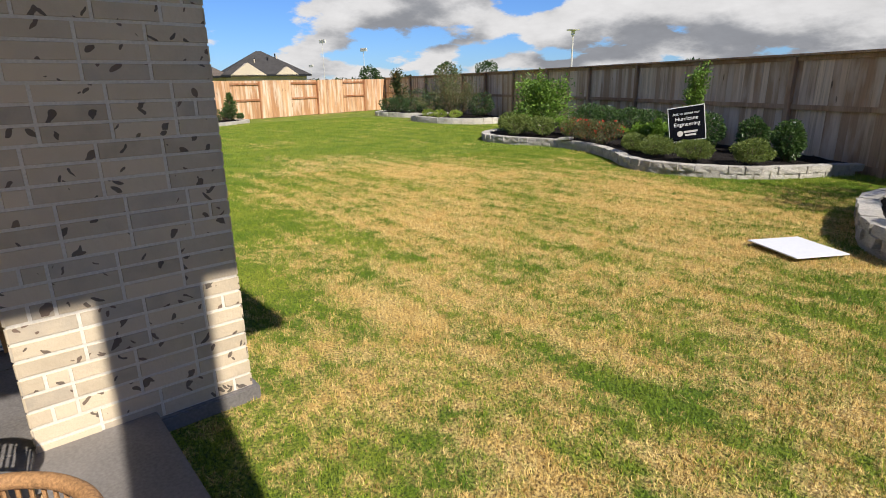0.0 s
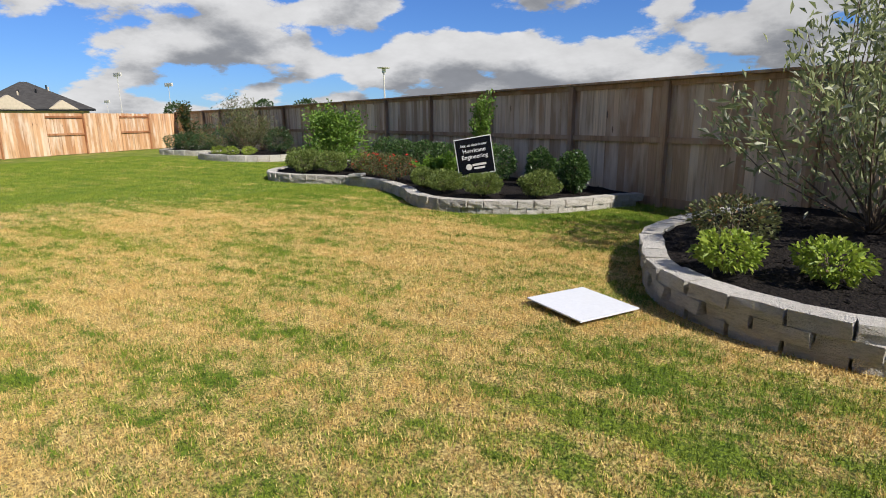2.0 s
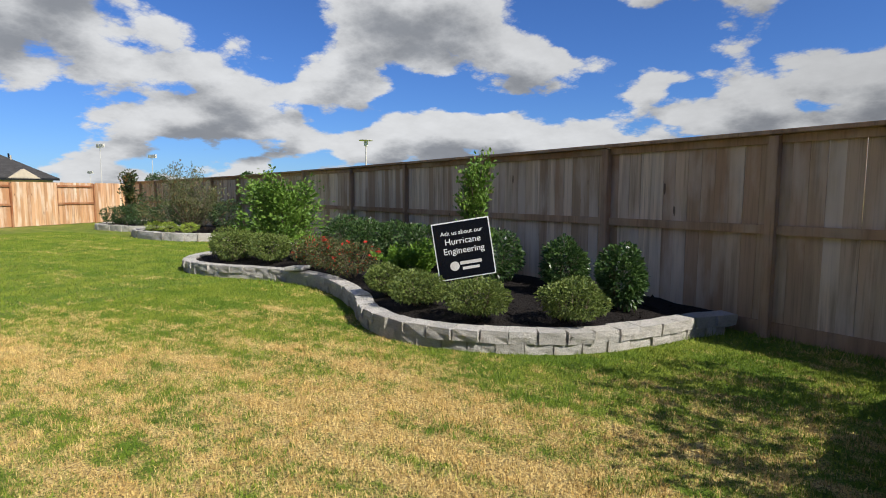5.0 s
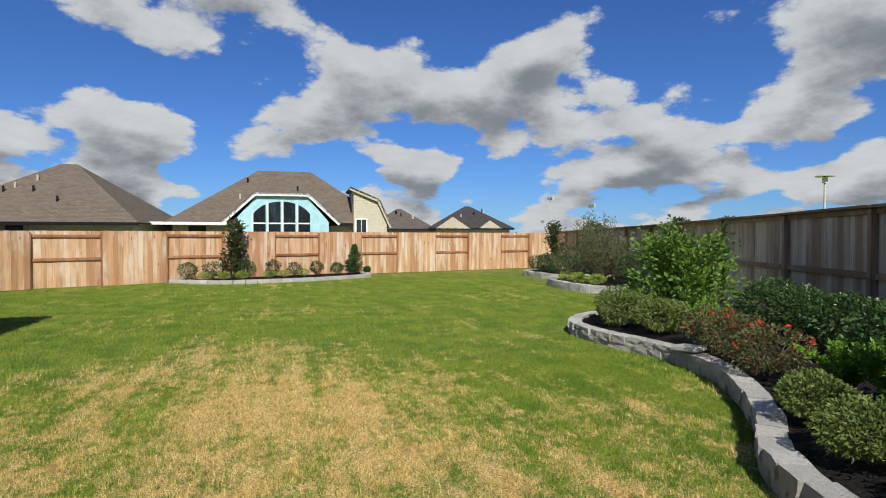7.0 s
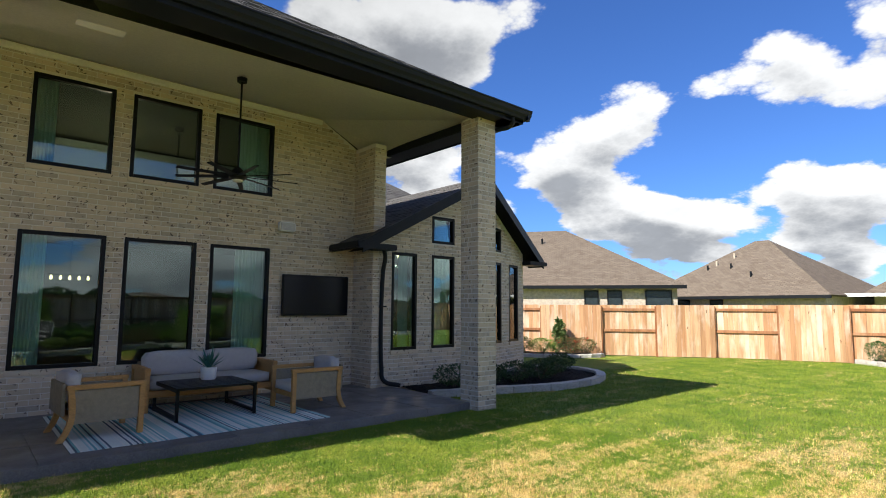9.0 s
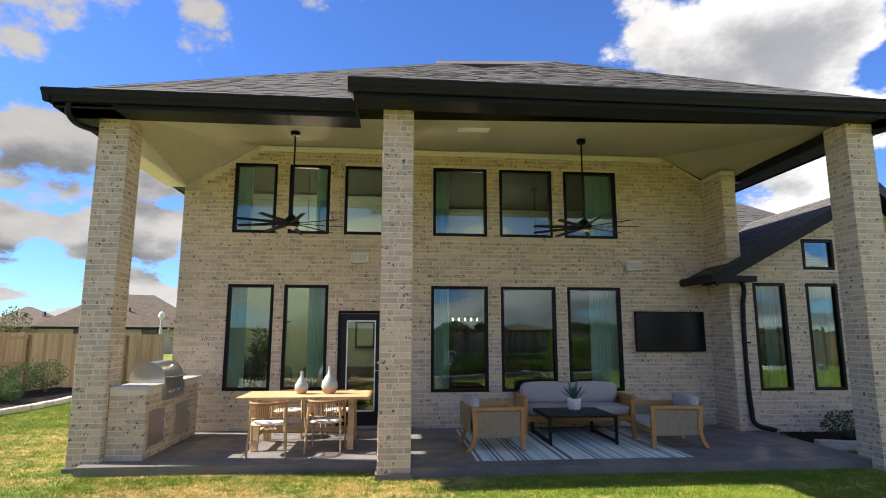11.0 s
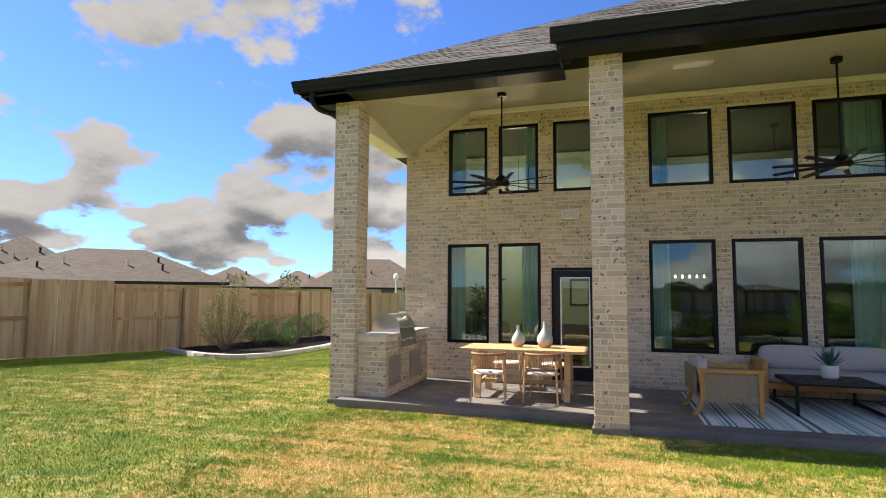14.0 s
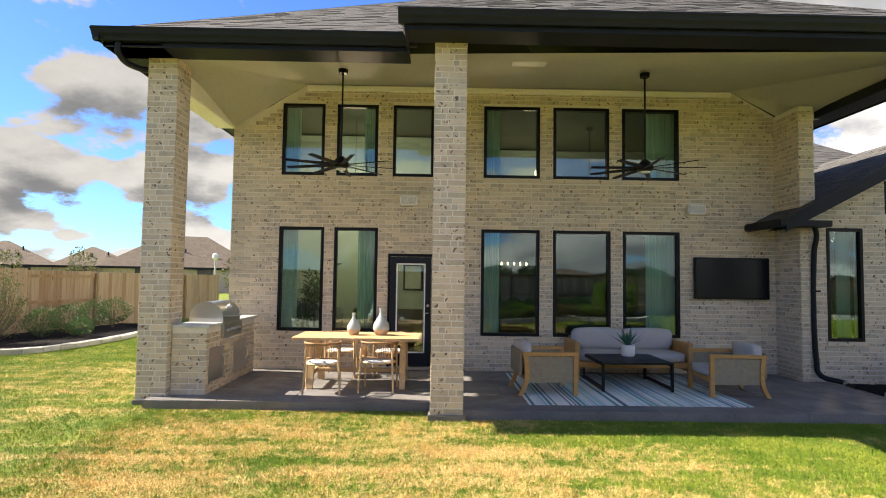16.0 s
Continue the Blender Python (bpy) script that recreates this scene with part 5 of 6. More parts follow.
def cushion(parent, x0, x1, y0, y1, z0, z1, name="cushion", m=None):
    b = bmesh.new()
    add_box(b, x0, x1, y0, y1, z0, z1)
    bmesh.ops.subdivide_edges(b, edges=b.edges[:], cuts=3, use_grid_fill=True)
    c = Vector(((x0 + x1) / 2, (y0 + y1) / 2, (z0 + z1) / 2))
    hs = Vector(((x1 - x0) / 2, (y1 - y0) / 2, (z1 - z0) / 2))
    for v in b.verts:
        d = v.co - c
        q = Vector((d.x / hs.x, d.y / hs.y, d.z / hs.z))
        k = [abs(t) for t in q]
        puff = 1 + 0.10 * (1 - min(1, sorted(k)[1]) ** 2)
        round_off = 1 - 0.07 * (sorted(k)[1] > 0.95)
        v.co = c + d * puff * round_off
    if m is not None:
        bmesh.ops.transform(b, matrix=m, verts=b.verts[:])
    return smooth(part(name, b, M["cushion"], parent), 80)


def armchair(label, m):
    """Teak lounge chair facing +x; woven side panels in the frame."""
    c = thing("armchair", label, "armchair", m, "patio armchairs")
    for s, name in ((-1, "arm"), (1, "arm")):
        y = s * 0.36
        b = bmesh.new()
        add_box(b, -0.40, 0.40, y - 0.035, y + 0.035, 0.55, 0.60, 0.008)
        part(name, b, M["teak"], c)
        part("leg", box(0.33, 0.39, y - 0.03, y + 0.03, 0.0, 0.55, 0.006), M["teak"], c)
        b = bmesh.new()
        rings = []
        for k in range(7):
            z = k * 0.55 / 6
            x0 = -0.36 - 0.10 * ((z - 0.28) / 0.28) ** 2 * (1 if z < 0.28 else 0.25)
            rings.append([b.verts.new((xx, yy, z)) for xx, yy in ((x0, y - 0.03), (x0 + 0.06, y - 0.03), (x0 + 0.06, y + 0.03), (x0, y + 0.03))])
        for ra, rb in zip(rings, rings[1:]):
            for i in range(4):
                b.faces.new((ra[i], ra[(i + 1) % 4], rb[(i + 1) % 4], rb[i]))
        b.faces.new(rings[0][::-1])
        b.faces.new(rings[-1])
        part("leg", b, M["teak"], c)
        part("side_panel", box(-0.32, 0.33, y - 0.012, y + 0.012, 0.18, 0.54), M["mesh"], c, "taupe woven side panel")
    part("seat_frame", box(-0.36, 0.36, -0.33, 0.33, 0.20, 0.27, 0.008), M["teak"], c)
    b = box(-0.43, -0.39, -0.33, 0.33, 0.27, 0.62, 0.008)
    part("backrest", b, M["mesh"], c)
    cushion(c, -0.30, 0.38, -0.31, 0.31, 0.27, 0.40, "seat_cushion")
    cushion(c, -0.40, -0.24, -0.29, 0.29, 0.40, 0.72, "back_cushion")
    return c


armchair("teak lounge chair with grey cushions and woven panels on the rug", pose(1.80, -1.70, SLAB + 0.012, 0, 0, 3))
armchair("teak lounge chair with grey cushions at the rug's edge", pose(4.47, -1.73, SLAB + 0.012, 0, 0, 178))

sofa = thing("sofa", "two-seat teak sofa with grey cushions against the brick wall", "sofa", pose(3.45, -0.42, SLAB))
for s in (-1, 1):
    x = s * 0.93
    part("arm", box(x - 0.04, x + 0.04, -0.42, 0.36, 0.56, 0.62, 0.008), M["teak"], sofa)
    part("side_panel", box(x - 0.015, x + 0.015, -0.36, 0.32, 0.15, 0.56), M["teak"], sofa)
    part("leg", box(x - 0.035, x + 0.035, -0.42, -0.35, 0.0, 0.56, 0.006), M["teak"], sofa)
    part("leg", box(x - 0.035, x + 0.035, 0.30, 0.36, 0.0, 0.56, 0.006), M["teak"], sofa)
    cushion(sofa, min(0, s * 0.88), max(0, s * 0.88), -0.40, 0.30, 0.30, 0.45, "seat_cushion")
    cushion(sofa, min(s * 0.015, s * 0.84), max(s * 0.015, s * 0.84), 0.12, 0.29, 0.46, 0.80, "back_cushion")
part("seat_frame", box(-0.9, 0.9, -0.40, 0.34, 0.21, 0.30, 0.008), M["teak"], sofa)
part("backrest", box(-0.9, 0.9, 0.31, 0.35, 0.30, 0.66, 0.008), M["mesh"], sofa)

ct = thing("coffee_table", "black metal coffee table with slatted top on the rug", "coffee table", pose(3.17, -1.22, SLAB + 0.012) @ Matrix.Diagonal((0.94, 1.1, 1.12, 1)))
for k in range(9):
    y = -0.46 + k * 0.115
    part("slat", box(-0.56, 0.56, y - 0.055, y + 0.05, 0.355, 0.38, 0.004), M["black"], ct)
for x in (-0.54, 0.54):
    part("top_rail", box(x - 0.02, x + 0.02, -0.50, 0.50, 0.33, 0.372, 0.004), M["black"], ct)
    part("foot_rail", box(x - 0.02, x + 0.02, -0.46, 0.46, 0.02, 0.06, 0.004), M["black"], ct)
    for y in (-0.48, 0.48):
        part("leg", box(x - 0.02, x + 0.02, y - 0.02, y + 0.02, 0.0, 0.35, 0.004), M["black"], ct)

pot = thing("potted_agave", "blue-green agave in a white ceramic pot on the table", "potted plant", pose(3.27, -1.05, SLAB + 0.438) @ Matrix.Scale(1.22, 4))
smooth(part("pot", lathe([(0.075, 0), (0.088, 0.02), (0.09, 0.14), (0.078, 0.145), (0.074, 0.13), (0.02, 0.125)]), M["white"], pot))
AG = leaf_material("agave_leaf", (0.03, 0.12, 0.10), (0.08, 0.22, 0.17))
for k in range(20):
    a, lean, l = k * 2.4, 0.25 + 0.75 * (k / 20), random.Random(k).uniform(0.22, 0.34)
    d = Vector((math.cos(a) * lean, math.sin(a) * lean, 1.1 - 0.5 * lean)).normalized()
    s3 = Vector((-math.sin(a), math.cos(a), 0)) * 0.016
    b = bmesh.new()
    o0 = Vector((0, 0, 0.12))
    q = [b.verts.new(v) for v in (o0 - s3 * 0.6, o0 + s3 * 0.6, o0 + d * l * 0.5 + s3, o0 + d * l + Vector((0, 0, -0.02)), o0 + d * l * 0.5 - s3, o0 + d * l * 0.5 - Vector((0, 0, 0.012)))]
    b.faces.new((q[0], q[1], q[2], q[5]))
    b.faces.new((q[0], q[5], q[4]))
    b.faces.new((q[5], q[2], q[3]))
    b.faces.new((q[5], q[3], q[4]))
    part("leaf_blade", b, AG, pot)


def rug_material():
    n = Nodes("striped_rug", 0.95, 0, 0.15)
    sx = n.t.nodes.new("ShaderNodeSeparateXYZ")
    n.link(n.co, sx.inputs[0])
    cmb = n.t.nodes.new("ShaderNodeCombineXYZ")
    n.link(n.math("FLOOR", n.math("MULTIPLY", sx.outputs[0], 46.0)), cmb.inputs[0])
    wn = n.t.nodes.new("ShaderNodeTexWhiteNoise")
    n.link(cmb.outputs[0], wn.inputs["Vector"])
    ramp2 = n.t.nodes.new("ShaderNodeValToRGB")
    ramp2.color_ramp.interpolation = "CONSTANT"
    e = ramp2.color_ramp.elements
    for i, (p, c) in enumerate(((0.0, (0.72, 0.76, 0.72)), (0.42, (0.12, 0.40, 0.42)), (0.58, (0.40, 0.62, 0.62)), (0.78, (0.03, 0.07, 0.12)), (0.86, (0.80, 0.80, 0.74)))):
        el = e[i] if i < 2 else e.new(p)
        el.position, el.color = p, (*c, 1)
    n.link(wn.outputs["Value"], ramp2.inputs[0])
    c = n.mix(n.span(n.noise(220, 3), 0.4, 0.6, 0, 0.35), ramp2.outputs[0], (0.45, 0.47, 0.46))
    return n.color(c).bump(n.noise(260, 3), 0.4, 0.003).m


b = bmesh.new()
bmesh.ops.create_grid(b, x_segments=40, y_segments=30, size=0.5)
for v in b.verts:
    v.co = Vector((v.co.x * 2.96, v.co.y * 2.4, 0.006 + 0.004 * noise.noise(v.co * 6)))
bmesh.ops.solidify(b, geom=b.faces[:], thickness=0.006)
tagged(part("rug", b, rug_material()), "flat-woven teal, white and navy striped rug", "rug").matrix_basis = pose(2.9, -1.42, SLAB + 0.004)

table = thing("dining_table", "pale oak outdoor dining table with angled legs", "table", pose(-0.95, -1.33, SLAB))
for k in range(5):
    y = -0.46 + k * 0.185
    part("plank", box(-0.95, 0.95, y, y + 0.181, 0.705, 0.745, 0.004), M["oak"], table)
for x in (-0.62, 0.62):
    for s in (-1, 1):
        b = bmesh.new()
        add_box(b, -0.045, 0.045, -0.03, 0.03, 0, 0.72, 0.005)
        bmesh.ops.transform(b, matrix=Matrix.Translation((x * 1.08, s * 0.40, 0)) @ Matrix.Rotation(s * 0.28, 4, "X"), verts=b.verts[:])
        part("leg", b, M["oak"], table)
    part("cross_rail", box(x * 1.08 - 0.03, x * 1.08 + 0.03, -0.33, 0.33, 0.18, 0.25, 0.005), M["oak"], table)
    part("cross_rail", box(x * 1.08 - 0.03, x * 1.08 + 0.03, -0.4, 0.4, 0.66, 0.705, 0.005), M["oak"], table)
part("stretcher", box(-0.66, 0.66, -0.03, 0.03, 0.19, 0.24, 0.005), M["oak"], table)


def dining_chair(label, m):
    """Round-backed wicker dining chair facing +y."""
    c = thing("dining_chair", label, "chair", m, "chairs round the table")
    for s in (-1, 1):
        part("leg", cyl(0.014, 0.018, (s * 0.25, -0.25, 0), (s * 0.22, -0.20, 0.62), 8), M["oak"], c)
        part("leg", cyl(0.014, 0.018, (s * 0.24, 0.24, 0), (s * 0.23, 0.20, 0.62), 8), M["oak"], c)
    arc = [(0.25 * math.sin(a), -0.02 - 0.24 * math.cos(a)) for a in [radians(-100 + 20 * i) for i in range(11)]]
    part("top_rail", tube([(x, y, 0.70) for x, y in arc], 0.017), M["wicker"], c)
    part("back_rail", tube([(x * 0.98, y * 0.98, 0.50) for x, y in arc], 0.010), M["wicker"], c)
    for i in range(33):
        a = radians(-100 + 200 * i / 32)
        x, y = 0.25 * math.sin(a), -0.02 - 0.24 * math.cos(a)
        part("cord", cyl(0.005, 0.005, (x, y, 0.70), (x * 0.98, y * 0.98, 0.50), 5), M["wicker"], c)
    part("seat_ring", tube([(0.23 * math.sin(2 * math.pi * i / 12), 0.23 * math.cos(2 * math.pi * i / 12), 0.41) for i in range(13)], 0.013), M["oak"], c)
    smooth(part("seat", lathe([(0.05, 0.405), (0.20, 0.40), (0.222, 0.415), (0.215, 0.435), (0.1, 0.44)]), M["board"], c, "white woven cord seat"))
    return c


ch = dining_chair("round-backed wicker dining chair with a white cord seat", pose(-1.40, -1.92, SLAB, 0, 0, 8))
for x, y, a in ((-0.62, -1.74, -4), (-1.35, -0.62, 182), (-0.55, -0.62, 176)):
    copy_thing(ch, pose(x, y, SLAB, 0, 0, a))


def vase_material():
    n = Nodes("glazed_vase", 0.45, 0, 0.5)
    sx = n.t.nodes.new("ShaderNodeSeparateXYZ")
    n.link(n.co, sx.inputs[0])
    edge = n.math("ADD", sx.outputs[2], n.math("MULTIPLY", n.noise(18, 4, (1, 1, 0.2)), 0.08))
    c = n.mix(n.math("GREATER_THAN", edge, 0.125), (0.50, 0.32, 0.20), (0.40, 0.46, 0.46))
    c = n.mix(n.span(n.noise(30, 4), 0.4, 0.7, 0, 0.4), c, (0.30, 0.34, 0.34))
    return n.color(c).m


M["vase"] = vase_material()
for x, y, k, lab in ((-1.06, -1.3, 0.82, "small two-tone glazed bottle vase on the table"), (-0.64, -1.28, 1.0, "tall two-tone glazed bottle vase on the table")):
    v = thing("vase", lab, "vase", pose(x, y, SLAB + 0.745), "table vases")
    smooth(part("body", lathe([(0.07 * k, 0), (0.10 * k, 0.03 * k), (0.125 * k, 0.10 * k), (0.118 * k, 0.17 * k), (0.07 * k, 0.25 * k), (0.034 * k, 0.30 * k), (0.026 * k, 0.36 * k), (0.032 * k, 0.41 * k), (0.024 * k, 0.41 * k), (0.02 * k, 0.36 * k)], 28), M["vase"], v))

# grill island
isl = thing("grill_island", "tan brick outdoor kitchen island with pale stone counter", "outdoor kitchen")
ix0, ix1, iy0, iy1, iz = -3.405, -2.93, -2.22, -0.22, 1.02
part("core", box(ix0, ix1 - 0.006, iy0 + 0.006, iy1, SLAB - 0.01, iz), M["mortar"], isl)
tagged(part("brickwork", brick_faces(facing(ix0, iy0 + 0.006, 0), brick_boxes(0, ix1 - ix0, SLAB, lambda u: iz, [], rng)), M["brick"], isl), kind="stuff")
DH = [(0.10, 0.62, 0.26, 0.72), (1.02, 1.62, 0.26, 0.72), (0.48, 1.26, 0.80, 1.1)]
tagged(part("brickwork", brick_faces(facing(ix1 - 0.006, iy0, 90), brick_boxes(0, iy1 - iy0, SLAB, lambda u: iz, DH, rng)), M["brick"], isl), kind="stuff")
for a, b2 in ((iy0 - 0.03, iy0 + 0.50), (iy0 + 1.24, iy1)):
    part("counter", box(ix0, ix1 + 0.04, a, b2, iz, iz + 0.04, 0.006), M["granite"], isl)
for a, b2, c0, c1 in DH[:2]:
    d = part("door", box(ix1 - 0.012, ix1 + 0.012, iy0 + a, iy0 + b2, c0, c1, 0.004), M["steel"], isl, "brushed steel access door")
    part("door_handle", tube([(ix1 + 0.012, iy0 + b2 - 0.08, c0 + 0.13), (ix1 + 0.04, iy0 + b2 - 0.08, c0 + 0.16), (ix1 + 0.04, iy0 + b2 - 0.08, c1 - 0.16), (ix1 + 0.012, iy0 + b2 - 0.08, c1 - 0.13)], 0.007), M["steel"], d)
gr = thing("gas_grill", "stainless steel built-in gas grill with closed hood", "grill")
gy0, gy1 = iy0 + 0.50, iy0 + 1.24
part("firebox", box(ix0 + 0.03, ix1 + 0.03, gy0, gy1, 0.82, iz + 0.03, 0.006), M["steel"], gr)
prof = [(ix1 + 0.02, iz + 0.03)] + [(ix0 + 0.245 + 0.245 * math.cos(radians(a)), iz + 0.10 + 0.235 * math.sin(radians(a))) for a in range(0, 181, 15)] + [(ix0 + 0.0, iz + 0.03)]
b = bmesh.new()
ra = [b.verts.new((x, gy0 + 0.02, z)) for x, z in prof]
rb = [b.verts.new((x, gy1 - 0.02, z)) for x, z in prof]
for i in range(len(prof)):
    j = (i + 1) % len(prof)
    b.faces.new((ra[i], ra[j], rb[j], rb[i]))
b.faces.new(ra[::-1])
b.faces.new(rb)
bmesh.ops.recalc_face_normals(b, faces=b.faces[:])
smooth(part("hood", b, M["steel"], gr), 35)
part("hood_handle", tube([(ix1 + 0.0, gy0 + 0.06, iz + 0.13), (ix1 + 0.055, gy0 + 0.08, iz + 0.12), (ix1 + 0.055, gy1 - 0.08, iz + 0.12), (ix1 + 0.0, gy1 - 0.06, iz + 0.13)], 0.011), M["steel"], gr)
part("thermometer", cyl(0.03, 0.03, (ix1 - 0.04, (gy0 + gy1) / 2, iz + 0.24), (ix1 + 0.0, (gy0 + gy1) / 2, iz + 0.27), 16), M["white"], gr)
part("control_panel", box(ix1 + 0.03, ix1 + 0.045, gy0, gy1, 0.84, iz + 0.01, 0.003), M["steel"], gr)
for k in range(4):
    y = gy0 + 0.13 + k * 0.16
    part("knob", cyl(0.026, 0.022, (ix1 + 0.045, y, 0.93), (ix1 + 0.08, y, 0.93), 14), M["steel"], gr)

# television and wall lamps
tv = thing("television", "black flat television mounted on the brick wall", "television")
part("bezel", box(4.8, 6.15, -0.10, -0.05, 1.44, 2.18, 0.008), M["black"], tv)
part("screen", box(4.825, 6.125, -0.104, -0.095, 1.47, 2.155), M["screen"], tv)
part("mount", box(5.3, 5.6, -0.05, 0.0, 1.7, 1.95), M["black"], tv)
for x0, z0 in ((-0.46, 3.03), (4.69, 2.95)):
    sp = thing("outdoor_speaker", "white wedge-shaped outdoor speaker on the brick wall", "speaker", group="wall speakers")
    b = bmesh.new()
    add_box(b, x0, x0 + 0.31, -0.15, -0.03, z0, z0 + 0.17, 0.02)
    part("cabinet", b, M["white"], sp)
    part("grille", box(x0 + 0.02, x0 + 0.29, -0.156, -0.145, z0 + 0.02, z0 + 0.15, 0.004), M["granite"], sp)
    part("bracket", box(x0 + 0.13, x0 + 0.18, -0.03, 0.0, z0 + 0.05, z0 + 0.12), M["black"], sp)


def ceiling_fan(x, y, ztop, z, turn):
    f = thing("ceiling_fan", "black nine-blade ceiling fan on a long downrod", "ceiling fan", pose(x, y, 0, 0, 0, turn), "patio fans")
    part("canopy", lathe([(0.07, ztop - 0.06), (0.075, ztop), (0.03, ztop + 0.02)]), M["black"], f)
    part("downrod", cyl(0.014, 0.014, (0, 0, z + 0.1), (0, 0, ztop - 0.03), 10), M["black"], f)
    smooth(part("motor", lathe([(0.05, z - 0.06), (0.11, z - 0.04), (0.13, z + 0.01), (0.10, z + 0.07), (0.04, z + 0.13)]), M["black"], f), 30)
    for k in range(9):
        a = 2 * math.pi * k / 9
        b = bmesh.new()
        add_box(b, 0.11, 0.86, -0.045, 0.045, -0.006, 0.006, 0.003)
        for v in b.verts:
            v.co.y *= 1.1 - 0.45 * (v.co.x - 0.1)
            v.co.z -= 0.02 * v.co.x
        bmesh.ops.transform(b, matrix=Matrix.Translation((0, 0, z)) @ Matrix.Rotation(a, 4, "Z") @ Matrix.Rotation(0.2, 4, "X"), verts=b.verts[:])
        part("blade", b, M["black"], f)
    part("light_kit", lathe([(0.03, z - 0.085), (0.07, z - 0.075), (0.075, z - 0.055)]), M["white"], f)


ceiling_fan(-1.28, -1.5, 4.93, 3.45, 10)
ceiling_fan(3.39, -1.5, 4.96, 3.48, 25)
sk = thing("ceiling_vent", "white rectangular vent in the patio ceiling", "vent")
part("cover", box(1.25, 1.75, -2.2, -1.95, 4.86, 4.885, 0.004), M["white"], sk)

# lights that burn inside
for k, (x, y, z, e) in enumerate(((2.6, 3.2, 4.3, 22), (-1.6, 2.2, 3.9, 40), (8.8, 1.8, 2.9, 16))):
    lp = bpy.data.lights.new("room_light", "POINT")
    lp.energy, lp.color, lp.shadow_soft_size = e, (1.0, 0.80, 0.55), 0.12
    new("room_light", lp).location = (x, y, z - 0.25)
    pn = thing("pendant_lamp", "small warm glass pendant lamp inside the house", "lamp", pose(x, y, z), "room lamps")
    gm = bpy.data.materials.get("warm_bulb")
    if gm is None:
        n = Nodes("warm_bulb")
        n.b.inputs["Emission Color"].default_value, n.b.inputs["Emission Strength"].default_value = (1, 0.66, 0.32, 1), 4.0
        gm = n.m
    part("bulb", lathe([(0.02, -0.08), (0.07, -0.04), (0.08, 0.0), (0.04, 0.06)]), gm, pn)
    part("cord", cyl(0.006, 0.006, (0, 0, 0.05), (0, 0, 5.25 - z if z > 3 else 0.3), 6), M["black"], pn)

chand = thing("chandelier", "black linear chandelier with five warm bulbs inside", "lamp", pose(1.95, 2.5, 2.08))
part("bar", box(-0.34, 0.34, -0.012, 0.012, 0.05, 0.075, 0.004), M["black"], chand)
part("rod", cyl(0.007, 0.007, (0, 0, 0.07), (0, 0, 0.87), 8), M["black"], chand)
for k in range(5):
    part("bulb", lathe([(0.008, -0.028), (0.022, -0.012), (0.022, 0.008), (0.009, 0.05)], 12), bpy.data.materials["warm_bulb"], chand).location = (-0.28 + 0.14 * k, 0, 0)

sb = thing("sideboard", "dark wood sideboard inside the dining room", "sideboard", pose(-0.9, 3.2, 0.15))
part("body", box(-0.8, 0.8, -0.2, 0.2, 0.15, 0.85, 0.01), M["bark"], sb)
for x in (-0.72, 0.72):
    for y in (-0.15, 0.15):
        part("leg", box(x - 0.025, x + 0.025, y - 0.025, y + 0.025, 0, 0.15), M["bark"], sb)
for k in range(3):
    d = part("door", box(-0.78 + k * 0.53, -0.28 + k * 0.53, -0.215, -0.2, 0.18, 0.82, 0.004), M["bark"], sb)
    part("knob", cyl(0.015, 0.012, (-0.34 + k * 0.53, -0.215, 0.52), (-0.34 + k * 0.53, -0.235, 0.52), 10), M["steel"], d)
for x, z in ((-1.35, 1.75), (-0.35, 1.75)):
    pic = thing("framed_picture", "dark framed picture on the dining room wall", "picture", pose(x, 3.585, z), "wall pictures")
    part("frame", box(-0.24, 0.24, -0.03, 0.0, -0.32, 0.32, 0.006), M["black"], pic)
    part("print", box(-0.19, 0.19, -0.036, -0.028, -0.27, 0.27), M["granite"], pic)
wc = thing("side_chair", "white upholstered chair inside the dining room", "chair", pose(-1.85, 1.0, 0.15, 0, 0, 20))
cushion(wc, -0.27, 0.27, -0.27, 0.27, 0.36, 0.50, "seat")
cushion(wc, -0.27, 0.27, 0.18, 0.30, 0.50, 0.98, "backrest")
legs(wc, [(-0.22, -0.22), (0.22, -0.22), (-0.22, 0.22), (0.22, 0.22)], 0, 0.37, 0.035, M["oak"])

palm = thing("potted_palm", "leafy green palm inside the dining room window", "potted plant", pose(-2.3, 0.85, 0.15))
smooth(part("pot", lathe([(0.14, 0), (0.17, 0.3), (0.15, 0.3), (0.03, 0.28)]), M["white"], palm))
for k in range(12):
    rp = random.Random(k)
    a, tl = rp.uniform(0, 6.28), rp.uniform(1.0, 1.75)
    tip = Vector((math.cos(a) * 0.5, math.sin(a) * 0.3, tl))
    pp, dd = [], []
    for i in range(40):
        t = 0.4 + 0.6 * i / 40
        pp.append(Vector((tip.x * t * t, tip.y * t * t, 0.3 + tip.z * t - 0.25 * t * t)))
        dd.append(Vector((tip.x, tip.y, 0.1)) + Vector((rp.gauss(0, 0.5), rp.gauss(0, 0.5), rp.choice((-0.7, 0.3)))))
    part("frond", leaf_mesh(pp, dd, 0.24, rp, 0.10, 0.2), L["holly"], palm)

# ---- things on the lawn ----
brd = tagged(part("foam_board", box(-0.29, 0.29, -0.29, 0.29, 0, 0.012, 0.002), M["board"]), "blank white square board lying on the lawn", "board")
brd.matrix_basis = pose(-0.83, -7.88, 0.04, 1.0, -1, -27.4)

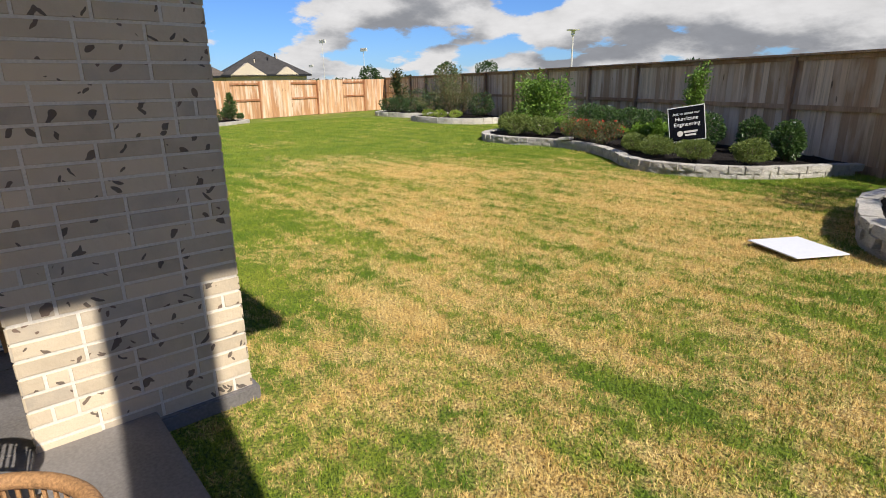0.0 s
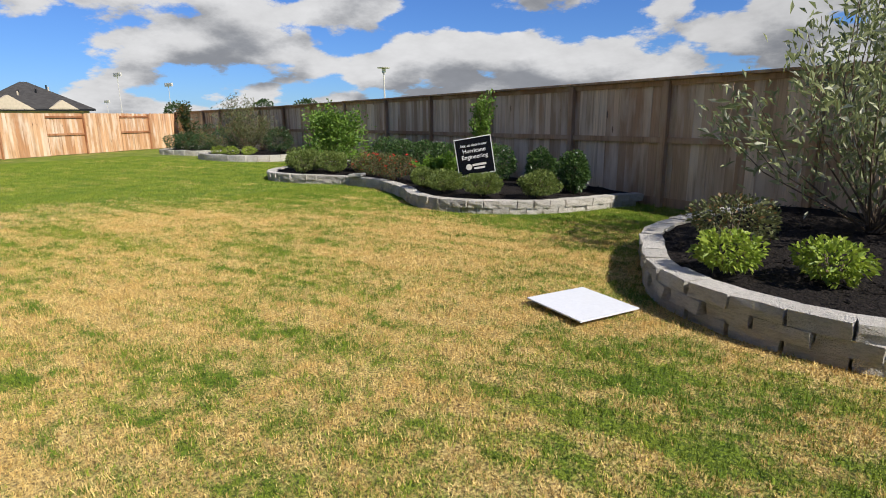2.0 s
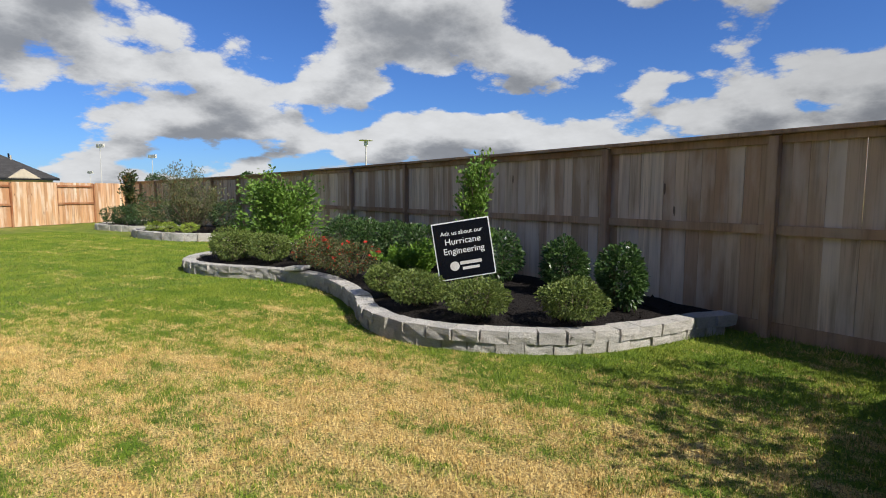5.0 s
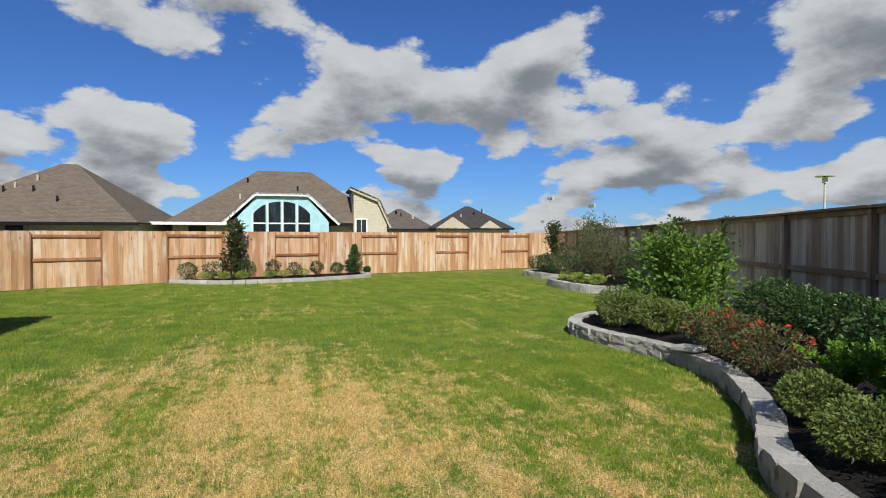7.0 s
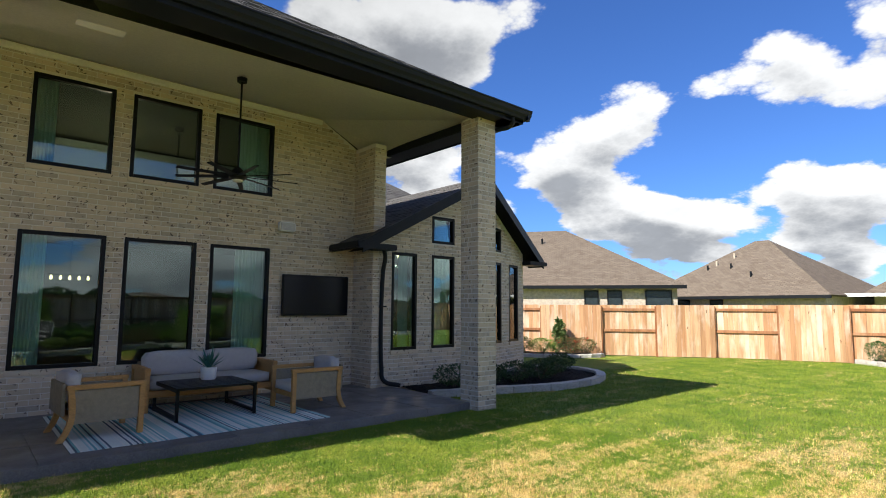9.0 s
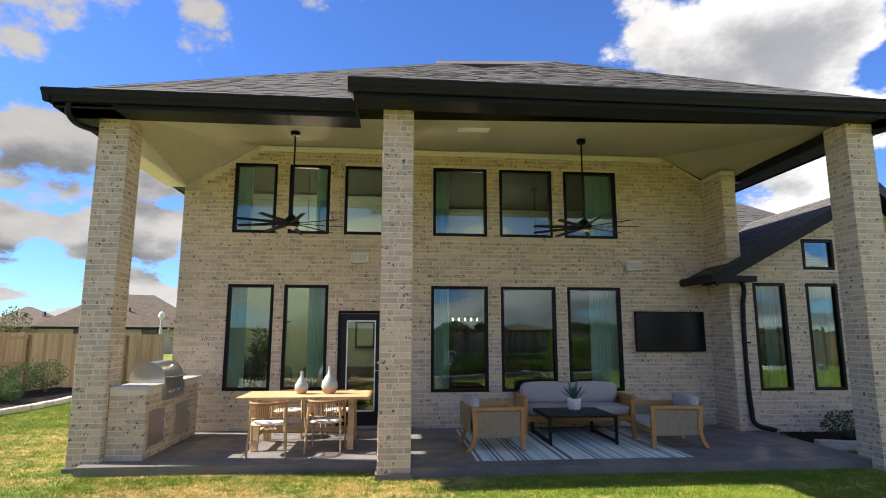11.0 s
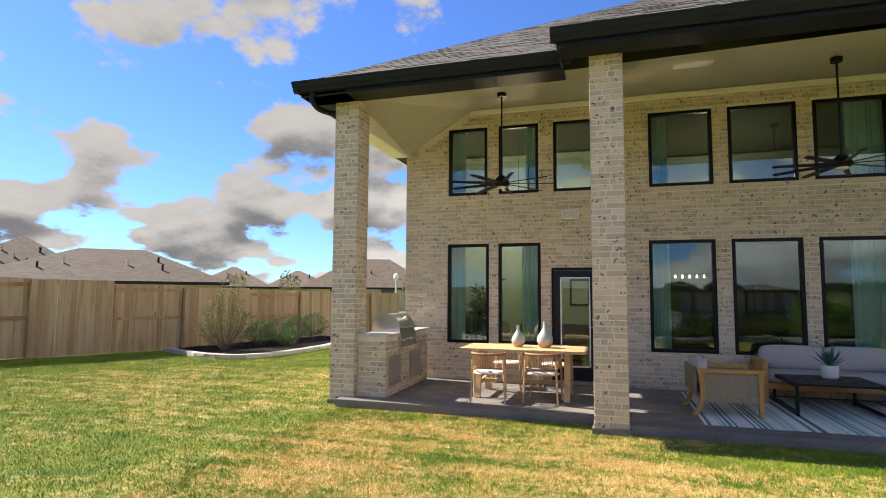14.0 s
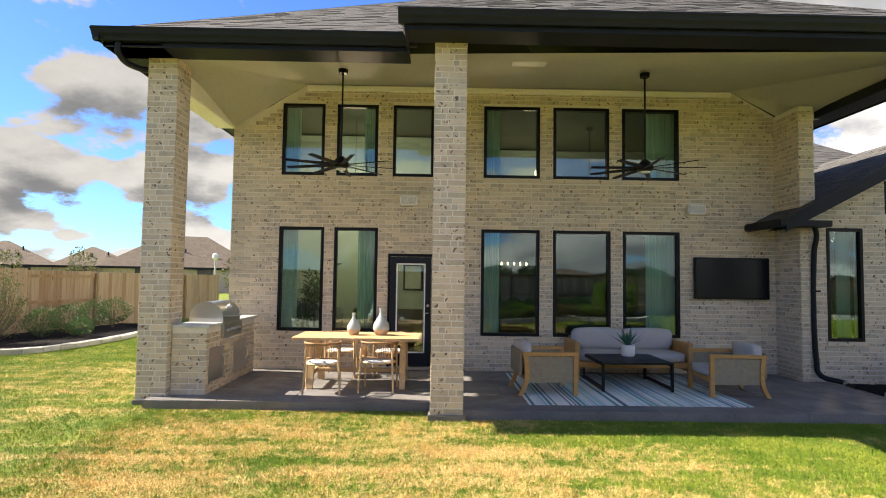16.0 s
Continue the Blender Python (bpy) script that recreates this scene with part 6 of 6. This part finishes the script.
sg = thing("yard_sign", "tilted black yard sign with white lettering in the bed", "sign")
su, sn = Vector((-0.83, -0.557, 0)).normalized(), Vector((-0.557, 0.83, 0)).normalized()
smx = Matrix((su, (0, 0, 1), sn)).transposed().to_4x4()
sm = Matrix.Translation((2.55, -12.30, 0.785)) @ smx @ Matrix.Rotation(radians(9.0), 4, "Z") @ Matrix.Scale(1.03, 4)
part("border", add_box(bmesh.new(), -0.305, 0.305, -0.305, 0.305, -0.004, 0.004, 0, sm), M["white"], sg, "thin white border of the panel")
part("panel", add_box(bmesh.new(), -0.293, 0.293, -0.293, 0.293, -0.007, 0.007, 0, sm), M["screen"], sg)
for s in (-1, 1):
    part("stake", cyl(0.005, 0.005, sm @ Vector((s * 0.17, -0.28, -0.01)), Vector((2.55, -12.30, 0)) + su * s * 0.17 + Vector((0, 0, 0.2)), 6), M["steel"], sg)


def lettering(parent, text, size, x, y, m, mat):
    cu = bpy.data.curves.new("lettering", "FONT")
    cu.body, cu.size, cu.align_x, cu.extrude = text, size, "CENTER", 0.0006
    ob = bpy.data.objects.new("lettering", cu)
    scene.collection.objects.link(ob)
    bpy.context.view_layer.update()
    me = bpy.data.meshes.new_from_object(ob.evaluated_get(bpy.context.evaluated_depsgraph_get()))
    bpy.data.objects.remove(ob)
    me.materials.clear()
    me.materials.append(mat)
    me.transform(m @ Matrix.Translation((x, y, 0.0085)))
    o = new("lettering", me)
    o.parent = parent
    return o


for text, size, y in (("Ask us about our", 0.064, 0.165), ("Hurricane", 0.094, 0.065), ("Engineering", 0.094, -0.035)):
    lettering(sg, text, size, 0.0, y, sm, M["white"])
b = bmesh.new()
bmesh.ops.create_circle(b, cap_ends=True, radius=0.05, segments=20, matrix=sm @ Matrix.Translation((-0.12, -0.165, 0.0085)))
part("emblem", b, M["granite"], sg)
part("emblem_bar", add_box(bmesh.new(), -0.06, 0.17, -0.16, -0.125, 0.0075, 0.0085, 0, sm), M["granite"], sg)
part("emblem_bar", add_box(bmesh.new(), -0.04, 0.14, -0.215, -0.185, 0.0075, 0.0085, 0, sm), M["granite"], sg)

cap = thing("capstone", "pale flat loose stone lying on the bed's edging", "stone", pose(5.9, -13.12, 0.215, 0, 4, 12))
cb = bmesh.new()
add_box(cb, -0.16, 0.16, -0.12, 0.12, 0, 0.06, 0.012)
part("slab", cb, M["granite"], cap)

# ---- neighbours and distance ----
M["far_brick"] = plain("far_pale_brick", (0.56, 0.47, 0.39), 0.9, 0, 6, 0.2)
M["far_tan"] = plain("far_tan_siding", (0.55, 0.47, 0.36), 0.9, 0, 6, 0.12)
M["house_wrap"] = plain("pale_blue_house_wrap", (0.42, 0.68, 0.74), 0.7, 0, 3, 0.12)
M["siding"] = plain("cream_lap_siding", (0.62, 0.55, 0.42), 0.8, 0, 8, 0.1)
M["dark_pane"] = plain("dark_far_pane", (0.03, 0.04, 0.045), 0.15, 0, 5, 0.2, 0.6)
M["far_leaf"] = plain("far_tree_leaf", (0.035, 0.055, 0.025), 0.9, 0, 4, 0.4)


def roof_face(parent, pts, mat):
    """One face of a far roof, with a plan-based unwrapping along its slope."""
    P4 = [Vector(p) for p in pts]
    me = bpy.data.meshes.new("roof_face")
    nrm = (P4[1] - P4[0]).cross(P4[-1] - P4[0]).normalized()
    low = [p - nrm * 0.12 for p in P4]
    n = len(P4)
    me.from_pydata(P4 + low, [], [tuple(range(n)), tuple(range(2 * n - 1, n - 1, -1))] + [(i, i + n, (i + 1) % n + n, (i + 1) % n) for i in range(n)])
    al = (P4[1] - P4[0]).normalized()
    up = nrm.cross(al)
    uv = me.uv_layers.new(name="UVMap")
    for lp in me.loops:
        d = me.vertices[lp.vertex_index].co - P4[0]
        uv.data[lp.index].uv = (d.dot(al), d.dot(up))
    me.materials.append(mat)
    ob = new("roof", me)
    ob.parent = parent
    return ob


def far_house(label, x, y, rot, length, width, eave, rise, wall_mat, roof_mat, windows=(), gable=False, over=0.45):
    """A house with its front along local x at y = 0, the body behind it, hip or gable roof, vents."""
    hse = thing("house", label, "house", pose(x, y, 0, 0, 0, rot), "neighbouring houses")
    part("wall", box(-length / 2, length / 2, 0, width, 0, eave), wall_mat, hse)
    lx, wy = length / 2 + over, width / 2
    e = eave
    run = min(lx, wy + over)
    r0, r1 = (-lx + (0 if gable else run), lx - (0 if gable else run))
    if r0 >= r1:
        r0, r1 = -0.2, 0.2
    top = e + rise
    f0, f1 = -over, width + over
    roof_face(hse, [(-lx, f0, e), (lx, f0, e), (r1, wy, top), (r0, wy, top)], roof_mat)
    roof_face(hse, [(lx, f1, e), (-lx, f1, e), (r0, wy, top), (r1, wy, top)], roof_mat)
    if not gable:
        roof_face(hse, [(-lx, f1, e), (-lx, f0, e), (r0, wy, top)], roof_mat)
        roof_face(hse, [(lx, f0, e), (lx, f1, e), (r1, wy, top)], roof_mat)
    fb = bmesh.new()
    add_box(fb, -lx, lx, f0 - 0.05, f0, e - 0.2, e - 0.01)
    part("fascia", fb, M["far_tan"] if gable else M["fascia"], hse)
    for a, b3, c0, c1 in windows:
        w = part("window", box(a, b3, -0.06, 0.02, c0, c1), M["dark_pane"], hse)
        fr = bmesh.new()
        for q in ((a - 0.06, a, c0, c1), (b3, b3 + 0.06, c0, c1), (a - 0.06, b3 + 0.06, c1, c1 + 0.06), (a - 0.06, b3 + 0.06, c0 - 0.06, c0)):
            add_box(fr, q[0], q[1], -0.09, 0.0, q[2], q[3])
        part("frame", fr, M["fascia"], w)
    rv = random.Random(int(abs(x) * 10))
    for k in range(5):
        t, u = rv.uniform(0.3, 0.75), rv.uniform(-0.35, 0.35)
        px, py, pz = u * length * (1 - t * 0.6), f0 + (wy - f0) * t, e + rise * t
        part("vent", cyl(0.07, 0.07, (px, py, pz - 0.1), (px, py, pz + 0.35), 8), M["far_tan"] if k % 2 else M["fascia"], hse)
    return hse


# the house being built beyond the cedar fence
h1 = far_house("unfinished house with brown roof and blue-wrapped arched gable", 42.0, -8.6, -92, 14.6, 10.5, 2.65, 4.3, M["far_tan"], M["roof_brown"], [(-6.2, -5.2, 1.0, 2.3)])
b = bmesh.new()
gp = [(-3.2, 0.2), (3.2, 0.2), (3.2, 2.7), (1.7, 4.45), (-1.7, 4.45), (-3.2, 2.7)]
fa = [b.verts.new((x, -1.2, z)) for x, z in gp]
bk = [b.verts.new((x, 3.5, z)) for x, z in gp]
b.faces.new(fa)
for i in range(6):
    j = (i + 1) % 6
    b.faces.new((fa[j], fa[i], bk[i], bk[j]))
part("gable_wall", b, M["house_wrap"], h1, "pale blue house wrap on the gable")
for a, c in (((-4.0, 2.55), (-1.8, 4.62)), ((-1.8, 4.62), (1.8, 4.62)), ((1.8, 4.62), (4.0, 2.55))):
    d = Vector((c[0] - a[0], 0, c[1] - a[1]))
    q = Matrix.Translation((a[0], -1.45, a[1])) @ Matrix.Rotation(-math.atan2(d.z, d.x), 4, "Y")
    part("trim", add_box(bmesh.new(), 0, d.length, 0, 0.12, -0.16, 0.06, 0, q), M["white"], h1)
    roof_face(h1, [q @ Vector(v) for v in ((0, 0, 0.08), (d.length, 0, 0.08), (d.length, 5.0, 0.08), (0, 5.0, 0.08))], M["roof_brown"])
b = bmesh.new()
gp = [(5.0, 0.1), (7.45, 0.1), (7.45, 2.55), (6.75, 4.2), (5.0, 5.0)]
fa = [b.verts.new((x, -0.75, z)) for x, z in gp]
bk = [b.verts.new((x, 3.0, z)) for x, z in gp]
b.faces.new(fa)
for i in range(5):
    j = (i + 1) % 5
    b.faces.new((fa[j], fa[i], bk[i], bk[j]))
part("gable_wall", b, M["siding"], h1, "cream lap siding on the side gable")
for z in [0.3 + 0.2 * k for k in range(22)]:
    right = 7.45 if z < 2.55 else (7.45 - (z - 2.55) * 0.424 if z < 4.2 else 6.75 - (z - 4.2) * 2.19)
    part("siding_board", box(5.0, right, -0.775, -0.75, z, z + 0.185), M["siding"], h1)
for a, c in (((4.75, 5.22), (6.85, 4.36)), ((6.85, 4.36), (7.8, 2.35))):
    d = Vector((c[0] - a[0], 0, c[1] - a[1]))
    q = Matrix.Translation((a[0], -1.0, a[1])) @ Matrix.Rotation(-math.atan2(d.z, d.x), 4, "Y")
    part("trim", add_box(bmesh.new(), 0, d.length, 0, 0.1, -0.18, 0.04, 0, q), M["far_tan"], h1)
    roof_face(h1, [q @ Vector(v) for v in ((0, 0, 0.06), (d.length, 0, 0.06), (d.length, 4.5, 0.06), (0, 4.5, 0.06))], M["roof_brown"])
w = part("window", box(5.2, 5.9, -0.82, -0.76, 1.2, 2.9), M["dark_pane"], h1)
fr = bmesh.new()
for q in ((5.1, 5.2, 1.1, 3.0), (5.9, 6.0, 1.1, 3.0), (5.2, 5.9, 2.9, 3.0), (5.2, 5.9, 1.1, 1.2), (5.53, 5.57, 1.2, 2.9)):
    add_box(fr, q[0], q[1], -0.86, -0.76, q[2], q[3])
part("frame", fr, M["white"], w)
part("fascia", box(-8.6, -3.6, -1.5, -1.4, 2.42, 2.62), M["white"], h1, "white porch fascia")
part("porch_roof", box(-8.6, -3.6, -1.4, 0.2, 2.55, 2.66), M["roof_brown"], h1)
for k in range(4):
    xa = -1.95 + k * 1.0
    cxs = [abs(xa + 0.05), abs(xa + 0.85)]
    zz = [2.6 + 1.5 * math.sqrt(max(0.03, 1 - (t / 2.1) ** 2)) for t in cxs]
    b = bmesh.new()
    vs = [b.verts.new((xa + 0.05, -1.25, 0.9)), b.verts.new((xa + 0.85, -1.25, 0.9))]
    for i in range(7):
        px = xa + 0.85 - 0.8 * i / 6
        vs.append(b.verts.new((px, -1.25, 2.6 + 1.5 * math.sqrt(max(0.03, 1 - (px / 2.1) ** 2)))))
    b.faces.new(vs)
    bmesh.ops.solidify(b, geom=b.faces[:], thickness=0.04)
    w = part("window", b, M["dark_pane"], h1)
    fr = bmesh.new()
    add_box(fr, xa - 0.06, xa + 0.05, -1.32, -1.2, 0.85, zz[0] + 0.08)
    add_box(fr, xa + 0.05, xa + 0.85, -1.32, -1.2, 2.52, 2.62)
    part("frame", fr, M["white"], w)
far_house("neighbouring brick house with a brown hip roof", 39.6, 6.3, -96, 12.0, 11.0, 2.5, 4.2, M["far_brick"], M["roof_brown"], [(-3.5, -2.6, 1.2, 2.2), (-1.0, -0.2, 1.2, 2.2)])
far_house("neighbouring brick house with a long brown roof", 26.6, 12.4, -57, 16.5, 13.0, 2.95, 4.2, M["far_brick"], M["roof_brown"], [(3.2, 3.9, 1.4, 2.6), (4.5, 5.2, 1.4, 2.6), (6.6, 7.9, 0.6, 2.6)])
far_house("low brown-roofed house beyond the fence", 62.0, -4.0, -90, 13.0, 10.0, 2.6, 3.2, M["far_brick"], M["roof_dark"])
far_house("brown-roofed house between two others", 60.0, -21.0, -100, 7.0, 8.0, 2.6, 2.4, M["far_tan"], M["roof_dark"])
hg = far_house("tan brick house with dark roof and twin gables", 58.0, -28.5, -103, 8.6, 8.0, 2.7, 2.6, M["far_tan"], M["roof_slate"], [(-2.6, -2.1, 2.9, 3.4), (-1.9, -1.4, 2.9, 3.4), (1.7, 2.2, 2.6, 3.1)])
for x, w, z in ((-2.0, 1.9, 3.6), (2.1, 1.3, 3.2)):
    b = bmesh.new()
    fa = [b.verts.new(v) for v in ((x - w, -0.5, 2.6), (x + w, -0.5, 2.6), (x, -0.5, z + 0.3))]
    bk = [b.verts.new((v.co.x, 4.0, v.co.z)) for v in fa]
    b.faces.new(fa)
    for i in range(3):
        j = (i + 1) % 3
        b.faces.new((fa[j], fa[i], bk[i], bk[j]))
    part("gable_wall", b, M["far_tan"], hg)
far_house("dark-roofed house beyond the pine fence", -29.6, 16.2, 40, 14.0, 10.0, 2.4, 2.3, M["far_brick"], M["roof_dark"])
far_house("dark-roofed house beyond the pine fence", -36.5, 15.0, 40, 8.0, 10.0, 2.6, 3.0, M["far_brick"], M["roof_dark"])
for x, y, l, ri in ((-36.5, 37.5, 7.0, 2.2), (-31.0, 41.5, 6.5, 1.9), (-23.5, 42.5, 13.0, 3.2), (-15.5, 46.0, 8.0, 3.2)):
    far_house("far brown-roofed house across the street", x, y, 35 if x < -28 else 22, l, 9.0, 2.4, ri, M["far_brick"], M["roof_brown"], [(-l * 0.3, -l * 0.3 + 1.2, 1.0, 2.2), (l * 0.1, l * 0.1 + 1.2, 1.0, 2.2)])


def street_lamp(label, x, y, high, head):
    s = thing("street_lamp", label, "street lamp", pose(x, y, 0))
    part("pole", cyl(0.09, 0.06, (0, 0, 0), (0, 0, high - 0.5), 10), M["granite"], s)
    if head == "disc":
        part("lantern", cyl(0.16, 0.16, (0, 0, high - 0.5), (0, 0, high - 0.12), 12), M["white"], s)
        part("shade", lathe([(0.55, high - 0.1), (0.56, high - 0.06), (0.1, high)], 20), M["granite"], s)
    elif head == "globe":
        part("globe", lathe([(0.05, high - 0.5), (0.2, high - 0.3), (0.16, high - 0.1), (0.04, high)], 14), M["white"], s)
    else:
        for k in range(-2, 3):
            part("floodlight", box(k * 0.6 - 0.22, k * 0.6 + 0.22, -0.3, 0.1, high - 0.9, high - 0.1), M["granite"], s)
        part("crossbar", box(-1.6, 1.6, -0.06, 0.06, high - 0.6, high - 0.5), M["granite"], s)


street_lamp("white street lamp with a flat disc top", 27.4, -41.6, 5.6, "disc")
street_lamp("tall steel floodlight mast far away", 131, -75.7, 12.5, "bank")
street_lamp("tall steel floodlight mast far away", 128, -86, 10.6, "bank")
street_lamp("tall steel floodlight mast far away", 190, -103, 8.5, "bank")
street_lamp("black street lamp with a white globe", -13.4, 24.5, 3.1, "globe")


def far_trees():
    """A low wood on the horizon, uneven in height."""
    r = random.Random(77)
    vs, fs = [], []
    for _ in range(9000):
        t = r.uniform(-2.2, 0.2)
        d = r.uniform(230, 300)
        x, y = d * math.cos(t), d * math.sin(t)
        hgt = 3.0 + 3.2 * max(0, noise.noise(Vector((t * 9, 0, 0)))) + 2.2 * max(0, noise.noise(Vector((t * 45, 3, 0))))
        c = Vector((x, y, r.uniform(0, 1) ** 0.7 * hgt))
        i = len(vs)
        for _ in range(3):
            vs.append(c + Vector((r.gauss(0, 1.1), r.gauss(0, 1.1), r.gauss(0, 0.7))))
        fs.append((i, i + 1, i + 2))
    tagged(part("far_trees", (vs, [], fs), M["far_leaf"]), "dark line of woods on the horizon", "trees", kind="stuff")


far_trees()
for x, y, hh in ((52, -47, 4.2), (58, -40, 3.6), (44, -46, 3.8)):
    shrub("oak_tree", "round dark oak beyond the fence", "tree", x * 1.9, y * 1.9, 0, 2.6, hh * 1.5, "dark", 0.5, 1500, "ball", int(x))
for x, y, hh, rr2 in ((8, -62, 3.3, 2.4), (13.5, -66, 3.5, 2.8), (25.5, -64, 3.4, 2.6), (29.5, -66, 3.5, 2.8)):
    shrub("oak_tree", "round dark oak beyond the weathered fence", "tree", x, y, 0, rr2, hh, "dark", 0.45, 1500, "ball", int(x) + 300, group="oaks beyond the fence")
far_house("pale house beyond the weathered fence", 19.5, -70, 180, 10.0, 8.0, 2.2, 1.2, M["far_brick"], M["roof_brown"], [(-3.0, -1.8, 1.0, 2.2), (1.2, 2.6, 1.0, 2.2)])
for x, y in ((-27, 33), (-33, 33.5), (-11.5, 24)):
    shrub("street_tree", "small leafy street tree beyond the pine fence", "tree", x, y, 0, 1.1, 3.6, "olive", 0.2, 900, "ball", int(-x))


# ---- grass ----
def inside(px, py, poly):
    res = np.zeros(len(px), bool)
    for (ax, ay), (bx, by) in zip(poly, poly[1:] + poly[:1]):
        hit = ((ay > py) != (by > py)) & (px < (bx - ax) * (py - ay) / (by - ay + 1e-12) + ax)
        res ^= hit
    return res


def grass(name, n, x0, x1, y0, y1, tall, wide, seed, hole=None):
    g = np.random.default_rng(seed)
    px, py = g.uniform(x0, x1, n), g.uniform(y0, y1, n)
    keep = ~((px > -3.62) & (px < 0.2) & (py > -2.58)) & ~((px > 0.1) & (px < 6.8) & (py > -2.97)) & ~((px > 6.5) & (py > -1.0))
    keep &= ~((px > 0.12) & (px < 0.57) & (py > -3.04)) & ~((px > -3.84) & (px < -3.4) & (py > -2.35)) & ~((px > 6.66) & (px < 7.1) & (py > -3.15))
    if hole:
        keep &= ~((px > hole[0]) & (px < hole[1]) & (py > hole[2]) & (py < hole[3]))
    for poly in BED_POLYS:
        keep &= ~inside(px, py, poly)
    px, py = px[keep], py[keep]
    n = len(px)
    a, lean = g.uniform(0, 2 * np.pi, n), g.uniform(0.1, 0.95, n)
    clump = 0.75 + 0.5 * np.sin(px * 5.1 + 1.3 * np.sin(py * 4.3)) * np.sin(py * 5.7 + px * 1.1)
    tuft = np.sin(px * 47 + 2.1 * np.sin(py * 29)) * np.sin(py * 43 + 1.7 * np.sin(px * 31))
    h = tall * g.uniform(0.55, 1.25, n) * (0.8 + 0.35 * clump) * (1.0 + 0.45 * tuft)
    w = wide * g.uniform(0.6, 1.3, n)
    b = g.uniform(0, 2 * np.pi, n)
    co = np.empty((n, 3, 3), np.float32)
    co[:, 0] = np.stack([px - np.cos(b) * w, py - np.sin(b) * w, np.full(n, -0.004)], 1)
    co[:, 1] = np.stack([px + np.cos(b) * w, py + np.sin(b) * w, np.full(n, -0.004)], 1)
    co[:, 2] = np.stack([px + np.cos(a) * h * lean, py + np.sin(a) * h * lean, h * (1 - 0.45 * lean)], 1)
    me = bpy.data.meshes.new(name)
    me.vertices.add(3 * n)
    me.vertices.foreach_set("co", co.ravel())
    me.loops.add(3 * n)
    me.loops.foreach_set("vertex_index", np.arange(3 * n, dtype=np.int32))
    me.polygons.add(n)
    me.polygons.foreach_set("loop_start", np.arange(0, 3 * n, 3, dtype=np.int32))
    me.update()
    me.materials.append(M["blades"])
    tagged(new(name, me), "short lawn grass, partly straw-coloured", "grass", kind="stuff")


NEAR, LEFT = (-3.5, 7.0, -12.6, -2.5), (-14.0, -3.5, -8.0, 6.0)
grass("grass", 1050000, *NEAR, 0.027, 0.0030, 1)
grass("grass", 560000, *LEFT, 0.028, 0.0038, 3)
grass("grass", 420000, 7.0, 21.5, -17.0, 1.0, 0.034, 0.0055, 2)
grass("grass", 60000, -10.5, -3.5, -12.6, -8.0, 0.036, 0.005, 4)
grass("grass", 90000, -3.5, 7.0, -16.5, -12.6, 0.05, 0.005, 5)
